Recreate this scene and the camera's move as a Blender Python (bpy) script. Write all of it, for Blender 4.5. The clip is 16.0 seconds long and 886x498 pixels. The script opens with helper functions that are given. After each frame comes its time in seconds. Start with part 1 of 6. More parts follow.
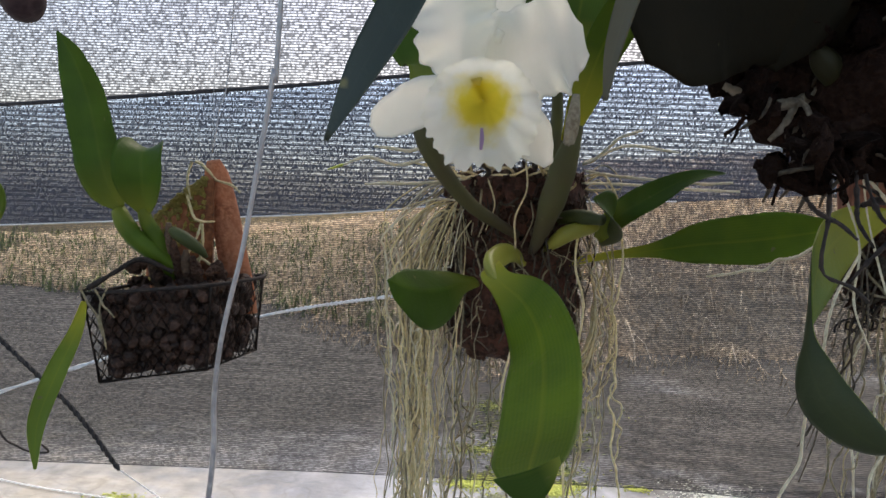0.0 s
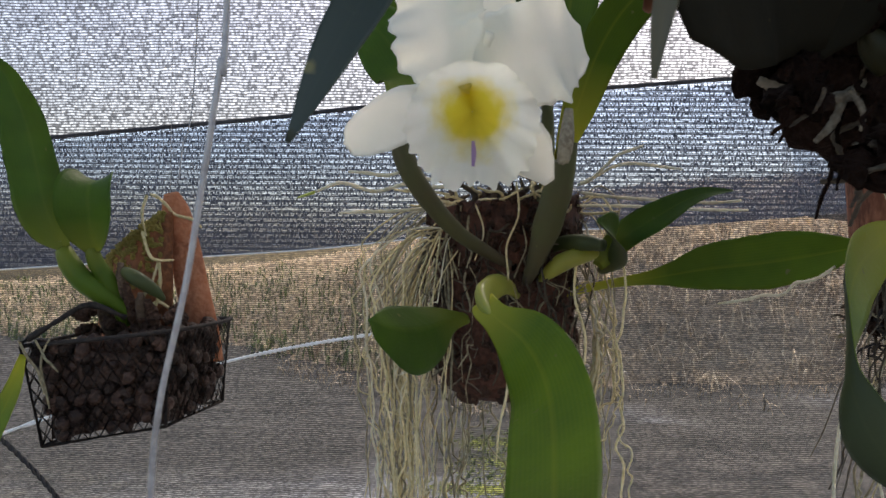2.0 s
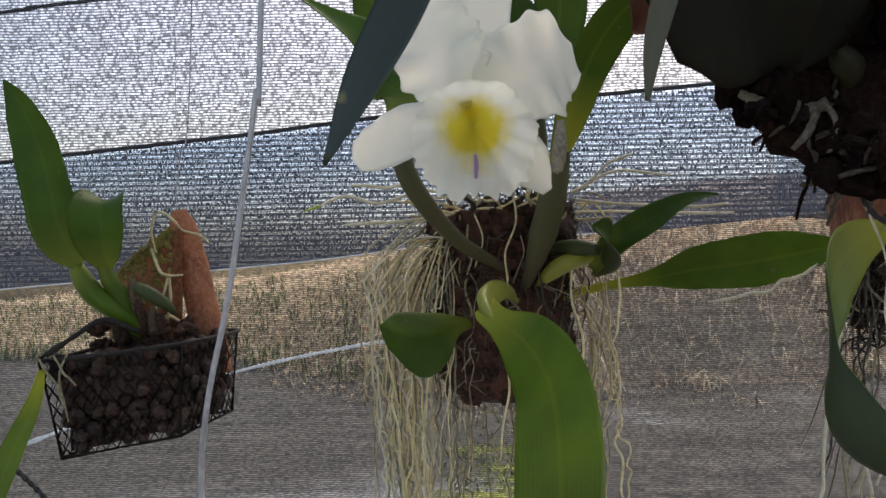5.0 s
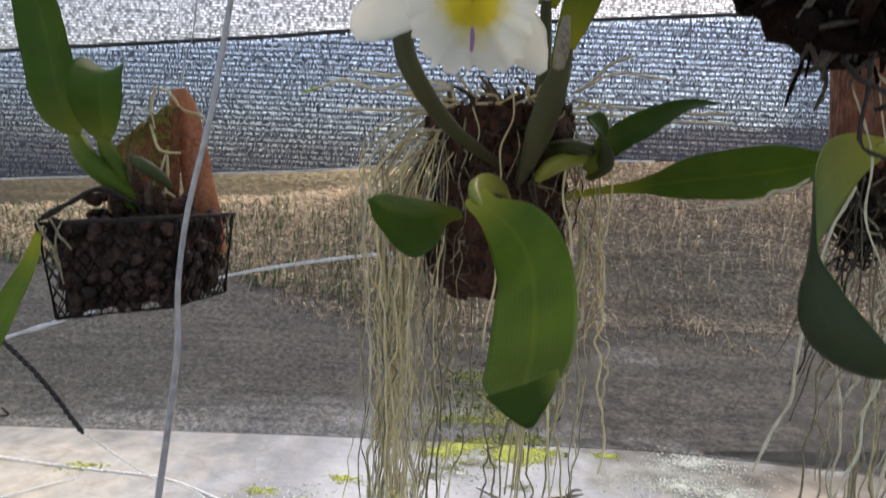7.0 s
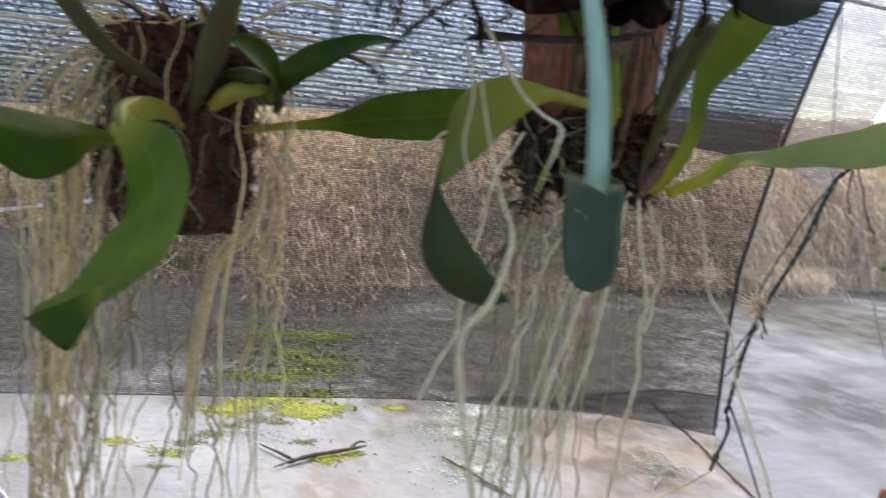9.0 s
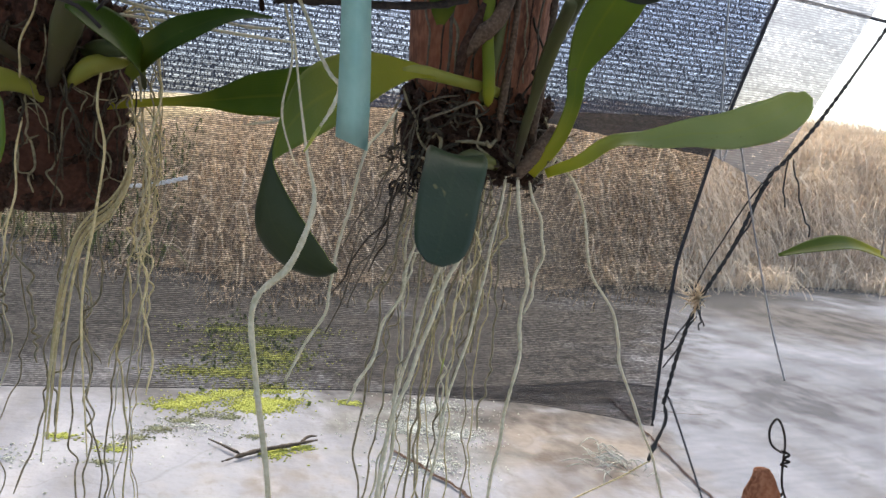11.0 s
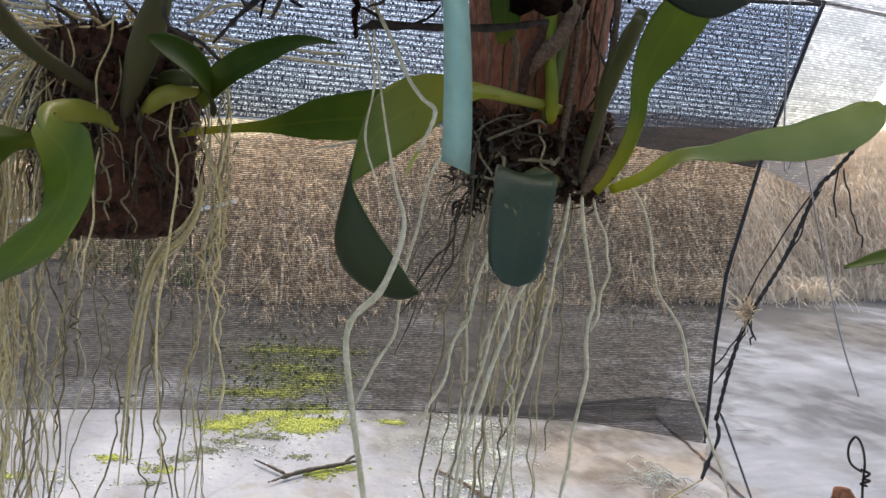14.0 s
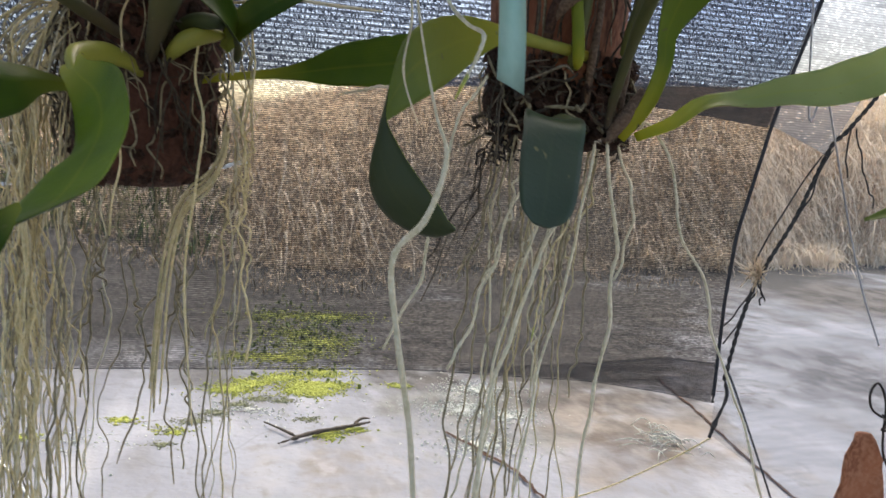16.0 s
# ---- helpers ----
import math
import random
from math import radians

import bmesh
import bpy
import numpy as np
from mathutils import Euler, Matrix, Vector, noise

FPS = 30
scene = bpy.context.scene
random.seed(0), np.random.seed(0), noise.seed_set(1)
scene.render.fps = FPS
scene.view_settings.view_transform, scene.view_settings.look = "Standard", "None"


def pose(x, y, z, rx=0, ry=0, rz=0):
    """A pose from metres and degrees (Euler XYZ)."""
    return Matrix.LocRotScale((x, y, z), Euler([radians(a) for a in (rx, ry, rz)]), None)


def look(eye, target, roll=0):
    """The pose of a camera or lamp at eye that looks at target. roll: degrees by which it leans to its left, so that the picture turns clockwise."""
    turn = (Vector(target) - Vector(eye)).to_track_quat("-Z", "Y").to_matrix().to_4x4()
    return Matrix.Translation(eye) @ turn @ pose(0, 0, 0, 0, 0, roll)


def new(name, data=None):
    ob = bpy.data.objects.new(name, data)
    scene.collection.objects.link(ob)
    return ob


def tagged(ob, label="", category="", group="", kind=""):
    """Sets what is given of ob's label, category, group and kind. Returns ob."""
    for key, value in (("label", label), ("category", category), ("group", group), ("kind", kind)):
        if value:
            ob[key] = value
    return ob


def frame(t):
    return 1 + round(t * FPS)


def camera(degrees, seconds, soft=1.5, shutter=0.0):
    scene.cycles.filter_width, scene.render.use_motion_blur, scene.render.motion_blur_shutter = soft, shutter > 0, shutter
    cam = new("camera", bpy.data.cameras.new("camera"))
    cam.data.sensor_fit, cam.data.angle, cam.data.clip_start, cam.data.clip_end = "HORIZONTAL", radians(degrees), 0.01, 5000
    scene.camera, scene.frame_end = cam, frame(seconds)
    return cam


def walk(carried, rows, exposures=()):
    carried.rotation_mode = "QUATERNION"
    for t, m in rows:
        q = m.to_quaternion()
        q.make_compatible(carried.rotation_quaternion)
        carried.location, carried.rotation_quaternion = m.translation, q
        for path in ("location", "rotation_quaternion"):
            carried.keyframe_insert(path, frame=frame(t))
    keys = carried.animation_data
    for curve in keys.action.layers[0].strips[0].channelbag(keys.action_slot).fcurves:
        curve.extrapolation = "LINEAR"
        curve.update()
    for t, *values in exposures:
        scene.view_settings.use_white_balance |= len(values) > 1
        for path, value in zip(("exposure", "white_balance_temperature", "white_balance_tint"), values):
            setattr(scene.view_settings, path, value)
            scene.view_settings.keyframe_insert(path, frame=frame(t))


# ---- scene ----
cam = camera(61.0, 16.0, 1.5, 0.5)
PATH = [
    (0, (0.064, 0.111, 1.245), (-0.061, 2.104, 1.139), 2.2),
    (0.5, (0.063, 0.113, 1.248), (-0.035, 2.109, 1.178), 2.1),
    (1, (0.066, 0.117, 1.249), (-0.048, 2.114, 1.214), 1.6),
    (1.5, (0.069, 0.138, 1.248), (-0.029, 2.135, 1.194), 0.2),
    (2, (0.054, 0.167, 1.241), (-0.008, 2.166, 1.228), 0.5),
    (2.5, (0.042, 0.167, 1.24), (-0.005, 2.167, 1.209), -0.3),
    (3, (0.042, 0.157, 1.249), (-0.011, 2.157, 1.239), 1.3),
    (3.5, (0.039, 0.156, 1.25), (-0.051, 2.154, 1.27), 0.6),
    (3.7, (0.038, 0.155, 1.249), (-0.037, 2.153, 1.272), 0.4),
    (5.8, (0.052, 0.141, 1.239), (0.063, 2.141, 1.241), -2.4),
    (6, (0.053, 0.144, 1.239), (0.103, 2.143, 1.24), -2.1),
    (6.5, (0.056, 0.143, 1.232), (0.109, 2.142, 1.171), -0.8),
    (7, (0.056, 0.138, 1.21), (0.011, 2.131, 1.044), 2.7),
    (7.5, (0.054, 0.134, 1.2), (0.021, 2.113, 0.915), 3.0),
    (8, (0.057, 0.133, 1.197), (0.079, 2.111, 0.899), 4.1),
    (8.5, (0.116, 0.139, 1.202), (0.374, 2.104, 0.935), 4.8),
    (8.8, (0.141, 0.143, 1.198), (0.512, 2.095, 0.968), 5.2),
    (9, (0.163, 0.139, 1.198), (0.593, 2.078, 0.961), 5.4),
    (9.2, (0.181, 0.135, 1.198), (0.666, 2.06, 0.954), 5.1),
    (11.3, (0.24, 0.123, 1.186), (0.731, 2.047, 0.951), 5.9),
    (11.5, (0.232, 0.125, 1.182), (0.69, 2.055, 0.929), 5.3),
    (12, (0.222, 0.124, 1.178), (0.636, 2.053, 0.85), 5.5),
    (12.5, (0.223, 0.117, 1.183), (0.611, 2.06, 0.909), 4.5),
    (13, (0.23, 0.12, 1.18), (0.601, 2.067, 0.913), 4.8),
    (13.5, (0.223, 0.128, 1.188), (0.618, 2.077, 0.973), 4.6),
    (14, (0.215, 0.13, 1.19), (0.622, 2.078, 0.992), 4.4),
    (14.5, (0.205, 0.129, 1.184), (0.585, 2.08, 0.969), 4.6),
    (15, (0.208, 0.133, 1.172), (0.595, 2.078, 0.91), 4.6),
    (15.5, (0.188, 0.128, 1.178), (0.564, 2.076, 0.923), 4.0),
    (16, (0.198, 0.132, 1.172), (0.605, 2.07, 0.892), 4.3),
]
walk(cam, [(t, look(eye, target, roll)) for t, eye, target, roll in PATH], exposures=((0.0, 1.54, 7020, 7), (3.5, 1.46, 7020, 7), (6.5, 1.48, 7020, 7), (8.0, 1.43, 7020, 7), (9.0, 1.58, 7020, 7), (11.5, 1.50, 7020, 7), (16.0, 1.48, 7020, 7)))


# ---- light ----
SUN_EL, SUN_AZ = radians(52), radians(18)
world = bpy.data.worlds.new("world")
scene.world = world
world.use_nodes = True
wn = world.node_tree.nodes
sky = wn.new("ShaderNodeTexSky")
sky.sky_type, sky.sun_disc = "NISHITA", False
sky.sun_elevation, sky.sun_rotation = SUN_EL, SUN_AZ
sky.air_density, sky.dust_density, sky.ozone_density = 1.0, 4.0, 1.5
world.node_tree.links.new(sky.outputs[0], wn["Background"].inputs[0])
wn["Background"].inputs[1].default_value = 0.15
sun = new("sun", bpy.data.lights.new("sun", "SUN"))
sun.data.energy, sun.data.angle, sun.data.color = 0.85, radians(10), (1.0, 0.95, 0.88)
sun.matrix_world = look((0, 0, 10), Vector((0, 0, 10)) - Vector((math.sin(SUN_AZ) * math.cos(SUN_EL), math.cos(SUN_AZ) * math.cos(SUN_EL), math.sin(SUN_EL))))

# ---- materials ----
GROUND = 0.2


def nodes_of(name):
    m = bpy.data.materials.new(name)
    m.use_nodes = True
    return m, m.node_tree.nodes, m.node_tree.links


def mixed(nt, fac, a, b):
    """A colour between a and b; a and b are colours or sockets."""
    n = nt.nodes.new("ShaderNodeMix")
    n.data_type = "RGBA"
    for sock, v in ((n.inputs[0], fac), (n.inputs[6], a), (n.inputs[7], b)):
        if isinstance(v, bpy.types.NodeSocket):
            nt.links.new(v, sock)
        elif isinstance(v, tuple):
            sock.default_value = (*v, 1)
        else:
            sock.default_value = v
    return n.outputs[2]


def noise_fac(nt, scale, lo=0.35, hi=0.65, detail=4.0, stretch=(1, 1, 1)):
    """Noise at so many waves a metre, spread between lo and hi."""
    tc, mp = nt.nodes.new("ShaderNodeTexCoord"), nt.nodes.new("ShaderNodeMapping")
    mp.inputs["Scale"].default_value = stretch
    nz, rm = nt.nodes.new("ShaderNodeTexNoise"), nt.nodes.new("ShaderNodeMapRange")
    nz.inputs["Scale"].default_value, nz.inputs["Detail"].default_value = scale, detail
    rm.inputs[1].default_value, rm.inputs[2].default_value = lo, hi
    nt.links.new(tc.outputs["Object"], mp.inputs[0])
    nt.links.new(mp.outputs[0], nz.inputs["Vector"])
    nt.links.new(nz.outputs["Fac"], rm.inputs[0])
    return rm.outputs[0]


def bumped(nt, shader, fac, strength, distance):
    b = nt.nodes.new("ShaderNodeBump")
    b.inputs["Strength"].default_value, b.inputs["Distance"].default_value = strength, distance
    nt.links.new(fac, b.inputs["Height"])
    nt.links.new(b.outputs[0], shader.inputs["Normal"])


def rough_stuff(name, a, b, c, big=30.0, small=300.0, rough=0.8, bump=0.5, dist=0.002, spread=0.25, metal=0.0, stretch=(1, 1, 1), shine=0.2):
    """A matt surface: a and b in large patches, c in fine grain, a shade of its own for each object."""
    m, n, l = nodes_of(name)
    nt, p = m.node_tree, n["Principled BSDF"]
    f1, f2 = noise_fac(nt, big, 0.38, 0.62, 5.0, stretch), noise_fac(nt, small, 0.4, 0.7, 3.0, stretch)
    col = mixed(nt, f2, mixed(nt, f1, a, b), c)
    info, hs, mr = n.new("ShaderNodeObjectInfo"), n.new("ShaderNodeHueSaturation"), n.new("ShaderNodeMapRange")
    mr.inputs[3].default_value, mr.inputs[4].default_value = 1 - spread, 1 + spread
    l.new(info.outputs["Random"], mr.inputs[0])
    l.new(mr.outputs[0], hs.inputs["Value"])
    l.new(col, hs.inputs["Color"])
    l.new(hs.outputs[0], p.inputs["Base Color"])
    p.inputs["Roughness"].default_value, p.inputs["Metallic"].default_value = rough, metal
    p.inputs["Specular IOR Level"].default_value = shine
    bumped(nt, p, f2, bump, dist)
    return m


def leaf_stuff(name, base, green, dark, gloss=0.35, through_light=0.3, spread=0.12, shine=0.45):
    """A leathery leaf: base colour at its foot, veins along it, blotches; light shines through."""
    m, n, l = nodes_of(name)
    nt, p = m.node_tree, n["Principled BSDF"]
    at = n.new("ShaderNodeAttribute")
    at.attribute_name = "along"
    ramp = n.new("ShaderNodeMapRange")
    ramp.inputs[1].default_value, ramp.inputs[2].default_value = 0.05, 0.38
    l.new(at.outputs["Fac"], ramp.inputs[0])
    across = n.new("ShaderNodeAttribute")
    across.attribute_name = "across"
    wv = n.new("ShaderNodeMath")
    wv.operation = "MULTIPLY"
    wv.inputs[1].default_value = 60.0
    l.new(across.outputs["Fac"], wv.inputs[0])
    sn = n.new("ShaderNodeMath")
    sn.operation = "SINE"
    l.new(wv.outputs[0], sn.inputs[0])
    vein = n.new("ShaderNodeMapRange")
    vein.inputs[1].default_value, vein.inputs[2].default_value, vein.inputs[4].default_value = -1, 1, 0.035
    l.new(sn.outputs[0], vein.inputs[0])
    blot = noise_fac(nt, 28, 0.35, 0.75, 6.0)
    fine = noise_fac(nt, 220, 0.5, 0.8, 3.0)
    broad = noise_fac(nt, 8, 0.38, 0.68, 2.0)
    col = mixed(nt, blot, green, dark)
    col = mixed(nt, broad, col, tuple(0.80 * c for c in dark))
    middle, rib = n.new("ShaderNodeMath"), n.new("ShaderNodeMapRange")
    middle.operation = "ABSOLUTE"
    l.new(across.outputs["Fac"], middle.inputs[0])
    rib.inputs[1].default_value, rib.inputs[2].default_value, rib.inputs[3].default_value, rib.inputs[4].default_value = 0.0, 0.10, 0.14, 0.0
    l.new(middle.outputs[0], rib.inputs[0])
    col = mixed(nt, rib.outputs[0], col, base)
    col = mixed(nt, vein.outputs[0], col, base)
    col = mixed(nt, ramp.outputs[0], base, col)
    spot = noise_fac(nt, 90, 0.72, 0.78, 2.0)
    col = mixed(nt, spot, col, (0.16, 0.15, 0.06))
    info, hs, mr = n.new("ShaderNodeObjectInfo"), n.new("ShaderNodeHueSaturation"), n.new("ShaderNodeMapRange")
    mr.inputs[3].default_value, mr.inputs[4].default_value = 1 - spread, 1 + spread
    l.new(info.outputs["Random"], mr.inputs[0])
    l.new(mr.outputs[0], hs.inputs["Value"])
    l.new(col, hs.inputs["Color"])
    l.new(hs.outputs[0], p.inputs["Base Color"])
    p.inputs["Roughness"].default_value = gloss
    p.inputs["Specular IOR Level"].default_value = shine
    bumped(nt, p, fine, 0.25, 0.0006)
    tr, mx = n.new("ShaderNodeBsdfTranslucent"), n.new("ShaderNodeMixShader")
    gain = n.new("ShaderNodeHueSaturation")
    gain.inputs["Saturation"].default_value, gain.inputs["Value"].default_value = 1.15, 1.7
    l.new(hs.outputs[0], gain.inputs["Color"])
    l.new(gain.outputs[0], tr.inputs[0])
    mx.inputs[0].default_value = through_light
    l.new(p.outputs[0], mx.inputs[1])
    l.new(tr.outputs[0], mx.inputs[2])
    l.new(mx.outputs[0], n["Material Output"].inputs[0])
    return m


def petal_stuff(name, white, tint, inner=None):
    """A thin white petal; inner: the colour of the throat."""
    m, n, l = nodes_of(name)
    nt, p = m.node_tree, n["Principled BSDF"]
    f = noise_fac(nt, 60, 0.4, 0.7, 4.0)
    col = mixed(nt, f, white, tint)
    if inner:
        at, mr = n.new("ShaderNodeAttribute"), n.new("ShaderNodeMapRange")
        at.attribute_name = "along"
        mr.interpolation_type = "SMOOTHSTEP"
        mr.inputs[1].default_value, mr.inputs[2].default_value = 0.34, 0.76
        add = n.new("ShaderNodeMath")
        nz = noise_fac(nt, 70, 0.3, 0.7, 3.0)
        sc = n.new("ShaderNodeMath")
        sc.operation = "MULTIPLY_ADD"
        sc.inputs[1].default_value, sc.inputs[2].default_value = 0.22, -0.11
        l.new(nz, sc.inputs[0])
        l.new(at.outputs["Fac"], add.inputs[0])
        l.new(sc.outputs[0], add.inputs[1])
        l.new(add.outputs[0], mr.inputs[0])
        col = mixed(nt, mr.outputs[0], inner, col)
    l.new(col, p.inputs["Base Color"])
    p.inputs["Roughness"].default_value = 0.5
    bumped(nt, p, noise_fac(nt, 140, 0.3, 0.7, 2.0, (1, 1, 0.3)), 0.25, 0.0008)
    tr, mx = n.new("ShaderNodeBsdfTranslucent"), n.new("ShaderNodeMixShader")
    l.new(col, tr.inputs[0])
    mx.inputs[0].default_value = 0.70
    l.new(p.outputs[0], mx.inputs[1])
    l.new(tr.outputs[0], mx.inputs[2])
    l.new(mx.outputs[0], n["Material Output"].inputs[0])
    return m


def weave_stuff(name, yarn, dash, row, lo, hi, gap=0.03, open_share=0.6, blur=0.004, uneven=(0.85, 1.12), pale=0.03, tint=(1, 1, 1), ribbed=True, crisp=0.14, glow=0.0):
    """Knitted shade cloth in the sheet's x and z: rows of uneven dashes of light between dark yarns.
    dash, row: a dash's length and a row's height in metres; lo, hi: how far the dashes are open; gap: the yarn's own;
    tint: what passes the fibres; glow: how much of it the fibres scatter; not ribbed: too fine to show its rows."""
    m, n, l = nodes_of(name)
    nt, p = m.node_tree, n["Principled BSDF"]

    def sums(kind, a, b=None, clamp=False):
        q = n.new("ShaderNodeMath")
        q.operation, q.use_clamp = kind, clamp
        for sock, v in zip(q.inputs, (a, b)):
            if isinstance(v, bpy.types.NodeSocket):
                l.new(v, sock)
            elif v is not None:
                sock.default_value = v
        return q.outputs[0]

    def spread(v, a, b, c, d, smooth=False):
        q = n.new("ShaderNodeMapRange")
        q.interpolation_type = "SMOOTHSTEP" if smooth else "LINEAR"
        for sock, w in zip(q.inputs[1:5], (a, b, c, d)):
            sock.default_value = w
        l.new(v, q.inputs[0])
        return q.outputs[0]

    def grain(vec, scale, detail=1.0):
        q = n.new("ShaderNodeTexNoise")
        q.inputs["Scale"].default_value, q.inputs["Detail"].default_value = scale, detail
        l.new(vec, q.inputs["Vector"])
        return q.outputs["Fac"]

    tc, sep = n.new("ShaderNodeTexCoord"), n.new("ShaderNodeSeparateXYZ")
    l.new(tc.outputs["Object"], sep.inputs[0])
    x = sep.outputs[0]
    z = sums("ADD", sep.outputs[2], sums("MULTIPLY", sums("SUBTRACT", grain(tc.outputs["Object"], 25.0, 3.0), 0.5), blur))
    rows = sums("DIVIDE", z, row)
    index, inside = sums("FLOOR", rows), sums("FRACT", rows)
    bell = spread(sums("ABSOLUTE", sums("SUBTRACT", inside, 0.5)), 0.5, 0.5 - open_share * 0.5, 0.0, 1.0, True)
    com = n.new("ShaderNodeCombineXYZ")
    l.new(sums("DIVIDE", x, dash), com.inputs[0])
    l.new(sums("MULTIPLY", index, 3.71), com.inputs[1])
    dashes = spread(grain(com.outputs[0], 1.0, 2.0), 0.5 - crisp, 0.5 + crisp, lo, hi)
    streak = noise_fac(nt, 60, 0.3, 0.7, 3.0, (0.08, 1, 1.6))
    level = spread(streak, 0.0, 1.0, *uneven)
    share = sums("MULTIPLY", sums("ADD", sums("MULTIPLY", bell, dashes), gap) if ribbed else lo, level, True)
    p.inputs["Roughness"].default_value = 0.55
    l.new(mixed(nt, streak, yarn, tuple(min(1, v + pale) for v in yarn)), p.inputs["Base Color"])
    tr, mx = n.new("ShaderNodeBsdfTransparent"), n.new("ShaderNodeMixShader")
    tr.inputs[0].default_value = (*tint, 1)
    l.new(share, mx.inputs[0])
    l.new(p.outputs[0], mx.inputs[1])
    through_it = tr.outputs[0]
    if glow:
        haze, both = n.new("ShaderNodeBsdfTranslucent"), n.new("ShaderNodeMixShader")
        haze.inputs[0].default_value = (*tint, 1)
        both.inputs[0].default_value = glow
        l.new(through_it, both.inputs[1])
        l.new(haze.outputs[0], both.inputs[2])
        through_it = both.outputs[0]
    l.new(through_it, mx.inputs[2])
    l.new(mx.outputs[0], n["Material Output"].inputs[0])
    return m


def concrete_stuff(name):
    """Weathered pale slab: clouds of grey, brown stains, fine grain, a network of hairline cracks."""
    m, n, l = nodes_of(name)
    nt, p = m.node_tree, n["Principled BSDF"]
    col = mixed(nt, noise_fac(nt, 1.7, 0.36, 0.64, 7.0, (1.0, 0.5, 1.0)), (0.250, 0.256, 0.282), (0.158, 0.160, 0.178))
    col = mixed(nt, noise_fac(nt, 5.0, 0.46, 0.72, 7.0, (1.0, 0.5, 1.0)), col, (0.305, 0.307, 0.326))
    col = mixed(nt, noise_fac(nt, 1.3, 0.62, 0.80, 6.0, (1.0, 0.45, 1.0)), col, (0.300, 0.262, 0.222))
    col = mixed(nt, noise_fac(nt, 60, 0.58, 0.82, 4.0), col, (0.200, 0.192, 0.184))
    col = mixed(nt, noise_fac(nt, 3.4, 0.54, 0.68, 8.0, (1.0, 0.5, 1.0)), col, (0.180, 0.176, 0.182))
    col = mixed(nt, noise_fac(nt, 20, 0.60, 0.78, 7.0, (1.0, 0.4, 1.0)), col, (0.165, 0.158, 0.150))
    tp = n.new("ShaderNodeTexCoord")
    for k, (cx, cy, reach, core, dark, light) in enumerate((
        (3.00, 3.20, 1.20, 0.50, (0.085, 0.083, 0.088), (0.190, 0.188, 0.200)),
        (4.6, 5.2, 1.7, 0.8, (0.060, 0.052, 0.046), (0.130, 0.118, 0.106)),
        (1.40, 2.60, 0.85, 0.45, (0.098, 0.080, 0.066), (0.205, 0.176, 0.150)),
        (0.93, 2.68, 0.62, 0.30, (0.095, 0.094, 0.088), (0.175, 0.172, 0.160)),
        (0.78, 2.85, 0.62, 0.28, (0.110, 0.110, 0.104), (0.220, 0.220, 0.208)),
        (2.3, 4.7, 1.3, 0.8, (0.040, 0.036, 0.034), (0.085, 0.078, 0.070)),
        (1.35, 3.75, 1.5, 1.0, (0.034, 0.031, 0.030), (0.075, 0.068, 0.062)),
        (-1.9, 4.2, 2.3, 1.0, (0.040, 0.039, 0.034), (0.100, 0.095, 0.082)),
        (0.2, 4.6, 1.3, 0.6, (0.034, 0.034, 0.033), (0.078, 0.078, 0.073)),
        (-1.35, 2.45, 1.0, 0.35, (0.262, 0.238, 0.204), (0.322, 0.296, 0.260)),
        (-0.72, 2.12, 0.40, 0.05, (0.130, 0.115, 0.100), (0.230, 0.205, 0.180)),
        (0.35, 2.25, 0.55, 0.15, (0.185, 0.165, 0.150), (0.255, 0.246, 0.244)),
    )):
        far = n.new("ShaderNodeVectorMath")
        far.operation = "DISTANCE"
        far.inputs[1].default_value = (cx, cy, GROUND)
        l.new(tp.outputs["Object"], far.inputs[0])
        wob = n.new("ShaderNodeMath")
        wob.operation = "MULTIPLY_ADD"
        wob.inputs[1].default_value = 0.55
        l.new(noise_fac(nt, 3.0 + 0.7 * k, 0.3, 0.7, 8.0), wob.inputs[0])
        l.new(far.outputs["Value"], wob.inputs[2])
        mud = n.new("ShaderNodeMapRange")
        mud.inputs[1].default_value, mud.inputs[2].default_value = reach, core
        l.new(wob.outputs[0], mud.inputs[0])
        col = mixed(nt, mud.outputs[0], col, mixed(nt, noise_fac(nt, 6 + k, 0.42, 0.58, 8.0, (1.0, 0.6, 1.0)), dark, light))
    # Slab darkens towards the bank: silt, plus the overhang's shade put into colour.
    px = n.new("ShaderNodeSeparateXYZ")
    l.new(tp.outputs["Object"], px.inputs[0])
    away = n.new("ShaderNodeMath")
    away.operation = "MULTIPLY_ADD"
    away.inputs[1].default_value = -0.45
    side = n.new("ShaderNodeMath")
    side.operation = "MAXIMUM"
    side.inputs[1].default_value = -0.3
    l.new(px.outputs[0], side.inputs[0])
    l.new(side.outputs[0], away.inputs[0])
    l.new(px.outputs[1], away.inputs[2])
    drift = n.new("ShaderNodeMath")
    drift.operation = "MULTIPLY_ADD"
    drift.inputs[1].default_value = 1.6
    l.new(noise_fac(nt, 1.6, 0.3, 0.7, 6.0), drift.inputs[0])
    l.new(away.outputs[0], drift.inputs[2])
    silt_shade = n.new("ShaderNodeMapRange")
    silt_shade.inputs[1].default_value, silt_shade.inputs[2].default_value = 3.85, 4.9
    l.new(drift.outputs[0], silt_shade.inputs[0])
    col = mixed(nt, silt_shade.outputs[0], col, mixed(nt, noise_fac(nt, 30, 0.35, 0.65, 6.0), (0.034, 0.031, 0.029), (0.078, 0.072, 0.065)))
    vo = n.new("ShaderNodeTexVoronoi")
    vo.feature = "DISTANCE_TO_EDGE"
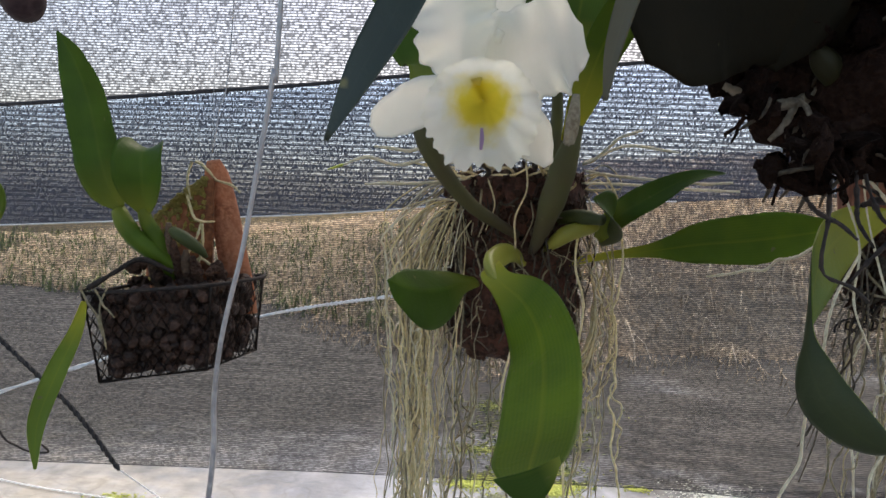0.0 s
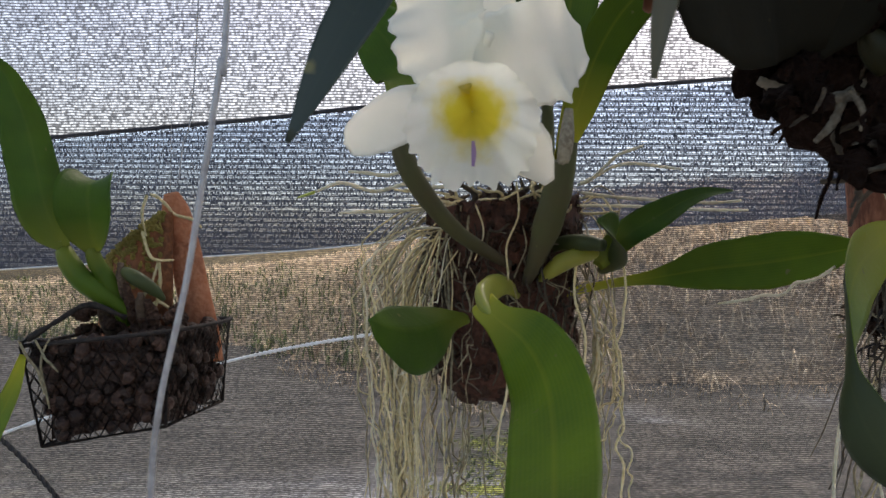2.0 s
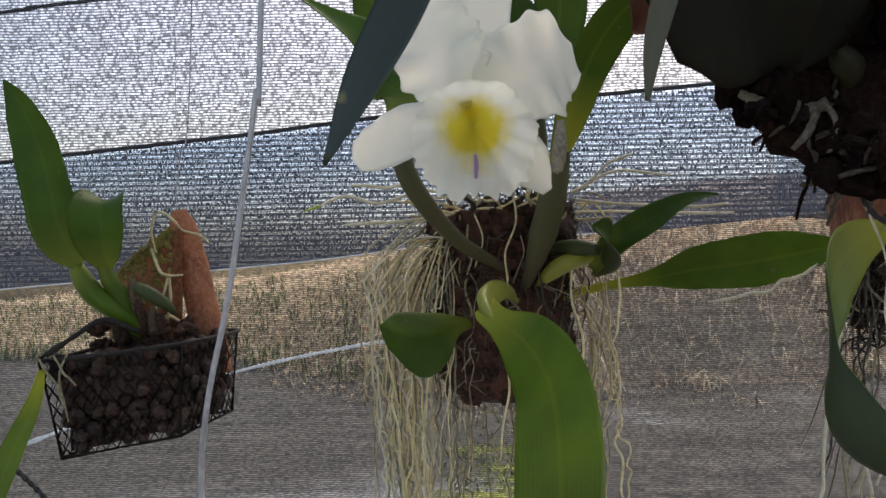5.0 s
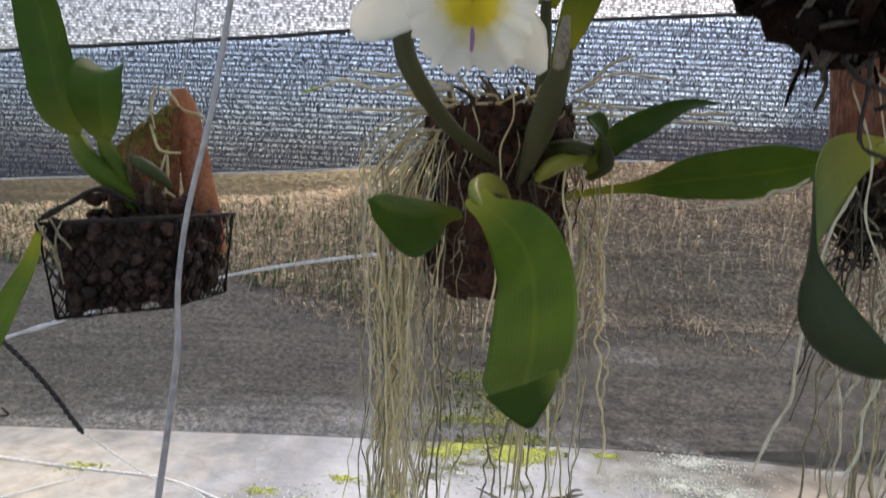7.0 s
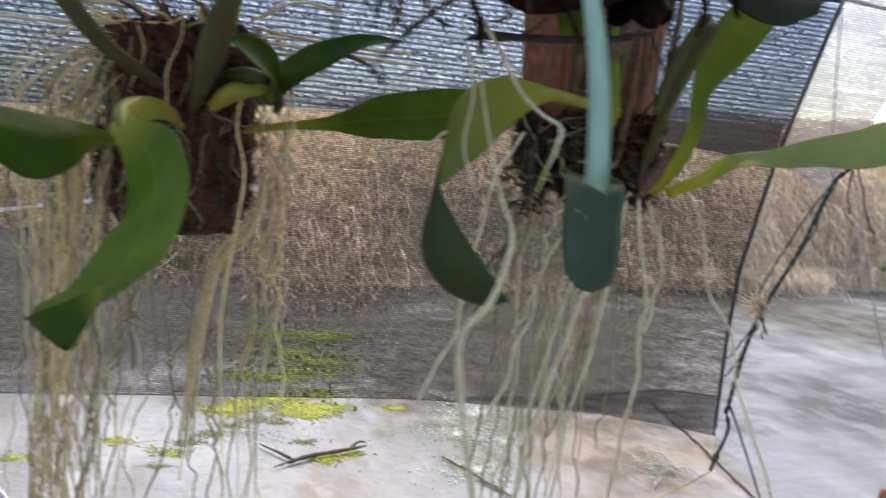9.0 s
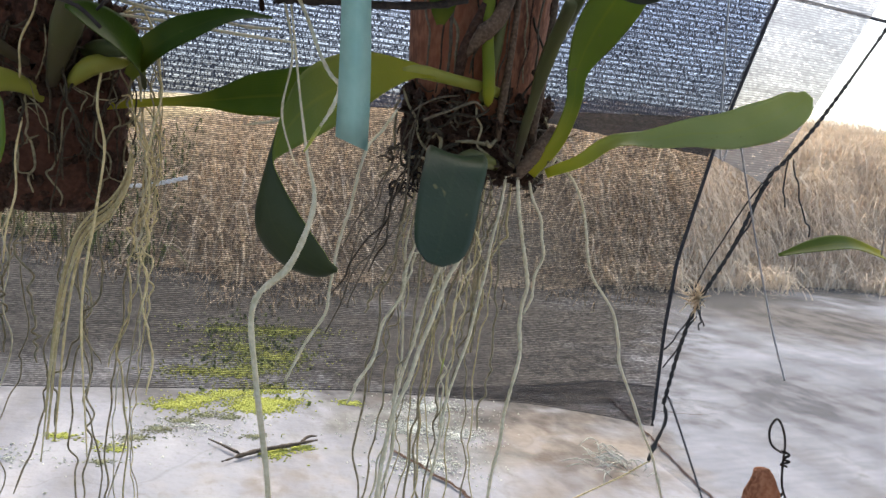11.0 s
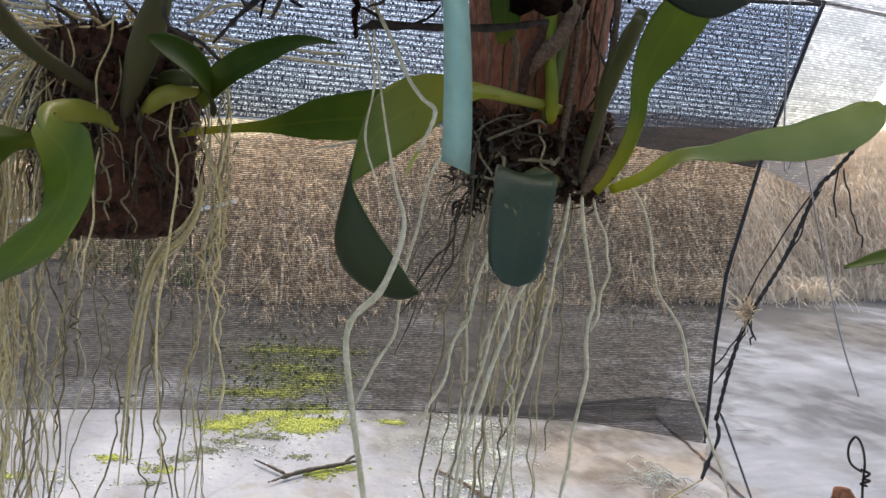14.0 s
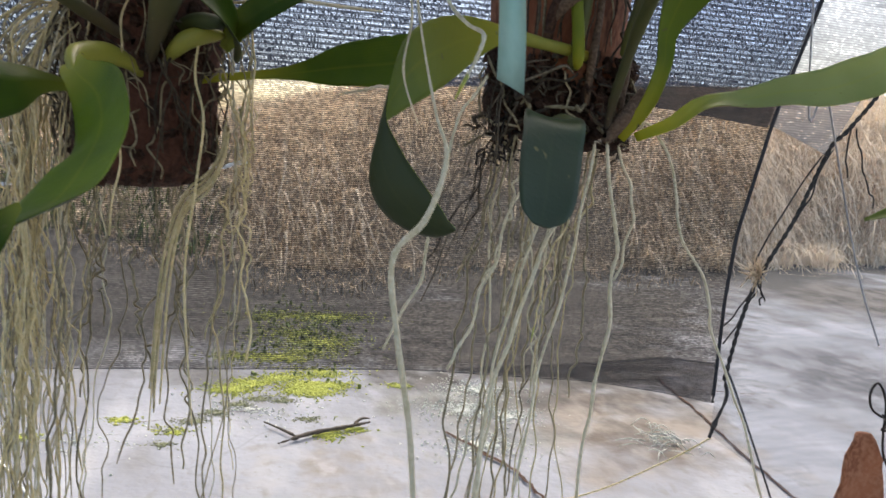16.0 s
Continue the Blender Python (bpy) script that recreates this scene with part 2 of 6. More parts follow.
    vo.inputs["Scale"].default_value = 1.1
    tc, nz, ad = n.new("ShaderNodeTexCoord"), n.new("ShaderNodeTexNoise"), n.new("ShaderNodeVectorMath")
    nz.inputs["Scale"].default_value = 3.0
    l.new(tc.outputs["Object"], nz.inputs["Vector"])
    l.new(tc.outputs["Object"], ad.inputs[0])
    l.new(nz.outputs["Color"], ad.inputs[1])
    l.new(ad.outputs[0], vo.inputs["Vector"])
    mr = n.new("ShaderNodeMapRange")
    mr.inputs[1].default_value, mr.inputs[2].default_value = 0.0, 0.02
    mr.inputs[3].default_value, mr.inputs[4].default_value = 0.22, 0.0
    l.new(vo.outputs["Distance"], mr.inputs[0])
    col = mixed(nt, mr.outputs[0], col, (0.085, 0.078, 0.071))
    l.new(col, p.inputs["Base Color"])
    p.inputs["Roughness"].default_value = 0.75
    p.inputs["Specular IOR Level"].default_value = 0.12
    bumped(nt, p, noise_fac(nt, 25, 0.3, 0.7, 6.0), 0.35, 0.006)
    return m


LEAF = leaf_stuff("leaf_green", (0.42, 0.39, 0.04), (0.112, 0.180, 0.010), (0.066, 0.120, 0.008), 0.48, 0.22, 0.12, 0.16)
LEAF_DEEP = leaf_stuff("leaf_deep", (0.17, 0.20, 0.030), (0.068, 0.130, 0.012), (0.040, 0.084, 0.009), 0.45, 0.25, 0.12, 0.18)
LEAF_BLUE = leaf_stuff("leaf_blue", (0.06, 0.075, 0.045), (0.038, 0.054, 0.038), (0.028, 0.042, 0.030), 0.4, 0.15)
LEAF_PALE = leaf_stuff("leaf_pale", (0.42, 0.40, 0.04), (0.185, 0.255, 0.040), (0.130, 0.195, 0.032), 0.45, 0.35, 0.12, 0.15)
# Leaf green taken down near black: shade beneath the leaf put into colour.
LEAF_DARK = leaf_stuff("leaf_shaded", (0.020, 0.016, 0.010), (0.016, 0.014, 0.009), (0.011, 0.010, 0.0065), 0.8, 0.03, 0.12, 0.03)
LEAF_GREY = leaf_stuff("leaf_grey", (0.14, 0.13, 0.08), (0.115, 0.108, 0.072), (0.085, 0.082, 0.055), 0.5, 0.2, 0.1, 0.3)
LEAF_TEAL = leaf_stuff("leaf_teal", (0.07, 0.10, 0.04), (0.046, 0.082, 0.034), (0.032, 0.060, 0.028), 0.36, 0.15, 0.1, 0.5)
LEAF_SILVER = leaf_stuff("leaf_silver", (0.36, 0.36, 0.035), (0.38, 0.42, 0.20), (0.27, 0.32, 0.12), 0.42, 0.35, 0.12, 0.3)
NECK = leaf_stuff("leaf_neck", (0.42, 0.40, 0.08), (0.34, 0.34, 0.06), (0.26, 0.29, 0.05), 0.4, 0.25)
LEAF_DRY = leaf_stuff("leaf_dry", (0.20, 0.09, 0.04), (0.24, 0.10, 0.045), (0.15, 0.06, 0.03), 0.6, 0.3)
BULB = leaf_stuff("bulb", (0.14, 0.145, 0.030), (0.075, 0.092, 0.020), (0.088, 0.076, 0.032), 0.55, 0.1)
STEM = leaf_stuff("stem", (0.060, 0.044, 0.028), (0.088, 0.100, 0.030), (0.090, 0.078, 0.040), 0.65, 0.08, 0.1, 0.2)
# Darker copy of bulb for the basket's shoot, with the shade in its colour.
BULB_DIM = leaf_stuff("bulb_dim", (0.03, 0.028, 0.008), (0.026, 0.025, 0.007), (0.018, 0.017, 0.006), 0.6, 0.05, 0.1, 0.2)
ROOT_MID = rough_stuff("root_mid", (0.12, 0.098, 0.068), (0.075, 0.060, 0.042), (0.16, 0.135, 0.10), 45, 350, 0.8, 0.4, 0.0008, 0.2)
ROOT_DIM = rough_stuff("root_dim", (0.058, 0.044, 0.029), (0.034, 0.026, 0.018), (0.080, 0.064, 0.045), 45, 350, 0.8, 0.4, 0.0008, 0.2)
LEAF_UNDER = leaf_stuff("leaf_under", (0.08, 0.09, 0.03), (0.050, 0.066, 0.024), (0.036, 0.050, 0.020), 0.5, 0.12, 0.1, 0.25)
SHEATH = rough_stuff("dry_sheath", (0.24, 0.20, 0.135), (0.155, 0.125, 0.082), (0.31, 0.27, 0.19), 60, 400, 0.7, 0.4, 0.001)
SHEATH_DARK = rough_stuff("brown_sheath", (0.105, 0.066, 0.042), (0.060, 0.038, 0.026), (0.150, 0.105, 0.072), 60, 400, 0.75, 0.4, 0.001)
PETAL = petal_stuff("petal_white", (0.96, 0.95, 0.88), (0.92, 0.92, 0.85))
LIP = petal_stuff("lip_white", (0.95, 0.94, 0.85), (0.90, 0.90, 0.78), (0.82, 0.67, 0.06))
PURPLE = petal_stuff("lip_purple", (0.52, 0.36, 0.60), (0.62, 0.48, 0.68))
THROAT = petal_stuff("throat", (0.84, 0.76, 0.30), (0.74, 0.64, 0.20))
CLAY = rough_stuff("clay", (0.40, 0.150, 0.075), (0.25, 0.092, 0.046), (0.46, 0.20, 0.11), 35, 260, 0.85, 0.35, 0.0015, 0.1)
# Darker copy of clay for the shard that stands in shadow.
CLAY_DARK = rough_stuff("clay_shaded", (0.24, 0.085, 0.036), (0.13, 0.050, 0.024), (0.30, 0.120, 0.055), 35, 260, 0.85, 0.4, 0.0015, 0.1)
CLAY_POT = rough_stuff("clay_pot", (0.27, 0.098, 0.052), (0.12, 0.048, 0.028), (0.33, 0.145, 0.082), 22, 220, 0.85, 0.4, 0.0015, 0.1, stretch=(1, 1, 0.4))
CLAY_WET = rough_stuff("clay_stained", (0.085, 0.034, 0.021), (0.030, 0.016, 0.011), (0.115, 0.050, 0.032), 30, 240, 0.8, 0.5, 0.002, 0.1)
MOSS = rough_stuff("moss", (0.36, 0.28, 0.07), (0.25, 0.21, 0.05), (0.44, 0.34, 0.11), 90, 500, 0.95, 1.0, 0.003)
LUMP = rough_stuff("black_fibre", (0.0080, 0.0042, 0.0030), (0.011, 0.006, 0.0042), (0.018, 0.0105, 0.0075), 60, 300, 0.95, 0.8, 0.002, 0.5, shine=0.03)
CHARCOAL = rough_stuff("charcoal", (0.008, 0.0042, 0.0030), (0.012, 0.0066, 0.0048), (0.020, 0.012, 0.0085), 60, 300, 0.9, 0.8, 0.002, 0.5, shine=0.05)
NUGGET = rough_stuff("nugget", (0.0312, 0.0156, 0.0109), (0.0148, 0.0078, 0.0059), (0.0608, 0.0351, 0.0257), 80, 300, 0.5, 0.5, 0.002, 0.6)
BARK = rough_stuff("bark", (0.040, 0.020, 0.013), (0.062, 0.032, 0.021), (0.092, 0.052, 0.036), 60, 300, 0.9, 1.0, 0.003, 0.35)
WIRE = rough_stuff("dark_wire", (0.014, 0.012, 0.012), (0.024, 0.020, 0.018), (0.045, 0.034, 0.028), 80, 400, 0.7, 0.3, 0.0005, 0.2, 0.0)
POD = rough_stuff("pod_skin", (0.022, 0.012, 0.014), (0.035, 0.018, 0.018), (0.05, 0.03, 0.03), 60, 300, 0.5, 0.2, 0.001, 0.0)
GALVANISED = rough_stuff("pale_wire", (0.34, 0.33, 0.34), (0.25, 0.245, 0.25), (0.42, 0.41, 0.41), 60, 300, 0.5, 0.2, 0.0005, 0.05, 0.4)
ROOT = rough_stuff("root_tan", (0.62, 0.51, 0.27), (0.44, 0.36, 0.17), (0.72, 0.61, 0.38), 45, 350, 0.75, 0.4, 0.0008, 0.22)
ROOT_WHITE = rough_stuff("root_white", (0.62, 0.56, 0.40), (0.50, 0.45, 0.29), (0.72, 0.66, 0.50), 45, 350, 0.7, 0.4, 0.0008, 0.1)
ROOT_DARK = rough_stuff("root_dark", (0.26, 0.22, 0.13), (0.17, 0.14, 0.085), (0.34, 0.29, 0.19), 45, 350, 0.8, 0.4, 0.0008, 0.25)
ROOT_TIP = rough_stuff("root_tip", (0.32, 0.36, 0.06), (0.42, 0.42, 0.08), (0.40, 0.45, 0.12), 60, 300, 0.5, 0.2, 0.0004, 0.1)
TAG = rough_stuff("tag_plastic", (0.42, 0.66, 0.60), (0.38, 0.60, 0.56), (0.48, 0.70, 0.65), 25, 120, 0.4, 0.15, 0.0004, 0.0)
ROPE_WHITE = rough_stuff("rope_white", (0.75, 0.75, 0.74), (0.6, 0.6, 0.6), (0.85, 0.85, 0.84), 100, 600, 0.7, 0.5, 0.001, 0.05)
ROPE_BLACK = rough_stuff("rope_black", (0.025, 0.025, 0.028), (0.045, 0.045, 0.045), (0.07, 0.065, 0.06), 100, 500, 0.8, 0.6, 0.001, 0.1)
CONCRETE = concrete_stuff("concrete")
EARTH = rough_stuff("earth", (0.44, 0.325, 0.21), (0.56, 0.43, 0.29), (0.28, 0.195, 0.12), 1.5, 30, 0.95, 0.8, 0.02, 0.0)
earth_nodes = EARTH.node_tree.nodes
# Earth colour shifts to one even brown around a spot on the bank.
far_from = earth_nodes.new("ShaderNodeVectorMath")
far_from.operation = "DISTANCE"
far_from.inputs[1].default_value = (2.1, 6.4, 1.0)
earth_at, earth_tone = earth_nodes.new("ShaderNodeTexCoord"), earth_nodes.new("ShaderNodeMapRange")
earth_tone.inputs[1].default_value, earth_tone.inputs[2].default_value = 2.1, 0.9
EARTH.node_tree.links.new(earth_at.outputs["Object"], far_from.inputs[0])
EARTH.node_tree.links.new(far_from.outputs["Value"], earth_tone.inputs[0])
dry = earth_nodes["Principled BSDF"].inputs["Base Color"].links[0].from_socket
EARTH.node_tree.links.new(mixed(EARTH.node_tree, earth_tone.outputs[0], dry, (0.34, 0.265, 0.185)), earth_nodes["Principled BSDF"].inputs["Base Color"])
STRAW = rough_stuff("straw", (0.74, 0.59, 0.42), (0.58, 0.44, 0.29), (0.82, 0.69, 0.51), 3, 20, 0.8, 0.1, 0.001, 0.0)
STRAW_PALE = rough_stuff("straw_pale", (0.80, 0.65, 0.47), (0.64, 0.49, 0.33), (0.86, 0.74, 0.58), 3, 20, 0.8, 0.1, 0.001, 0.0)
HUMUS = rough_stuff("earth_tone", (0.42, 0.32, 0.22), (0.28, 0.21, 0.14), (0.52, 0.42, 0.30), 3, 20, 0.9, 0.1, 0.001, 0.0)


def let_light_through(material, share, colour):
    """Thin dry blades pass part of the light that falls on their far side."""
    tree = material.node_tree
    surface, out = tree.nodes["Principled BSDF"], tree.nodes["Material Output"]
    thin, both = tree.nodes.new("ShaderNodeBsdfTranslucent"), tree.nodes.new("ShaderNodeMixShader")
    thin.inputs["Color"].default_value, both.inputs[0].default_value = (*colour, 1), share
    tree.links.new(surface.outputs[0], both.inputs[1])
    tree.links.new(thin.outputs[0], both.inputs[2])
    tree.links.new(both.outputs[0], out.inputs["Surface"])


for dry_blade in (STRAW, STRAW_PALE):
    let_light_through(dry_blade, 0.32, (0.86, 0.73, 0.56))
HERB = rough_stuff("herb", (0.13, 0.17, 0.045), (0.19, 0.21, 0.065), (0.10, 0.13, 0.04), 3, 20, 0.7, 0.1, 0.001, 0.0)
LICHEN = rough_stuff("lichen", (0.36, 0.38, 0.07), (0.24, 0.28, 0.06), (0.46, 0.46, 0.13), 30, 200, 0.95, 0.8, 0.003, 0.0)
MOSS_GREY = rough_stuff("moss_grey", (0.20, 0.21, 0.12), (0.13, 0.14, 0.08), (0.30, 0.30, 0.18), 30, 200, 0.95, 0.8, 0.003, 0.0)
LICHEN_GREY = rough_stuff("lichen_grey", (0.56, 0.57, 0.52), (0.36, 0.38, 0.30), (0.66, 0.66, 0.60), 30, 200, 0.95, 0.8, 0.003, 0.0)
TWIG = rough_stuff("twig_bark", (0.045, 0.034, 0.025), (0.075, 0.058, 0.044), (0.11, 0.095, 0.078), 50, 250, 0.9, 0.6, 0.002)
CLOTH = weave_stuff("shade_cloth", (0.022, 0.022, 0.030), 0.0070, 0.0052, 0.10, 0.64, 0.03, 0.80, 0.006, tint=(1.0, 0.95, 1.0), crisp=0.12)
CLOTH_LOW = weave_stuff("shade_cloth_fine", (0.018, 0.018, 0.020), 0.0095, 0.0036, 0.26, 0.84, 0.15, 0.85, 0.009, (0.74, 1.20), tint=(0.99, 0.97, 0.95), crisp=0.11)
# Band and lining carry the sky's blue in their yarn and tint.
CLOTH_BAND = weave_stuff("shade_cloth_band", (0.012, 0.015, 0.036), 0.0030, 0.0038, 0.0, 0.76, 0.0, 0.54, 0.006, tint=(0.70, 0.79, 1.0), crisp=0.07, glow=0.06)
CLOTH_BACK = weave_stuff("shade_cloth_back", (0.014, 0.018, 0.042), 0.0090, 0.0105, 0.58, 0.88, 0.08, 0.95, tint=(0.90, 0.94, 1.0))
CLOTH_HEM = weave_stuff("shade_cloth_hem", (0.018, 0.017, 0.019), 0.009, 0.0047, 0.52, 0.52, 0, 0.9, 0.008, (0.8, 1.15), tint=(1.0, 0.97, 0.98), ribbed=False)
CLOTH_SKIRT = weave_stuff("shade_cloth_skirt", (0.014, 0.014, 0.024), 0.009, 0.0047, 0.11, 0.11, 0, 0.9, 0.008, (0.8, 1.15), tint=(1.0, 0.96, 0.98), ribbed=False)
NET_COARSE = weave_stuff("coarse_net", (0.05, 0.05, 0.065), 0.012, 0.0052, 0.24, 0.70, 0.10, 0.74, 0.006, tint=(0.97, 0.97, 1.0), glow=0.22)
CLOTH_ADDED = weave_stuff("shade_cloth_added", (0.014, 0.017, 0.038), 0.0060, 0.0076, 0.74, 0.74, 0, 0.9, 0.004, (0.85, 1.15), tint=(0.90, 0.94, 1.0), ribbed=False)
NET = weave_stuff("fine_net", (0.26, 0.265, 0.285), 0.0040, 0.0040, 0.80, 0.80, 0, 1, 0.002, (0.90, 1.08), tint=(0.95, 0.97, 1.0), ribbed=False)
NET_UNSEEN = weave_stuff("unseen_net", (0.10, 0.10, 0.11), 0.0040, 0.0040, 0.46, 0.46, 0, 1, 0.002, (0.86, 1.10), ribbed=False)
HEM = rough_stuff("hem", (0.02, 0.02, 0.024), (0.035, 0.035, 0.04), (0.06, 0.06, 0.065), 60, 400, 0.7, 0.3, 0.001, 0.0)

# ---- building helpers ----


def link(name, bm, material, parent=None, label="", smooth=True, second=None):
    me = bpy.data.meshes.new(name)
    bm.normal_update()
    bm.to_mesh(me)
    bm.free()
    if smooth:
        me.polygons.foreach_set("use_smooth", [True] * len(me.polygons))
    me.materials.append(material)
    if second:
        me.materials.append(second)
    ob = new(name, me)
    ob.parent = parent
    if parent:
        ob.matrix_parent_inverse = parent.matrix_world.inverted() if parent.type == "EMPTY" else Matrix()
    if label:
        ob["label"] = label
    return ob


part = link


def thing(name, at, label, category, group="", kind=""):
    ob = new(name)
    ob.empty_display_size = 0.02
    ob.matrix_world = Matrix.Translation(at)
    ob.matrix_basis = Matrix.Translation(at)
    bpy.context.view_layer.update()
    return tagged(ob, label, category, group, kind)


def spline(pts, count):
    """Catmull-Rom through rows of any length, at count even steps of the parameter."""
    p = np.array(pts, float)
    p = np.vstack([2 * p[0] - p[1], p, 2 * p[-1] - p[-2]])
    out = []
    for s in np.linspace(0, len(pts) - 1, count):
        k = min(int(s), len(pts) - 2)
        u = s - k
        a, b, c, d = p[k : k + 4]
        out.append(0.5 * (2 * b + (c - a) * u + (2 * a - 5 * b + 4 * c - d) * u * u + (3 * b - a - 3 * c + d) * u**3))
    return np.array(out)


def unit(v):
    return v / max(np.linalg.norm(v), 1e-9)


def blade(pts, halves, normals, cup=0.25, thick=0.0016, nu=26, nv=10, wave=0.0, waves=3.0, seed=0, keel=0.0):
    """A solid leaf or petal along pts: half widths (or pairs of them, one for each side) and facing
    normals at those points; cup lifts the edges, keel sharpens
    the midrib, wave ruffles the edges."""
    rng = np.random.default_rng(seed)
    if len(normals) == 1:
        normals = list(normals) * len(pts)
    both = [h if isinstance(h, tuple) else (h, h) for h in halves]
    mid, wide, nor = spline(pts, nu), np.clip(spline(both, nu), 0.0004, None), spline(normals, nu)
    tan = np.gradient(mid, axis=0)
    bm = bmesh.new()
    la, lc = bm.verts.layers.float.new("along"), bm.verts.layers.float.new("across")
    ph = rng.uniform(0, 6.28, 4)
    grids = []
    for side in (0, 1):
        rows = []
        for i in range(nu):
            t = unit(tan[i])
            n = unit(nor[i] - t * (nor[i] @ t))
            s = np.cross(t, n)
            row = []
            for j in range(nv + 1):
                v = 2 * j / nv - 1
                hw = wide[i][1 if v > 0 else 0]
                lift = cup * hw * v * v + keel * hw * abs(v)
                ruffle = wave * hw * abs(v) ** 2 * (math.sin(waves * 6.28 * i / nu + ph[0] + (2.1 if v > 0 else 0)) + 0.5 * math.sin(2.3 * waves * 6.28 * i / nu + ph[1]))
                edge = 1 + wave * abs(v) * (0.5 * math.sin(waves * 9 * i / nu + ph[2] + v) + 0.35 * math.sin(waves * 23 * i / nu + ph[3] + 2 * v))
                q = mid[i] + s * hw * v * edge + n * (lift + ruffle) - n * side * thick * (1.0 - 0.7 * abs(v) ** 3)
                w = bm.verts.new(q)
                w[la], w[lc] = i / (nu - 1), v
                row.append(w)
            rows.append(row)
        grids.append(rows)
    for side, rows in enumerate(grids):
        for i in range(nu - 1):
            for j in range(nv):
                f = [rows[i][j], rows[i][j + 1], rows[i + 1][j + 1], rows[i + 1][j]]
                bm.faces.new(f if side else f[::-1]).material_index = side
    a, b = grids
    ring = [(0, j) for j in range(nv)] + [(i, nv) for i in range(nu - 1)] + [(nu - 1, j) for j in range(nv, 0, -1)] + [(i, 0) for i in range(nu - 1, 0, -1)]
    for (i, j), (k, m) in zip(ring, ring[1:] + ring[:1]):
        bm.faces.new([a[i][j], a[k][m], b[k][m], b[i][j]])
    return bm


def tube(pts, radii, count=24, sides=7, bm=None, wob=0.0, seed=0, flat=1.0):
    """A closed round bar along pts."""
    rng = np.random.default_rng(seed)
    bm = bm or bmesh.new()
    la = bm.verts.layers.float.get("along") or bm.verts.layers.float.new("along")
    mid = spline(pts, count)
    rad = spline([(r,) for r in (radii if isinstance(radii, (list, tuple)) else [radii] * len(pts))], count)[:, 0]
    tan = np.gradient(mid, axis=0)
    ref = np.array((0.3, 1.0, 0.2)) if abs(unit(tan[0])[1]) < 0.8 else np.array((1.0, 0.2, 0.3))
    rings = []
    for i in range(count):
        t = unit(tan[i])
        a = unit(np.cross(t, ref))
        b = np.cross(t, a)
        ref = b if i == 0 else ref
        r = max(rad[i], 1e-5) * (1 + wob * rng.normal())
        ring = []
        for k in range(sides):
            g = 6.28318 * k / sides
            w = bm.verts.new(mid[i] + a * r * math.cos(g) + b * r * math.sin(g) * flat)
            w[la] = i / (count - 1)
            ring.append(w)
        rings.append(ring)
    for p, q in zip(rings, rings[1:]):
        for k in range(sides):
            bm.faces.new([p[k], p[(k + 1) % sides], q[(k + 1) % sides], q[k]])
    bm.faces.new(rings[0][::-1])
    bm.faces.new(rings[-1])
    return bm


def wander(a, b, steps, amount, seed, sag=0.0):
    """Points from a to b that stray by so much on the way."""
    rng = np.random.default_rng(seed)
    a, b = np.array(a, float), np.array(b, float)
    off = np.cumsum(rng.normal(0, amount, (steps, 3)), axis=0)
    off -= np.linspace(0, 1, steps)[:, None] * off[-1]
    u = np.linspace(0, 1, steps)[:, None]
    return a + (b - a) * u + off * np.sin(np.pi * u) ** 0.5 + np.array((0, 0, -sag)) * np.sin(np.pi * u)


def lathe(profile, centre, turn=0.0, arc=6.28318, sides=40):
    """Turned round the upright through centre: profile rows of radius and height."""
    bm = bmesh.new()
    whole = arc > 6.28
    cols = []
    for k in range(sides + (0 if whole else 1)):
        g = turn + arc * k / sides
        cols.append([bm.verts.new((centre[0] + r * math.cos(g), centre[1] + r * math.sin(g), centre[2] + z)) for r, z in profile])
    n = len(profile)
    for k in range(len(cols) - (0 if whole else 1)):
        p, q = cols[k], cols[(k + 1) % len(cols)]
        for i in range(n):
            bm.faces.new([p[i], q[i], q[(i + 1) % n], p[(i + 1) % n]])
    if not whole:
        bm.faces.new(cols[0][::-1])
        bm.faces.new(cols[-1])
    return bm


def chunk(centre, size, seed, bm=None, rough=0.25, sub=2, flat=1.0):
    """A broken lump; size: half sizes."""
    bm = bm or bmesh.new()
    made = bmesh.ops.create_icosphere(bm, subdivisions=sub, radius=1.0)["verts"]
    off = Vector((seed * 3.17 % 50, seed * 1.73 % 50, seed * 0.37 % 50))
    spin = Euler((seed * 1.3, seed * 2.1, seed * 0.7)).to_matrix()
    for w in made:
        d = w.co * (1 + rough * noise.noise(w.co * 1.4 + off) * 2)
        q = spin @ Vector((d.x * size[0], d.y * size[1], d.z * size[2]))
        w.co = Vector(centre) + Vector((q.x, q.y, q.z * flat))
    return bm


def sheet(x0, x1, low, high, y_at, nx=60, nz=24, ripple=0.01, seed=0):
    """A hung cloth between the heights low(x) and high(x), at the depth y_at(x, u)."""
    bm = bmesh.new()
    rows = []
    for i in range(nx + 1):
        x = x0 + (x1 - x0) * i / nx
        col = []
        for j in range(nz + 1):
            u = j / nz
            z = low(x) + (high(x) - low(x)) * u
            col.append(bm.verts.new((x, y_at(x, u) + ripple * noise.noise(Vector((x * 2.3, z * 1.2, seed * 7.1))), z)))
        rows.append(col)
    for i in range(nx):
        for j in range(nz):
            bm.faces.new([rows[i][j], rows[i + 1][j], rows[i + 1][j + 1], rows[i][j + 1]])
    return bm


def curve_of(rows):
    """A smooth height over x through rows of (x, height)."""
    xs, zs = zip(*rows)
    return lambda x: float(np.interp(x, xs, zs))



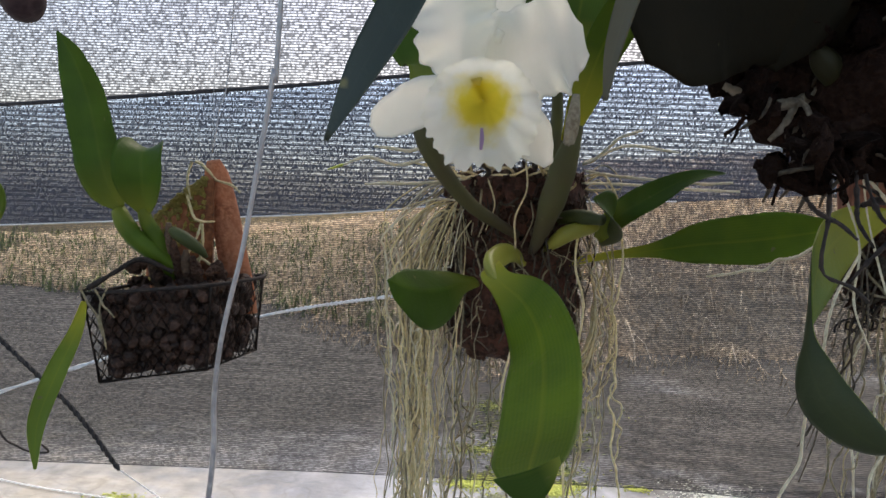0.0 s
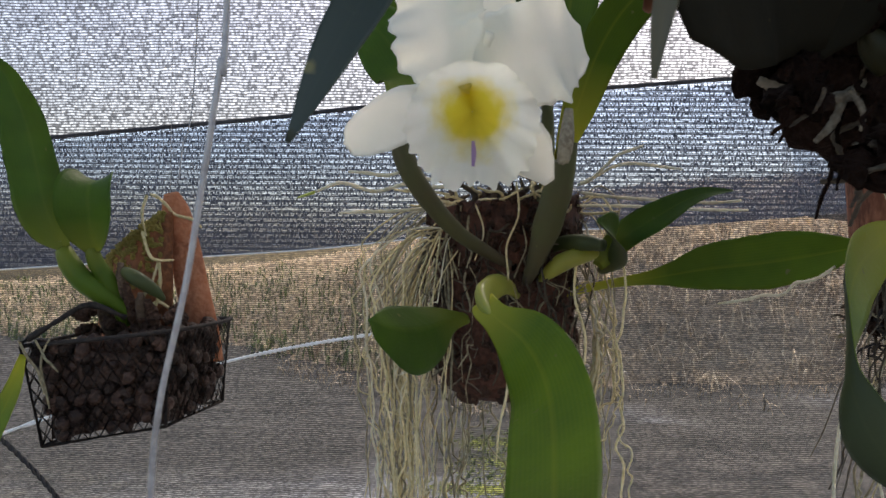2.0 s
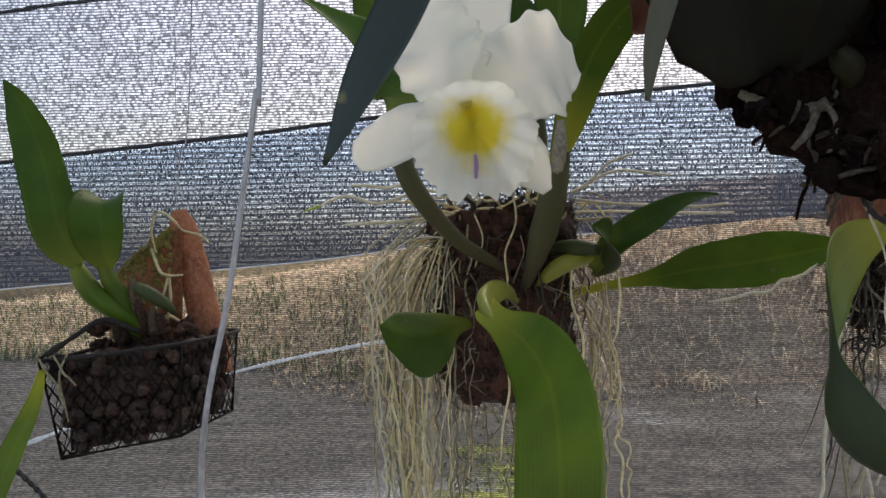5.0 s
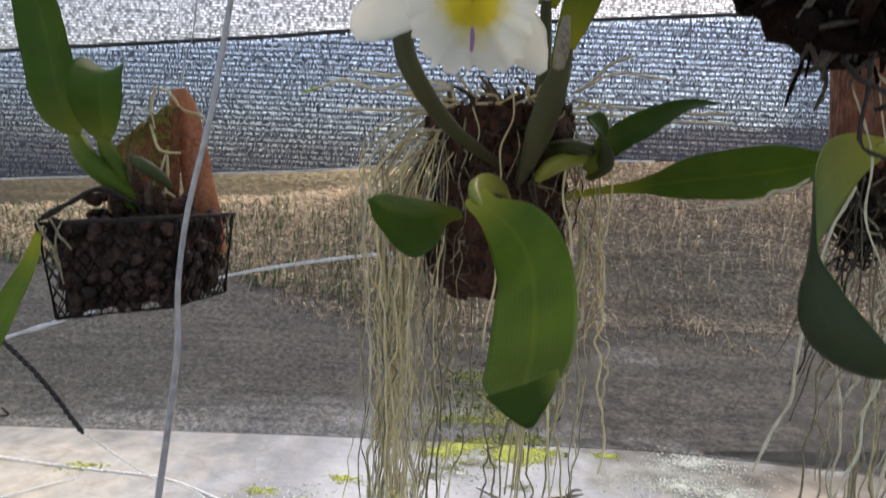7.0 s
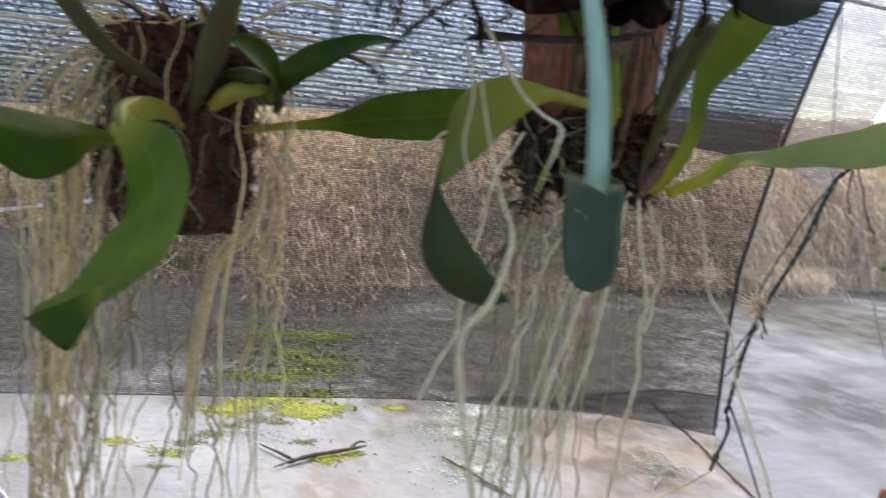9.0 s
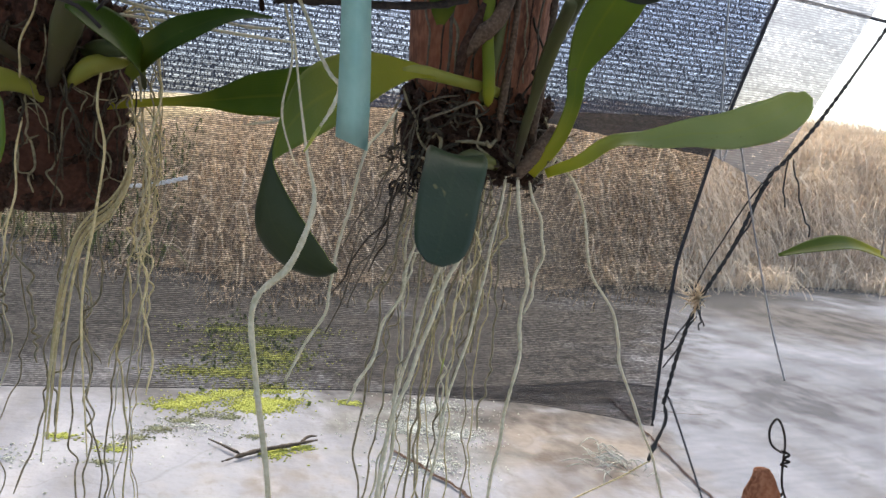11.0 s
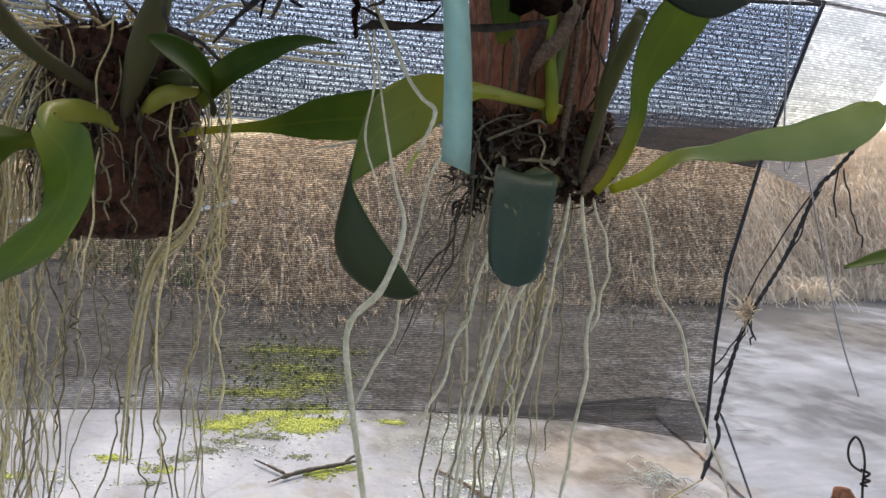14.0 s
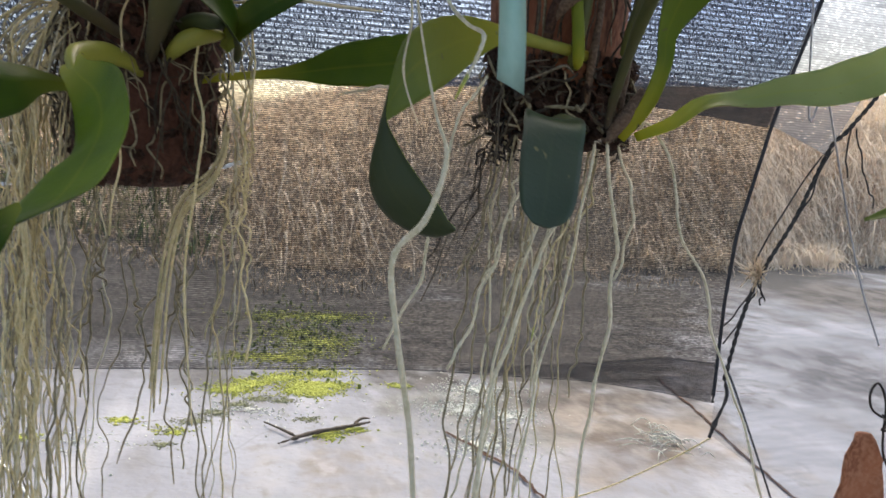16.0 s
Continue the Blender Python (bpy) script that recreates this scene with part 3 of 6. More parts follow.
# ---- ground and distance ----


def slab_edge(x):
    return float(np.interp(x, (-4.0, -2.0, -0.6, 0.3, 2.0, 6.0), (8.3, 7.6, 6.3, 5.58, 6.06, 7.18))) + 0.5 * noise.noise(Vector((x * 0.6, 3.1, 0)))


def ground_height(x, y):
    """The slab is level; behind it a low bank of dry grass rises, and the land falls away beyond."""
    edge = slab_edge(x)
    rise = max(0.0, y - edge)
    lift = float(np.interp(x, (-5.0, -1.2, 0.3, 1.2, 2.5, 3.6, 5.0), (0.46, 0.84, 1.32, 1.66, 1.70, 1.80, 2.06))) * (1 - math.exp(-rise * 0.9)) + 0.03 * min(rise, 6) * noise.noise(Vector((x * 0.5, y * 0.5, 1))) - 0.06 * max(0.0, y - 11.0)
    return GROUND - (0.004 if rise == 0 else 0) + lift, rise


bm = bmesh.new()
xs = np.concatenate([[-3000, -400, -60, -20], np.linspace(-9, 12, 80), [24, 70, 400, 3000]])
ys = np.concatenate([[-3000, -400, -40, -10, -4], np.linspace(-1, 13, 80), [16, 24, 60, 400, 3000]])
grid = [[bm.verts.new((x, y, ground_height(x, y)[0])) for y in ys] for x in xs]
for i in range(len(xs) - 1):
    for j in range(len(ys) - 1):
        bm.faces.new([grid[i][j], grid[i + 1][j], grid[i + 1][j + 1], grid[i][j + 1]])
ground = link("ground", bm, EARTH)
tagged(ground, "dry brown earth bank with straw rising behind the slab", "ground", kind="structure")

bm = bmesh.new()
cols = []
for i in range(61):
    x = -8 + 18 * i / 60
    edge = slab_edge(x)
    cols.append([bm.verts.new((x, -2 + (edge + 0.1 + 2) * j / 40, GROUND + 0.004 * noise.noise(Vector((x * 1.5, j * 0.3, 2))))) for j in range(41)])
for i in range(60):
    for j in range(40):
        bm.faces.new([cols[i][j], cols[i + 1][j], cols[i + 1][j + 1], cols[i][j + 1]])
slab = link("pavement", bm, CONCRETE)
tagged(slab, "pale grey weathered concrete slab with stains and lichen", "concrete slab", kind="structure")

# ---- grass, lichen and litter on the slab ----


def blades_of_grass(name, count, place, length, lean, width, material, label, seed):
    """Loose dry blades, three joints each."""
    rng = np.random.default_rng(seed)
    verts, faces = [], []
    for _ in range(count):
        x, y, z = place(rng)
        h, g = rng.uniform(*length), rng.uniform(0, 6.28)
        out, side = rng.uniform(*lean), np.array((-math.sin(g), math.cos(g), 0)) * width
        d = np.array((math.cos(g), math.sin(g), 0))
        p0 = np.array((x, y, z - 0.01))
        p1 = p0 + d * h * 0.25 * out + np.array((0, 0, h * 0.6))
        p2 = p0 + d * h * 0.75 * out + np.array((0, 0, h * (0.95 - 0.55 * out)))
        p3 = p0 + d * h * 1.15 * out + np.array((0, 0, h * (1.0 - 1.1 * out)))
        b = len(verts)
        for p, w in ((p0, 1.0), (p1, 0.9), (p2, 0.6), (p3, 0.15)):
            verts += [tuple(p - side * w), tuple(p + side * w)]
        faces += [(b + k, b + k + 1, b + k + 3, b + k + 2) for k in (0, 2, 4)]
    me = bpy.data.meshes.new(name)
    me.from_pydata(verts, [], faces)
    me.materials.append(material)
    return tagged(new(name, me), label, "dry grass", kind="stuff")


def on_bank(lo, hi, x0, x1):
    def place(rng):
        x = rng.uniform(x0, x1)
        edge = slab_edge(x)
        y = edge + lo + (hi - lo) * rng.random() + 0.55 * noise.noise(Vector((x * 1.9, 8.0, 0))) + 0.3 * noise.noise(Vector((x * 6.0, 2.0, 0)))
        if 0.9 < x < 3.2 and y < edge + 1.6:
            y += rng.uniform(0.0, 1.3)
        return x, y, ground_height(x, y)[0]
    return place


blades_of_grass("dry_grass", 34000, on_bank(-0.1, 3.6, -6.0, 10.0), (0.10, 0.34), (0.5, 1.35), 0.0050, STRAW, "straw-coloured dry grass hanging over the bank", 3)
blades_of_grass("coarse_straw", 3200, on_bank(-0.3, 1.7, 3.1, 8.5), (0.22, 0.50), (0.6, 1.3), 0.0070, STRAW_PALE, "coarse bleached straw drooping over the slab edge", 13)
blades_of_grass("green_weeds", 2400, on_bank(-0.3, 1.8, -6.5, -0.3), (0.1, 0.35), (0.2, 0.9), 0.008, HERB, "patchy green weeds among dry grass", 5)
blades_of_grass("bank_litter", 1300, on_bank(-1.0, 0.3, -1.5, 3.4), (0.06, 0.17), (0.80, 0.93), 0.0050, HUMUS, "brown rotting straw and twigs littered along the slab edge", 31)


def hanging_straw(name, count, x0, x1, label, seed):
    """Long dry stalks and roots that arch out of the bank and hang over the slab."""
    rng = np.random.default_rng(seed)
    verts, faces = [], []
    for _ in range(count):
        x = rng.uniform(x0, x1)
        y = slab_edge(x) + rng.uniform(0.0, 0.9)
        z = ground_height(x, y)[0] + rng.uniform(0.02, 0.12)
        out, drop, wide = rng.uniform(0.15, 0.6), rng.uniform(0.25, 0.9), rng.uniform(0.004, 0.0105)
        drift = rng.normal(0, 0.36)
        b, n = len(verts), 9
        for k in range(n + 1):
            u = k / n
            px = x + drift * u + rng.normal(0, 0.008)
            py = y - out * math.sin(1.57 * min(1.0, u * 1.35))
            pz = max(GROUND + 0.012, z + 0.10 * math.sin(3.14 * min(1.0, u * 2)) - drop * max(0.0, u - 0.2) ** 1.3 * 1.34)
            w = wide * (1 - 0.7 * u)
            verts += [(px - w, py, pz), (px + w, py + w, pz)]
        faces += [(b + 2 * k, b + 2 * k + 1, b + 2 * k + 3, b + 2 * k + 2) for k in range(n)]
    me = bpy.data.meshes.new(name)
    me.from_pydata(verts, [], faces)
    me.materials.append(STRAW_PALE)
    return tagged(new(name, me), label, "dry grass", kind="stuff")


hanging_straw("hanging_straw", 750, 3.2, 8.6, "long bleached stalks and roots hanging off the bank", 23)
hanging_straw("hanging_straw", 70, -0.4, 1.2, "dry stalks hanging off the bank behind the cloth", 24)


def on_slab(rng):
    return rng.normal(0.30, 0.14), rng.normal(3.75, 0.40), GROUND


blades_of_grass("moss_weeds", 420, on_slab, (0.015, 0.05), (0.5, 1.1), 0.006, HERB, "low green weeds in the lichen on the slab", 15)


ICO = bmesh.new()
bmesh.ops.create_icosphere(ICO, subdivisions=1, radius=1.0)
ICO_V = np.array([v.co for v in ICO.verts])
ICO_F = [[v.index for v in f.verts] for f in ICO.faces]
ICO.free()


def crust(name, spots, material, label, category, seed, size=(0.002, 0.008), crowd=9):
    """Low crumbly patches on the slab: spots are x, y, reach, flakes."""
    rng = np.random.default_rng(seed)
    verts, faces = [], []
    for x, y, reach, flakes in spots:
        for _ in range(crowd * flakes):
            g = rng.uniform(0, 6.28)
            r = reach * abs(rng.normal(0, 0.55)) * (1 + 0.6 * noise.noise(Vector((math.cos(g) * 1.5 + x * 9, math.sin(g) * 1.5, y * 5))))
            s = rng.uniform(*size)
            at = np.array((x + 1.7 * r * math.cos(g), y + r * math.sin(g), GROUND + 0.003))
            shape = ICO_V * rng.uniform(0.5, 1.3, (len(ICO_V), 3)) * (s, s * rng.uniform(0.5, 1), s * 0.5) + at
            base = len(verts)
            verts += [tuple(v) for v in shape]
            faces += [[k + base for k in f] for f in ICO_F]
    me = bpy.data.meshes.new(name)
    me.from_pydata(verts, [], faces)
    me.materials.append(material)
    return tagged(new(name, me), label, category, kind="stuff")


crust("lichen", [(0.31, 2.92, 0.07, 170), (0.40, 2.98, 0.05, 60), (0.02, 2.93, 0.07, 40), (0.20, 3.35, 0.10, 90), (0.38, 3.6, 0.12, 110), (0.42, 4.1, 0.14, 120), (0.30, 2.99, 0.05, 80), (0.20, 3.07, 0.07, 70), (0.09, 3.00, 0.06, 60), (0.04, 2.93, 0.05, 26), (0.38, 3.10, 0.04, 14), (0.36, 3.15, 0.10, 40), (0.30, 3.45, 0.14, 60), (0.15, 4.10, 0.20, 60), (0.27, 3.75, 0.18, 80), (0.04, 3.35, 0.14, 40), (0.66, 2.98, 0.035, 26), (-0.30, 2.62, 0.04, 16), (-0.55, 2.48, 0.04, 12), (-0.12, 2.52, 0.04, 10), (0.36, 2.49, 0.05, 30), (0.45, 2.53, 0.03, 14), (-1.2, 2.6, 0.06, 14)], LICHEN, "bright yellow-green crumbly lichen on the concrete slab", "lichen", 7, (0.0018, 0.0065), 13)
crust("moss_trail", [(0.21, 2.81, 0.035, 22), (0.12, 2.83, 0.035, 24), (0.05, 2.77, 0.035, 24), (-0.02, 2.69, 0.04, 26), (-0.08, 2.61, 0.035, 24), (-0.13, 2.53, 0.03, 18), (-0.15, 2.42, 0.03, 14), (0.29, 2.63, 0.03, 14)], MOSS_GREY, "grey-green mossy crumbs washed into a line on the slab", "moss", 9, (0.0015, 0.0045), 15)
crust("grey_lichen", [(0.86, 2.72, 0.15, 190), (0.98, 2.95, 0.14, 160), (0.84, 2.40, 0.13, 120), (1.02, 2.65, 0.10, 70), (0.1, 2.72, 0.16, 50), (-0.4, 2.45, 0.2, 30)], LICHEN_GREY, "whitish grey lichen crust on the concrete slab", "lichen", 8, (0.0015, 0.006), 6)

bm = tube([(0.20, 2.40, GROUND + 0.012), (0.30, 2.47, GROUND + 0.016), (0.42, 2.52, GROUND + 0.018), (0.50, 2.556, GROUND + 0.02)], [0.003, 0.0070, 0.0065, 0.003], 26, 7, None, 0.25, 2)
tube([(0.44, 2.53, GROUND + 0.018), (0.47, 2.56, GROUND + 0.03), (0.50, 2.575, GROUND + 0.026)], [0.006, 0.005, 0.002], 8, 6, bm)
tube([(0.26, 2.45, GROUND + 0.012), (0.20, 2.52, GROUND + 0.014), (0.15, 2.58, GROUND + 0.012)], [0.006, 0.004, 0.002], 8, 6, bm)
tagged(link("fallen_twig", bm, TWIG), "short dark fallen twig lying on the concrete", "twig")

bm = bmesh.new()
rng = np.random.default_rng(4)
for k in range(45):
    x, y, g, h = 1.49 + rng.normal(0, 0.045), 2.40 + rng.normal(0, 0.07), rng.uniform(0, 3.14), rng.uniform(0.015, 0.055)
    d = Vector((math.cos(g), math.sin(g), 0)) * h
    tube([Vector((x, y, GROUND + 0.01)) - d, (x, y, GROUND + 0.014 + 0.02 * rng.random()), Vector((x, y, GROUND + 0.01)) + d], [0.0015, 0.002, 0.0008], 6, 4, bm)
tagged(link("straw_litter", bm, LICHEN_GREY), "loose whitish straw littered on the concrete", "straw", kind="stuff")
for name, pts in (("crack", [(1.84, 3.1, 0), (1.80, 2.7, 0), (1.74, 2.3, 0), (1.70, 1.9, 0)]), ("crack", [(1.84, 3.0, 0), (2.2, 2.9, 0), (2.6, 3.1, 0)]), ("crack", [(0.75, 2.5, 0), (0.9, 2.2, 0), (0.95, 1.9, 0)]), ("crack", [(-1.6, 2.2, 0), (-1.0, 2.25, 0), (-0.5, 2.5, 0), (0.1, 2.7, 0)])):
    bm = bmesh.new()
    rows = []
    for k, q in enumerate(spline(pts, 40)):
        w = 0.006 + 0.005 * noise.noise(Vector((k * 0.9, pts[0][0], 0)))
        j = 0.012 * noise.noise(Vector((k * 0.5, pts[0][1], 4)))
        rows.append([bm.verts.new((q[0] + j - w, q[1] + j, GROUND + 0.0065)), bm.verts.new((q[0] + j + w, q[1] + j + w, GROUND + 0.0065))])
    for p, q in zip(rows, rows[1:]):
        bm.faces.new([p[0], p[1], q[1], q[0]])
    part(name, bm, BARK, slab, "dirt-filled crack")

# ---- shade cloth ----
LOW = curve_of([(-2.6, 0.64), (-0.93, 0.685), (-0.28, 0.701), (0.45, 0.708), (0.86, 0.686), (1.05, 0.658), (1.155, 0.637)])
BAND = curve_of([(-2.6, 1.10), (-0.946, 1.177), (-0.24, 1.228), (0.05, 1.262), (0.45, 1.278), (0.91, 1.318), (1.22, 1.342)])
TOP = curve_of([(-2.6, 1.30), (-0.92, 1.424), (-0.25, 1.486), (-0.14, 1.502), (0.47, 1.55), (1.3, 1.61)])
HANG = 1.6


def edge_x(z):
    """The slanting free edge of the cloth."""
    return float(np.interp(z, (0.64, 0.87, 1.02, 1.27, 1.55, 1.65, 2.6), (1.150, 1.148, 1.156, 1.208, 1.292, 1.325, 1.62)))


def cloth_panel(x0, low, high, y_of, material, nz, seed, past=0.0):
    bm = bmesh.new()
    nx, cols = 90, []
    for i in range(nx + 1):
        s, col = i / nx, []
        for j in range(nz + 1):
            u = j / nz
            x = x0 + (edge_x(low(1.1) + (high(1.1) - low(1.1)) * u) + past - x0) * s
            z = low(x) + (high(x) - low(x)) * u
            col.append(bm.verts.new((x, y_of(u) + 0.012 * noise.noise(Vector((x * 2.0, z * 1.4, seed))), z)))
        cols.append(col)
    for i in range(nx):
        for j in range(nz):
            bm.faces.new([cols[i][j], cols[i + 1][j], cols[i + 1][j + 1], cols[i][j + 1]])
    return bm


cloth = thing("shade_cloth", (0, HANG, 1.6), "black knitted shade cloth curtain with a doubled band, hung behind the plants", "shade cloth", kind="structure")
part("lower_panel", cloth_panel(-2.6, LOW, BAND, lambda u: HANG, CLOTH_LOW, 20, 1.0), CLOTH_LOW, cloth, "single layer of see-through black cloth")
part("doubled_band", cloth_panel(-2.6, BAND, TOP, lambda u: HANG + 0.003, CLOTH_BAND, 12, 1.0), CLOTH_BAND, cloth, "doubled band of cloth with the sky's blue in its colour")
part("band_lining", cloth_panel(-2.6, BAND, TOP, lambda u: HANG + 0.045, CLOTH_BACK, 12, 2.0, 0.03), CLOTH_BACK, cloth)
part("upper_panel", cloth_panel(-2.6, TOP, lambda x: 2.6, lambda u: HANG - 0.25 * u, CLOTH, 20, 1.0), CLOTH, cloth, "bright single layer against the sky")


def cloth_strip(x0, low, high, depth, nx=40, nz=5):
    """A second layer of the cloth between two heights, out to its free edge."""
    bm = bmesh.new()
    cols = []
    for i in range(nx + 1):
        s, col = i / nx, []
        for k in range(nz + 1):
            u = k / nz
            x = x0 + (edge_x(low(1.1) + (high(1.1) - low(1.1)) * u) - 0.002 - x0) * s
            z = low(x) + (high(x) - low(x)) * u
            col.append(bm.verts.new((x, HANG + depth + 0.012 * noise.noise(Vector((x * 2.0, z * 1.4, 1.0))), z)))
        cols.append(col)
    for p, q in zip(cols, cols[1:]):
        for k in range(nz):
            bm.faces.new([p[k], q[k], q[k + 1], p[k + 1]])
    return bm


SEAM = curve_of([(0.55, 0.709), (0.842, 0.725), (1.018, 0.742), (1.16, 0.729)])
SKIRT = curve_of([(0.70, 1.298), (0.924, 1.278), (1.074, 1.267), (1.22, 1.253)])
part("turned_hem", cloth_strip(0.56, LOW, SEAM, 0.008), CLOTH_HEM, cloth, "bottom hem of the cloth turned up double")
# Extra sheet, added only to darken this end of the band.
part("added_band_layer", cloth_strip(0.675, BAND, TOP, 0.024), CLOTH_ADDED, cloth, "extra layer added to darken the band towards its free edge")
part("band_skirt", cloth_strip(0.70, SKIRT, BAND, 0.010), CLOTH_SKIRT, cloth, "edge of the doubled band hanging below its seam")


def cord(name, pts, r, material, parent, label="", count=60):
    return part(name, tube(pts, r, count, 6), material, parent, label)


cord("top_cord", [(x, HANG - 0.006, TOP(x)) for x in np.linspace(-2.6, 1.30, 30)], 0.004, HEM, cloth)
cord("upper_cord", [(-2.6, HANG - 0.06, 1.54), (-0.877, HANG - 0.05, 1.703), (-0.602, HANG - 0.05, 1.731), (1.3, HANG - 0.05, 1.90)], 0.0035, HEM, cloth)
cord("band_hem", [(x, HANG - 0.004, BAND(x)) for x in np.linspace(-2.6, 0.42, 30)], 0.0013, ROPE_WHITE, cloth, "pale lower hem of the band")
cord("bottom_hem", [(x, HANG, LOW(x)) for x in np.linspace(-2.6, 1.14, 40)], 0.0009, HEM, cloth)
cord("seam", [(x, HANG - 0.004, SEAM(x)) for x in np.linspace(0.84, 1.145, 20)], 0.0009, HEM, cloth, "dirty seam of the turned-up hem")
cord("side_hem", [(edge_x(z), HANG, z) for z in np.linspace(0.64, 1.62, 30)], 0.0042, HEM, cloth)

net = thing("fine_net", (1.8, HANG + 0.04, 1.6), "pale fine-meshed net stretched beside the black shade cloth", "net", kind="structure")
bm = sheet(1.16, 4.2, lambda x: 0.60 - 0.40 * min(1.0, (x - 1.1) / 0.6), lambda x: 1.66 - 0.02 * x, lambda x, u: HANG + 0.008 + 0.12 * (x - 1.15), 40, 20, 0.004, 4)
for w in bm.verts:
    w.co.x += max(0.0, edge_x(w.co.z) - 1.155) * (4.2 - w.co.x) / 3.05
    w.co.y += 0.02 * noise.noise(Vector((w.co.x * 2.3, w.co.z * 1.2, 5.0))) * min(1.0, (w.co.x - 1.15) * 2)
part("net_sheet", bm, NET, net)
bm = bmesh.new()
rows = []
for i in range(15):
    u, col = i / 14, []
    for k in range(17):
        z = (1.262 - 0.057 * u) + (1.655 - 1.262 + 0.057 * u) * k / 16
        near, far = edge_x(z) - 0.006, 1.37 + 0.52 * (z - 1.205)
        col.append(bm.verts.new((near + (far - near) * u, HANG + 0.006 + 0.02 * u, z)))
    rows.append(col)
for p, q in zip(rows, rows[1:]):
    for k in range(16):
        bm.faces.new([p[k], q[k], q[k + 1], p[k + 1]])
part("net_border", bm, NET_COARSE, net, "coarser border strip along the rope")
cord("net_top_rope", [(x, HANG + 0.03 + 0.12 * (x - 1.15), 1.66 - 0.02 * x) for x in np.linspace(1.2, 4.2, 12)], 0.004, HEM, net)

# Unseen overhead net, added so that less light reaches the plants.
roof = link("unseen_roof", sheet(-2.6, 4.2, lambda x: 2.6, lambda x: 2.75, lambda x, u: HANG - 0.25 - 3.2 * u, 30, 20, 0.03, 9), NET_UNSEEN)
tagged(roof, "unseen grey net added overhead to dim the light on the plants", "net", kind="structure")

# Unseen net, added to cut the light on the plants' fronts.
wall = link("unseen_south_net", sheet(-2.6, 4.2, lambda x: GROUND + 0.02, lambda x: 1.0, lambda x, u: HANG - 3.45, 30, 20, 0.03, 11), NET)
tagged(wall, "unseen fine net added opposite the cloth to cut the front light", "net", kind="structure")

# ---- ropes ----


def twisted(name, pts, r, material, label, category="rope", strands=2, pitch=0.02, count=160):
    """A rope of twisted strands."""
    mid = spline(pts, count)
    tan = np.gradient(mid, axis=0)
    run = np.concatenate([[0], np.cumsum(np.linalg.norm(np.diff(mid, axis=0), axis=1))])
    ob = thing(name, tuple(mid[0]), label, category)
    for s in range(strands):
        path = []
        for q, t, d in zip(mid, tan, run):
            t = unit(t)
            a = unit(np.cross(t, (0.1, 1, 0.3)))
            b = np.cross(t, a)
            g = 6.28318 * (d / pitch + s / strands)
            path.append(q + (a * math.cos(g) + b * math.sin(g)) * r * 0.55)
        bm = bmesh.new()
        tube(path, r * 0.62, count, 5, bm)
        part("strand", bm, material, ob)
    return ob


twisted("white_rope", [(-1.5, 1.53, 0.62), (-0.77, 1.53, 0.895), (-0.41, 1.53, 1.015), (-0.14, 1.53, 1.072), (0.04, 1.54, 1.091), (0.121, 1.55, 1.112)], 0.0038, ROPE_WHITE, "taut white twisted rope tied in front of the shade cloth")
twisted("black_rope", [(-1.15, 1.5, 1.22), (-0.88, 1.5, 0.965), (-0.74, 1.52, 0.825), (-0.665, 1.56, 0.695)], 0.005, ROPE_BLACK, "frayed black rope tied to the bottom hem of the cloth", pitch=0.03)
twisted("thin_cord", [(-0.665, 1.56, 0.695), (-0.55, 1.6, 0.60), (-0.45, 1.63, 0.55), (-0.34, 1.65, 0.40)], 0.0014, ROPE_WHITE, "thin pale cord hanging from the hem knot")
tie = twisted("net_rope", [(1.78, 1.66, 1.80), (1.52, 1.60, 1.445), (1.429, 1.58, 1.329), (1.374, 1.58, 1.259), (1.337, 1.58, 1.215), (1.279, 1.58, 1.066), (1.211, 1.58, 0.934), (1.181, 1.58, 0.837), (1.162, 1.585, 0.70)], 0.0046, ROPE_BLACK, "black frayed rope holding the net to the corner of the cloth", pitch=0.04)
for k, (a, b) in enumerate((((1.335, 1.59, 1.21), (1.20, 1.6, 0.94)), ((1.345, 1.575, 1.22), (1.25, 1.575, 1.02)), ((1.212, 1.575, 0.93), (1.140, 1.59, 0.816)), ((1.208, 1.575, 0.902), (1.150, 1.59, 0.778)), ((1.40, 1.6, 1.28), (1.41, 1.6, 1.16)), ((1.406, 1.59, 1.27), (1.454, 1.60, 1.166)), ((1.454, 1.60, 1.166), (1.494, 1.61, 1.097)), ((1.215, 1.575, 0.93), (1.222, 1.58, 0.87)), ((1.210, 1.575, 0.925), (1.232, 1.58, 0.88)))):
    part("loose_strand", tube(wander(a, b, 7, 0.004, 60 + k), 0.0019, 24, 5), ROPE_BLACK, tie)
part("corner_tail", tube([(1.162, 1.585, 0.70), (1.17, 1.58, 0.66), (1.15, 1.58, 0.60), (1.14, 1.58, 0.565)], 0.0045, 14, 6, None, 0.2, 3), ROPE_BLACK, tie)
rng = np.random.default_rng(12)
for k in range(54):
    a = Vector((1.198 + rng.normal(0, 0.008), 1.570, 0.945 + rng.normal(0, 0.007)))
    d = Vector((rng.normal(-0.4, 0.6), rng.normal(-0.2, 0.3), rng.normal(0.1, 0.5))).normalized() * rng.uniform(0.015, 0.045)
    part("frayed_end", tube([a, a + d * 0.6, a + d], [0.0016, 0.0012, 0.0008], 5, 4), STRAW_PALE, tie, "straw-coloured frayed tuft")
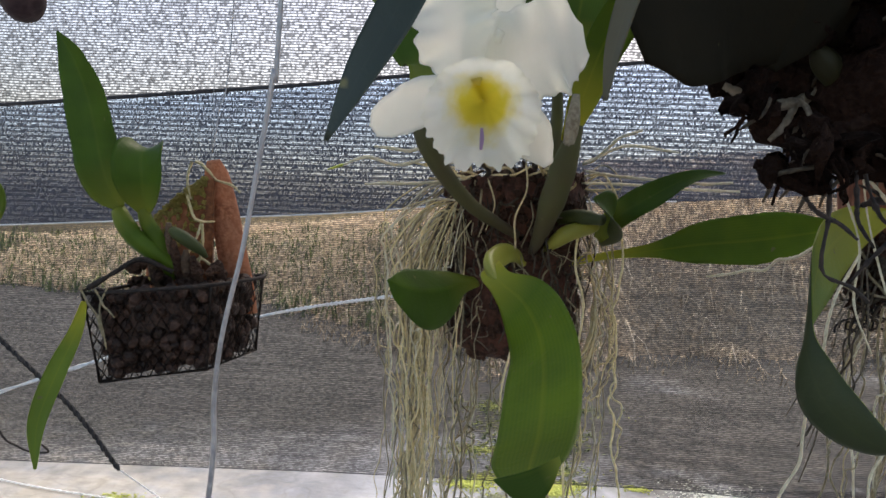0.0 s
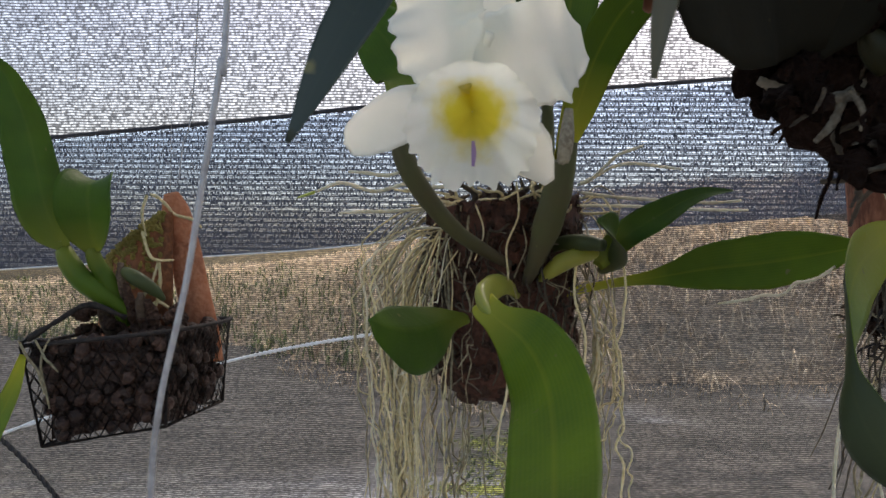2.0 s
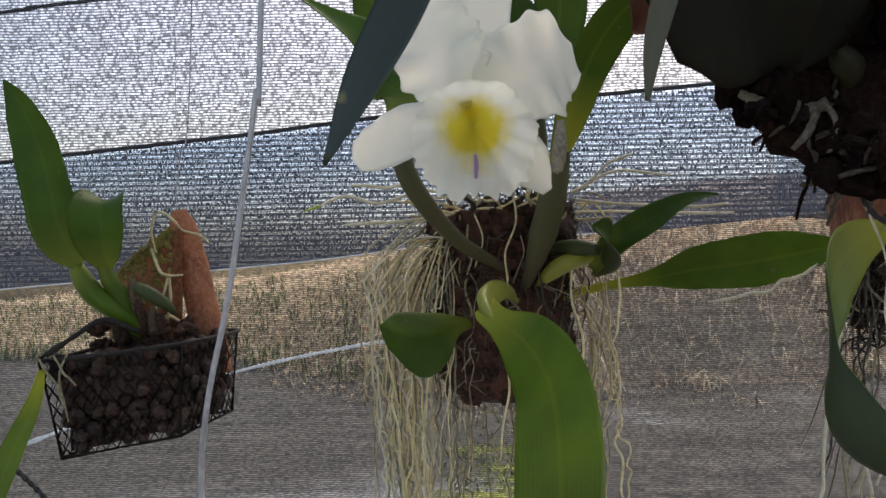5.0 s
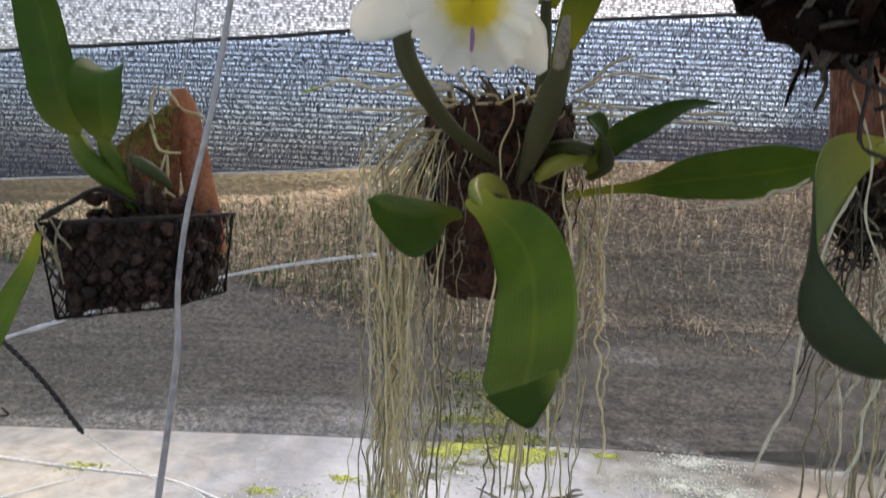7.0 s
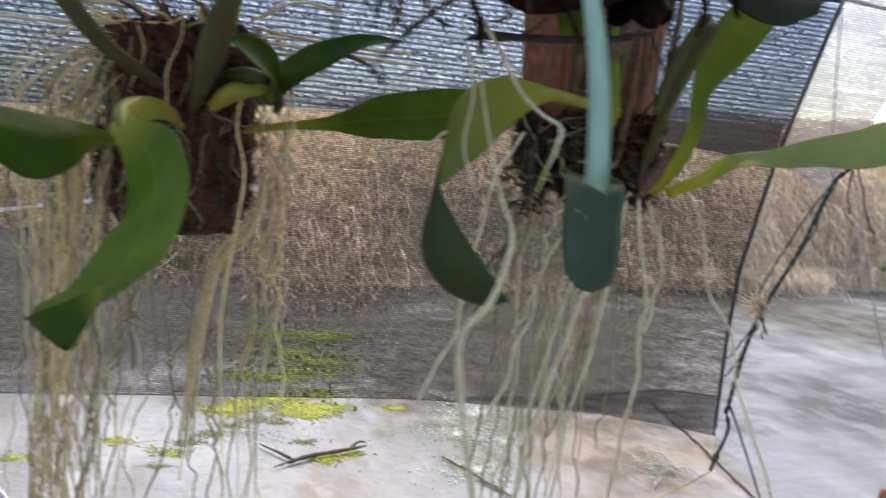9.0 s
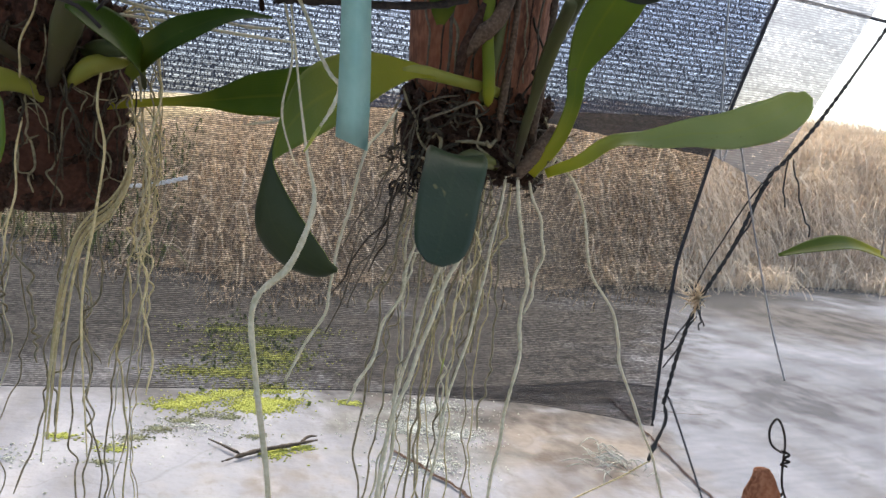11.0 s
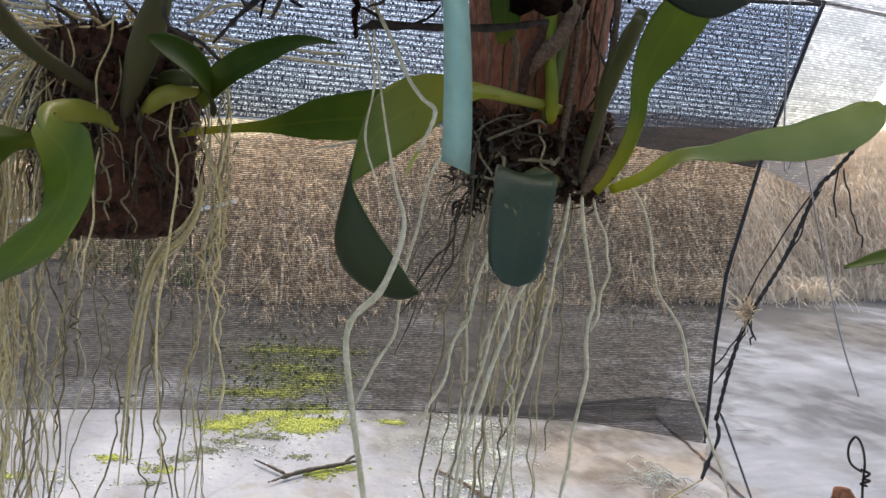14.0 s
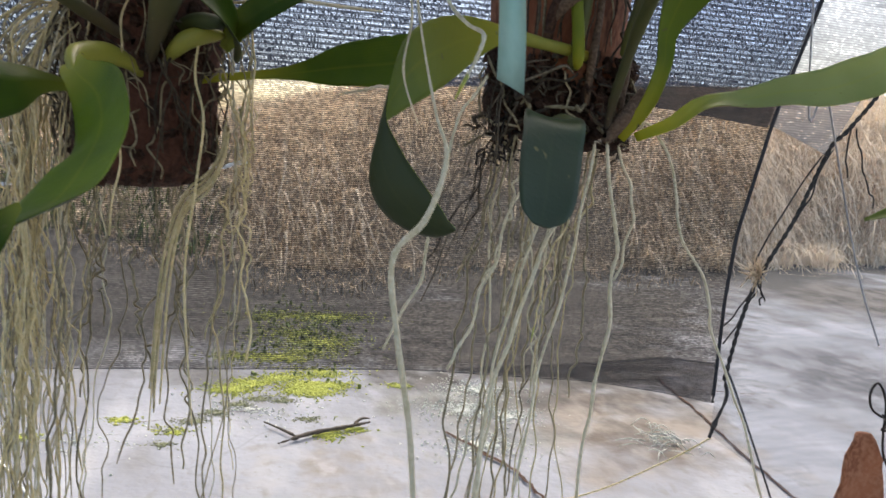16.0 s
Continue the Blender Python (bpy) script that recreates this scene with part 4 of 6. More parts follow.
rag = twisted("slab_cord", [(1.145, 1.58, 0.565), (1.05, 1.6, 0.50), (0.85, 1.62, 0.41), (0.55, 1.7, 0.33)], 0.0020, ROOT, "pale cord running from the cloth corner towards the slab")
twisted("stay_cord", [(1.162, 1.585, 0.70), (1.20, 1.62, 0.69), (1.30, 1.64, 0.515), (1.42, 1.67, 0.30), (1.48, 1.70, 0.205)], 0.003, ROPE_BLACK, "thin black cord pegged down to the slab")

# ---- plants: common pieces ----
FACE = (0, -1, 0.15)


def hanger(parent, x, y, z, name="hanger_wire", material=None, r=0.0007):
    return part(name, tube([(x, y, z), (x + 0.004, y + 0.002, 1.9), (x + 0.002, y, 2.68)], r, 12, 5), material or GALVANISED, parent, "thin hanging wire")


def root(parent, pts, r, material=None, seed=0, tip=False, name="root", label=""):
    n = max(14, 4 * len(pts))
    ob = part(name, tube(pts, [r * 0.95] * (len(pts) - 1) + [r * 0.6], n * 2, 6, None, 0.11, seed), material or ROOT, parent, label)
    if tip:
        e, d = np.array(pts[-1]), unit(np.array(pts[-1], float) - np.array(pts[-2], float))
        part("root_tip", tube([e - d * 0.002, e + d * 0.006, e + d * 0.013], [r * 0.75, r * 0.8, r * 0.3], 7, 6), ROOT_TIP, ob, "yellow-green growing tip")
    return ob


def falling(a, out, z_end, seed, stray=0.006, steps=9):
    """A root that leaves a, bends over at out and falls to z_end."""
    rng = np.random.default_rng(seed)
    a, out = np.array(a, float), np.array(out, float)
    pts = [a, (a + out) / 2 + np.array((0, 0, 0.012)), out]
    drop = (out[2] - z_end) / steps
    p, v = out.copy(), np.array((out[0] - a[0], (out[1] - a[1]) * 0.5, 0)) * 0.12
    for _ in range(steps):
        v = 0.6 * v + rng.normal(0, stray, 3) * (1, 0.8, 0)
        p = p + v + np.array((0, 0, -drop * rng.uniform(0.85, 1.15)))
        pts.append(p.copy())
    return pts


def leaf(parent, pts, halves, normals, material=None, label="", name="leaf", under=None, **more):
    return part(name, blade(pts, halves, normals, **more), material or LEAF, parent, label, True, under or material or LEAF)


def leafy(name, bm, material, parent, label=""):
    return part(name, bm, material, parent, label, True, material)


# ---- orchid in a wire basket of charcoal ----
a_plant = thing("hanging_orchid", (-0.20, 0.73, 1.10), "small orchid on a clay tile in a wire charcoal basket", "orchid", "hanging orchids")
BASKET = [(-0.243, 0.660), (-0.155, 0.690), (-0.142, 0.785), (-0.232, 0.775)]
B_LOW, B_HIGH = 1.104, 1.172


def basket_corner(k, u):
    x, y = BASKET[k % 4]
    cx, cy = -0.193, 0.728
    s = 0.92 + 0.08 * u
    return np.array((cx + (x - cx) * s + (0.008 * (1 - u) if k % 4 in (0, 3) else 0), cy + (y - cy) * s, B_LOW + (B_HIGH - B_LOW) * u + (0.006 if k in (1, 2) else -0.002)))


basket = part("wire_basket", tube([basket_corner(0, 1), basket_corner(1, 1), basket_corner(2, 1), basket_corner(3, 1), basket_corner(0, 1)], 0.0016, 41, 6), WIRE, a_plant, "black wire-mesh basket, bent and rusty")
bm = bmesh.new()
for k in range(4):
    a0, a1, b0, b1 = basket_corner(k, 0), basket_corner(k, 1), basket_corner(k + 1, 0), basket_corner(k + 1, 1)
    tube([a0, a1], 0.0014, 2, 5, bm)
    tube([a0, b0], 0.0014, 2, 5, bm)
    n = 11
    for i in range(-5, n + 1):
        for sgn in (1, -1):
            u0, u1 = (i / n, (i + 5) / n) if sgn > 0 else ((i + 5) / n, i / n)
            v0, v1 = 0.0, 1.0
            if sgn > 0:
                if u0 < 0: v0, u0 = -u0 / (u1 - u0), 0.0
                if u1 > 1: v1, u1 = v0 + (1 - v0) * (1 - u0) / (u1 - u0), 1.0
            else:
                if u1 < 0: v1, u1 = u0 / (u0 - u1), 0.0
                if u0 > 1: v0, u0 = (u0 - 1) / (u0 - u1), 1.0
            p = (a0 + (b0 - a0) * u0) * (1 - v0) + (a1 + (b1 - a1) * u0) * v0
            q = (a0 + (b0 - a0) * u1) * (1 - v1) + (a1 + (b1 - a1) * u1) * v1
            tube([p, q], 0.0005, 2, 4, bm)
part("mesh", bm, WIRE, basket)
bm = bmesh.new()
low = [bm.verts.new(np.array((-0.193, 0.728, 0)) + (basket_corner(k, 0.06) - np.array((-0.193, 0.728, 0))) * (0.88, 0.88, 1)) for k in range(4)]
top = [bm.verts.new(np.array((-0.193, 0.728, 0)) + (basket_corner(k, 0.86) - np.array((-0.193, 0.728, 0))) * (0.88, 0.88, 1)) for k in range(4)]
for k in range(4):
    bm.faces.new([low[k], low[(k + 1) % 4], top[(k + 1) % 4], top[k]])
bm.faces.new(top)
bm.faces.new(low[::-1])
bmesh.ops.subdivide_edges(bm, edges=bm.edges[:], cuts=5, use_grid_fill=True)
for w in bm.verts:
    w.co += Vector((1, 1, 1)) * 0.003 * noise.noise(w.co * 120)
part("charcoal_bed", bm, NUGGET, basket)
rng = np.random.default_rng(21)
for k in range(290):
    u, v, h = rng.uniform(0.04, 0.96), rng.uniform(0.04, 0.96), rng.uniform(0.06, 0.98)
    if k < 240:
        u, v = (u, rng.uniform(0.03, 0.12)) if k % 2 else (rng.uniform(0.88, 0.97), v)
    p = (basket_corner(0, h) * (1 - u) + basket_corner(1, h) * u) * (1 - v) + (basket_corner(3, h) * (1 - u) + basket_corner(2, h) * u) * v
    s = rng.uniform(0.0042, 0.0072)
    part("charcoal", chunk(p, (s, s * rng.uniform(0.75, 1), s * rng.uniform(0.7, 0.95)), k * 1.37, None, 0.12, 2), NUGGET, basket)
leafy("clay_tile", blade([(-0.1544, 0.7643, 1.1431), (-0.1576, 0.7622, 1.1698), (-0.1641, 0.7601, 1.2019), (-0.1715, 0.7590, 1.2394), (-0.1780, 0.7579, 1.2661), (-0.1812, 0.7579, 1.2800)], [0.0134, 0.0130, 0.0126, 0.0119, 0.0106, 0.0055], [(0.25, -1, 0.05)], -0.45, 0.008, 26, 10, 0.0, 2, 9), CLAY, a_plant, "upright curved piece of salmon-coloured clay tile")
bm = lathe([(0.058, 0.0), (0.068, 0.0), (0.068, 0.07), (0.067, 0.112), (0.059, 0.115), (0.058, 0.07)], (-0.193, 0.815, 1.135), radians(-142), radians(66), 24)
for w in bm.verts:
    w.co.z += 0.75 * (w.co.x + 0.200) * max(0.0, w.co.z - 1.17) / 0.08 + (0.004 * noise.noise(w.co * 60) if w.co.z > 1.21 else 0)
part("clay_shard", bm, CLAY_DARK, a_plant, "broken clay pot piece with moss on its rim")
bm = bmesh.new()
for k in range(200):
    g = radians(-138 + 56 * rng.random())
    x = -0.193 + 0.066 * math.cos(g)
    chunk((x, 0.815 + 0.066 * math.sin(g), 1.252 + 0.75 * (x + 0.200) - 0.06 * rng.random() ** 2.5), (0.0040, 0.0025, 0.0030), k * 2.3, bm, 0.5, 1)
part("moss", bm, MOSS, a_plant, "yellowish moss cushion")
leaf(a_plant, [(-0.234, 0.698, 1.236), (-0.240, 0.694, 1.250), (-0.246, 0.691, 1.270), (-0.251, 0.69, 1.296), (-0.257, 0.688, 1.324), (-0.266, 0.684, 1.351), (-0.277, 0.68, 1.371)], [0.004, 0.0145, 0.0172, 0.0170, 0.0158, 0.0105, 0.0008], [(0.15, -1, 0.1), (0.2, -1, 0.1), (0.2, -1, 0.1), (0.15, -1, 0.1), (0.1, -1, 0.1), (0.0, -1, 0.2), (0.0, -1, 0.2)], LEAF_DEEP, "tall upright dark green leaf", keel=0.2, cup=0.3, nu=40, nv=14, wave=0.03, seed=1)
leaf(a_plant, [(-0.214, 0.70, 1.234), (-0.2125, 0.693, 1.246), (-0.2115, 0.688, 1.260), (-0.2125, 0.688, 1.272), (-0.214, 0.694, 1.281), (-0.215, 0.704, 1.285)], [0.005, 0.0135, 0.0185, 0.0190, 0.0175, 0.0120], [(0.1, -1, 0.2), (0.1, -1, 0.2), (0.1, -1, 0.15), (0.1, -0.9, 0.3), (0.1, -0.7, 0.7), (0.1, -0.4, 0.9)], LEAF_DEEP, "short cupped young leaf, folded at its end", cup=0.4, keel=0.2, nu=32, nv=14, seed=2)
part("pseudobulb", tube([(-0.238, 0.70, 1.240), (-0.232, 0.70, 1.226), (-0.222, 0.70, 1.213), (-0.209, 0.704, 1.202), (-0.196, 0.712, 1.190), (-0.190, 0.716, 1.182)], [0.0045, 0.0076, 0.0080, 0.0074, 0.005, 0.002], 16, 9), LEAF_DEEP, a_plant)
part("pseudobulb", tube([(-0.217, 0.70, 1.240), (-0.214, 0.704, 1.225), (-0.207, 0.706, 1.213), (-0.203, 0.71, 1.198), (-0.197, 0.715, 1.178)], [0.004, 0.006, 0.0064, 0.006, 0.003], 16, 9), LEAF_DEEP, a_plant)
part("pseudobulb", tube([(-0.198, 0.708, 1.221), (-0.190, 0.705, 1.217), (-0.181, 0.705, 1.212), (-0.172, 0.71, 1.204), (-0.168, 0.714, 1.198)], [0.002, 0.0050, 0.0055, 0.004, 0.0015], 12, 9), LEAF_UNDER, a_plant)
for k, pts in enumerate((
    [(-0.1914, 0.7447, 1.2775), (-0.1851, 0.7426, 1.2754), (-0.1788, 0.7447, 1.2690), (-0.1767, 0.7553, 1.2627), (-0.1619, 0.7532, 1.2585), (-0.1545, 0.7532, 1.2522)],
    [(-0.1999, 0.7479, 1.2501), (-0.1893, 0.7373, 1.2311), (-0.1809, 0.7342, 1.2268), (-0.1724, 0.7426, 1.2268)],
    [(-0.1809, 0.7352, 1.2268), (-0.1851, 0.7321, 1.2100), (-0.1935, 0.7300, 1.1920), (-0.1967, 0.7300, 1.1657)],
    [(-0.1809, 0.7352, 1.2268), (-0.1788, 0.7321, 1.2057), (-0.1830, 0.7289, 1.1815), (-0.1840, 0.7268, 1.1604)],
    [(-0.1893, 0.7321, 1.1868), (-0.1809, 0.7321, 1.1952), (-0.1724, 0.7384, 1.1889), (-0.1640, 0.7426, 1.1825)],
    [(-0.1935, 0.7426, 1.2775), (-0.1956, 0.7384, 1.2627), (-0.1914, 0.7363, 1.2448)],
)):
    root(a_plant, pts, 0.0013, ROOT, 30 + k)
for k in range(3):
    p = basket_corner(0, 1) * (1 - 0.1 * k) + basket_corner(1, 1) * 0.1 * k
    root(a_plant, wander(p + np.array((0, -0.002, 0.004)), p + np.array((rng.uniform(-0.01, 0.02), rng.uniform(-0.004, 0.0), -rng.uniform(0.01, 0.05))), 5, 0.002, 90 + k), 0.0009, ROOT_DARK, 90 + k)
part("rim_stick", tube([(-0.243, 0.660, 1.172), (-0.225, 0.672, 1.186), (-0.212, 0.69, 1.196), (-0.19, 0.70, 1.186)], [0.0022, 0.0019, 0.0021, 0.0018], 16, 7, None, 0.15, 4), WIRE, a_plant, "dark bent stick over the basket rim")
for k, (x, z, tall) in enumerate(((-0.206, 1.196, 0.030), (-0.199, 1.200, 0.036), (-0.192, 1.192, 0.026), (-0.184, 1.188, 0.022), (-0.176, 1.186, 0.018), (-0.212, 1.188, 0.020))):
    part("dry_stem", tube([(x + 0.004, 0.722, z - 0.024), (x, 0.712, z), (x - 0.002 + 0.003 * (k % 2), 0.708, z + tall * 0.7)], [0.004, 0.0045, 0.0022], 12, 8, None, 0.08, k), (BARK, SHEATH_DARK)[k % 2], a_plant, "withered brown stem")
for k in range(46):
    s = rng.uniform(0.003, 0.007)
    part("bark_chunk", chunk((rng.uniform(-0.228, -0.158), rng.uniform(0.695, 0.735), 1.172 + 0.020 * rng.random() ** 1.5), (s, s * 0.7, s * 0.8), k * 1.7 + 5, None, 0.35, 2), BARK, a_plant)
hanger(a_plant, -0.195, 0.79, 1.18, r=0.00025)
leaf(a_plant, [(-0.240, 0.658, 1.165), (-0.236, 0.640, 1.145), (-0.238, 0.618, 1.118), (-0.240, 0.600, 1.088), (-0.232, 0.585, 1.062)], [0.002, 0.005, 0.0072, 0.0060, 0.001], [(0.3, -1, 0.35)], LEAF_PALE, "narrow pale green drooping leaf", cup=0.4, seed=4)
leaf(a_plant, [(-0.325, 0.665, 1.215), (-0.318, 0.66, 1.24), (-0.325, 0.655, 1.265)], [0.006, 0.017, 0.002], [FACE], LEAF, "rounded green leaf", seed=5)

# ---- flowering orchid in a clay pot ----
b_plant = thing("hanging_orchid", (0.09, 0.76, 1.125), "flowering orchid in an old clay pot with long hanging roots", "orchid", "hanging orchids")
PC = (0.084, 0.765)
part("clay_pot", lathe([(0.0, -0.003), (0.030, 0.0), (0.044, 0.006), (0.052, 0.020), (0.055, 0.05), (0.056, 0.10), (0.059, 0.115), (0.059, 0.150), (0.053, 0.150), (0.052, 0.11), (0.046, 0.02), (0.0, 0.012)], (*PC, 1.122)), CLAY_WET, b_plant, "root-bound stained clay pot")
rng = np.random.default_rng(33)
for k in range(250):
    g, h = rng.uniform(3.1, 6.35), rng.uniform(0.0, 1.0)
    r = 0.051 + 0.008 * h
    s = rng.uniform(0.003, 0.0068)
    top = k > 205
    if top:
        g, r2 = rng.uniform(0, 6.28), rng.uniform(0, 0.055)
        p = (PC[0] + r2 * math.cos(g), PC[1] + r2 * math.sin(g), 1.268 + rng.uniform(0, 0.012))
    else:
        if h > 0.55 and g < 4.1:
            continue
        p = (PC[0] + r * (0.8 + 0.2 * min(1, h * 6)) * math.cos(g), PC[1] + r * (0.8 + 0.2 * min(1, h * 6)) * math.sin(g), 1.126 + 0.13 * h)
    part("bark_chunk", chunk(p, (s, s * 0.55, s * rng.uniform(0.6, 1.1)), k * 1.91, None, 0.3, 2), BARK, b_plant)
for k in range(60):
    g = rng.uniform(3.3, 6.1)
    h0 = rng.uniform(0.05, 0.15)
    a = np.array((PC[0] + 0.064 * math.cos(g), PC[1] + 0.066 * math.sin(g), 1.122 + h0))
    g2 = g + rng.normal(0, 0.25)
    b = np.array((PC[0] + 0.062 * math.cos(g2), PC[1] + 0.064 * math.sin(g2), max(1.118, 1.122 + h0 - rng.uniform(0.03, 0.09))))
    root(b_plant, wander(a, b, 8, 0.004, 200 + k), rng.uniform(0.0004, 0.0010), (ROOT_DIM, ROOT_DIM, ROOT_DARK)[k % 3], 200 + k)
for k, pts in enumerate((
    [(0.089, 0.70, 1.285), (0.090, 0.690, 1.262), (0.082, 0.690, 1.240), (0.083, 0.688, 1.218), (0.078, 0.690, 1.206)],
    [(0.132, 0.70, 1.235), (0.130, 0.695, 1.205), (0.137, 0.690, 1.175), (0.133, 0.692, 1.130), (0.127, 0.69, 1.06), (0.135, 0.69, 0.95)],
    [(0.085, 0.69, 1.190), (0.082, 0.688, 1.165), (0.083, 0.688, 1.140), (0.078, 0.688, 1.115), (0.076, 0.69, 1.09)],
    [(0.06, 0.70, 1.270), (0.066, 0.695, 1.250), (0.060, 0.692, 1.23)],
)):
    root(b_plant, pts, (0.0008, 0.0010, 0.0008, 0.0007)[k], ROOT, 240 + k)
for k in range(60):
    g = rng.uniform(3.0, 6.5)
    s = rng.uniform(0.003, 0.0065)
    part("bark_chunk", chunk((PC[0] + 0.057 * math.cos(g), PC[1] + 0.059 * math.sin(g), 1.272 - rng.uniform(-0.006, 0.04)), (s, s * 0.6, s * 1.1), k * 1.31, None, 0.45, 1), BARK, b_plant)
for k in range(26):
    g, r2 = rng.uniform(3.3, 6.1), rng.uniform(0.01, 0.054)
    a = np.array((PC[0] + r2 * math.cos(g), PC[1] + r2 * math.sin(g), 1.262))
    tall = rng.uniform(0.012, 0.034)
    part("dry_stem", tube([a, a + np.array((rng.normal(0, 0.004), -0.003, tall * 0.6)), a + np.array((rng.normal(0, 0.007), -0.005, tall))], [0.003, 0.0024, 0.0007], 9, 7, None, 0.12, k), (BARK, SHEATH_DARK, ROOT_DIM)[k % 3], b_plant)
for k in range(30):
    g, h0 = rng.uniform(3.5, 6.0), rng.uniform(0.02, 0.15)
    a = np.array((PC[0] + 0.062 * math.cos(g), PC[1] + 0.064 * math.sin(g), 1.122 + h0))
    b = a + np.array((rng.normal(0, 0.014), -0.002, rng.normal(-0.012, 0.014)))
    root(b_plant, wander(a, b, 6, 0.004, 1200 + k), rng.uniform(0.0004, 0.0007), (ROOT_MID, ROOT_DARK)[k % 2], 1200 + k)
# hanging roots to the pot's two sides and from its floor
for k in range(82):
    left = k < 68
    if left:
        a = np.array((rng.uniform(0.034, 0.052), rng.uniform(0.72, 0.785), 1.272 - rng.uniform(0, 0.035)))
        out = np.array((rng.normal(0.004, 0.019), a[1] - rng.uniform(-0.02, 0.045), a[2] - rng.uniform(0.005, 0.09)))
        end = np.array((rng.normal(0.010, 0.017) + 0.3 * (out[0] - 0.006), out[1] + rng.normal(0, 0.01), rng.choice([rng.uniform(0.76, 0.9), rng.uniform(0.9, 1.14)], p=[0.6, 0.4])))
    else:
        a = np.array((0.140, rng.uniform(0.72, 0.77), 1.275 - rng.uniform(0, 0.09)))
        out = np.array((rng.uniform(0.150, 0.170), a[1] - 0.01, a[2] - rng.uniform(0.0, 0.04)))
        end = np.array((rng.uniform(0.135, 0.172), out[1] + rng.normal(0, 0.01), rng.choice([rng.uniform(0.8, 0.95), rng.uniform(0.98, 1.12)], p=[0.45, 0.55])))
    fall = wander(out, end, 25, 0.0030, 300 + k)
    pts = [a, (a + out) / 2 + np.array((0, 0, 0.012)), *fall]
    root(b_plant, pts, rng.uniform(0.0004, 0.0010), (ROOT, ROOT, ROOT_WHITE, ROOT_DARK, ROOT)[k % 5], 300 + k, k % 11 == 0)
for k in range(14):
    a = (PC[0] + rng.uniform(-0.045, 0.05), PC[1] + rng.uniform(-0.045, 0.03), 1.124)
    b = (a[0] + rng.normal(0, 0.02), a[1] + rng.normal(0, 0.015), rng.uniform(0.80, 1.06))
    root(b_plant, wander(a, b, 24, 0.0036, 420 + k), rng.uniform(0.0005, 0.0009), ROOT_DARK, 420 + k)
for k, (e, z) in enumerate((((-0.050, 0.68, 1.276), 1.283), ((-0.035, 0.69, 1.262), 1.27), ((-0.03, 0.70, 1.292), 1.285))):
    root(b_plant, wander((0.045, 0.71, z), e, 6, 0.003, 460 + k), 0.0013, ROOT_WHITE, 460 + k, k == 0)
for k, (e, z) in enumerate((((0.205, 0.70, 1.295), 1.285), ((0.25, 0.71, 1.274), 1.280), ((0.175, 0.69, 1.31), 1.285), ((0.262, 0.73, 1.268), 1.27))):
    root(b_plant, wander((0.135, 0.72, z), e, 6, 0.003, 470 + k), 0.0012, ROOT_WHITE, 470 + k)
for k in range(18):
    g = rng.uniform(3.2, 6.2)
    a = (PC[0] + 0.05 * math.cos(g), PC[1] + 0.05 * math.sin(g), 1.272)
    b = (PC[0] + 0.085 * math.cos(g + rng.normal(0, 0.4)), PC[1] + 0.08 * math.sin(g), 1.275 + rng.uniform(-0.01, 0.02))
    root(b_plant, wander(a, b, 5, 0.004, 480 + k), 0.0011, ROOT, 480 + k)
for k in range(6):
    d = np.array((rng.normal(0, 0.003), rng.normal(0, 0.004), rng.normal(0, 0.004)))
    root(b_plant, [np.array(q) + d * s for q, s in (((0.152, 0.722, 1.170), 1), ((0.150, 0.712, 1.148), 1), ((0.143, 0.702, 1.130), 1.2), ((0.129, 0.700, 1.115), 1.3), ((0.120, 0.70, 1.090), 1.8), ((0.114, 0.70, 1.04), 2.5), ((0.110, 0.70, 0.96), 3))], rng.uniform(0.0006, 0.0011), ROOT, 490 + k)
part("leaf_neck", tube([(0.100, 0.742, 1.196), (0.093, 0.72, 1.203), (0.084, 0.70, 1.2115), (0.075, 0.677, 1.2135), (0.0665, 0.652, 1.2085), (0.0662, 0.640, 1.2030), (0.0690, 0.630, 1.1985), (0.0725, 0.622, 1.195)], [0.003, 0.005, 0.0065, 0.0082, 0.0088, 0.0082, 0.0055, 0.002], 34, 14, None, 0.0, 0, 0.62), NECK, b_plant, "yellow hooked leaf base")
leaf(b_plant, [(0.0655, 0.643, 1.2060), (0.0655, 0.634, 1.203), (0.0735, 0.616, 1.196), (0.087, 0.602, 1.186), (0.096, 0.577, 1.171), (0.098, 0.547, 1.154), (0.094, 0.503, 1.133), (0.088, 0.465, 1.128), (0.085, 0.447, 1.125)],
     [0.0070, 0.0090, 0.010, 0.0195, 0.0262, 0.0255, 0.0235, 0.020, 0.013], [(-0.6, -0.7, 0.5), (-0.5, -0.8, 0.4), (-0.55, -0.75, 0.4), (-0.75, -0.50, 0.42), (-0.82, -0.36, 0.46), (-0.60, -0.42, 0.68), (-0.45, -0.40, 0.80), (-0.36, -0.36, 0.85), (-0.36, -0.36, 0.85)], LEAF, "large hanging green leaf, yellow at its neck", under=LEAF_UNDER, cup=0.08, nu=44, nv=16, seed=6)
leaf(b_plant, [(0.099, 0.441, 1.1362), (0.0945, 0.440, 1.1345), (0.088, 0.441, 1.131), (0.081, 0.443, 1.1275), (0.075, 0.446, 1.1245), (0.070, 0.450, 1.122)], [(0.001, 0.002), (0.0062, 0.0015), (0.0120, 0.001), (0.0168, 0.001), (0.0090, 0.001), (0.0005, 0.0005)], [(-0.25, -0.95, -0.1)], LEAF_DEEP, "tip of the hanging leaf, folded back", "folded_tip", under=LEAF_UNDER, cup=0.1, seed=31)
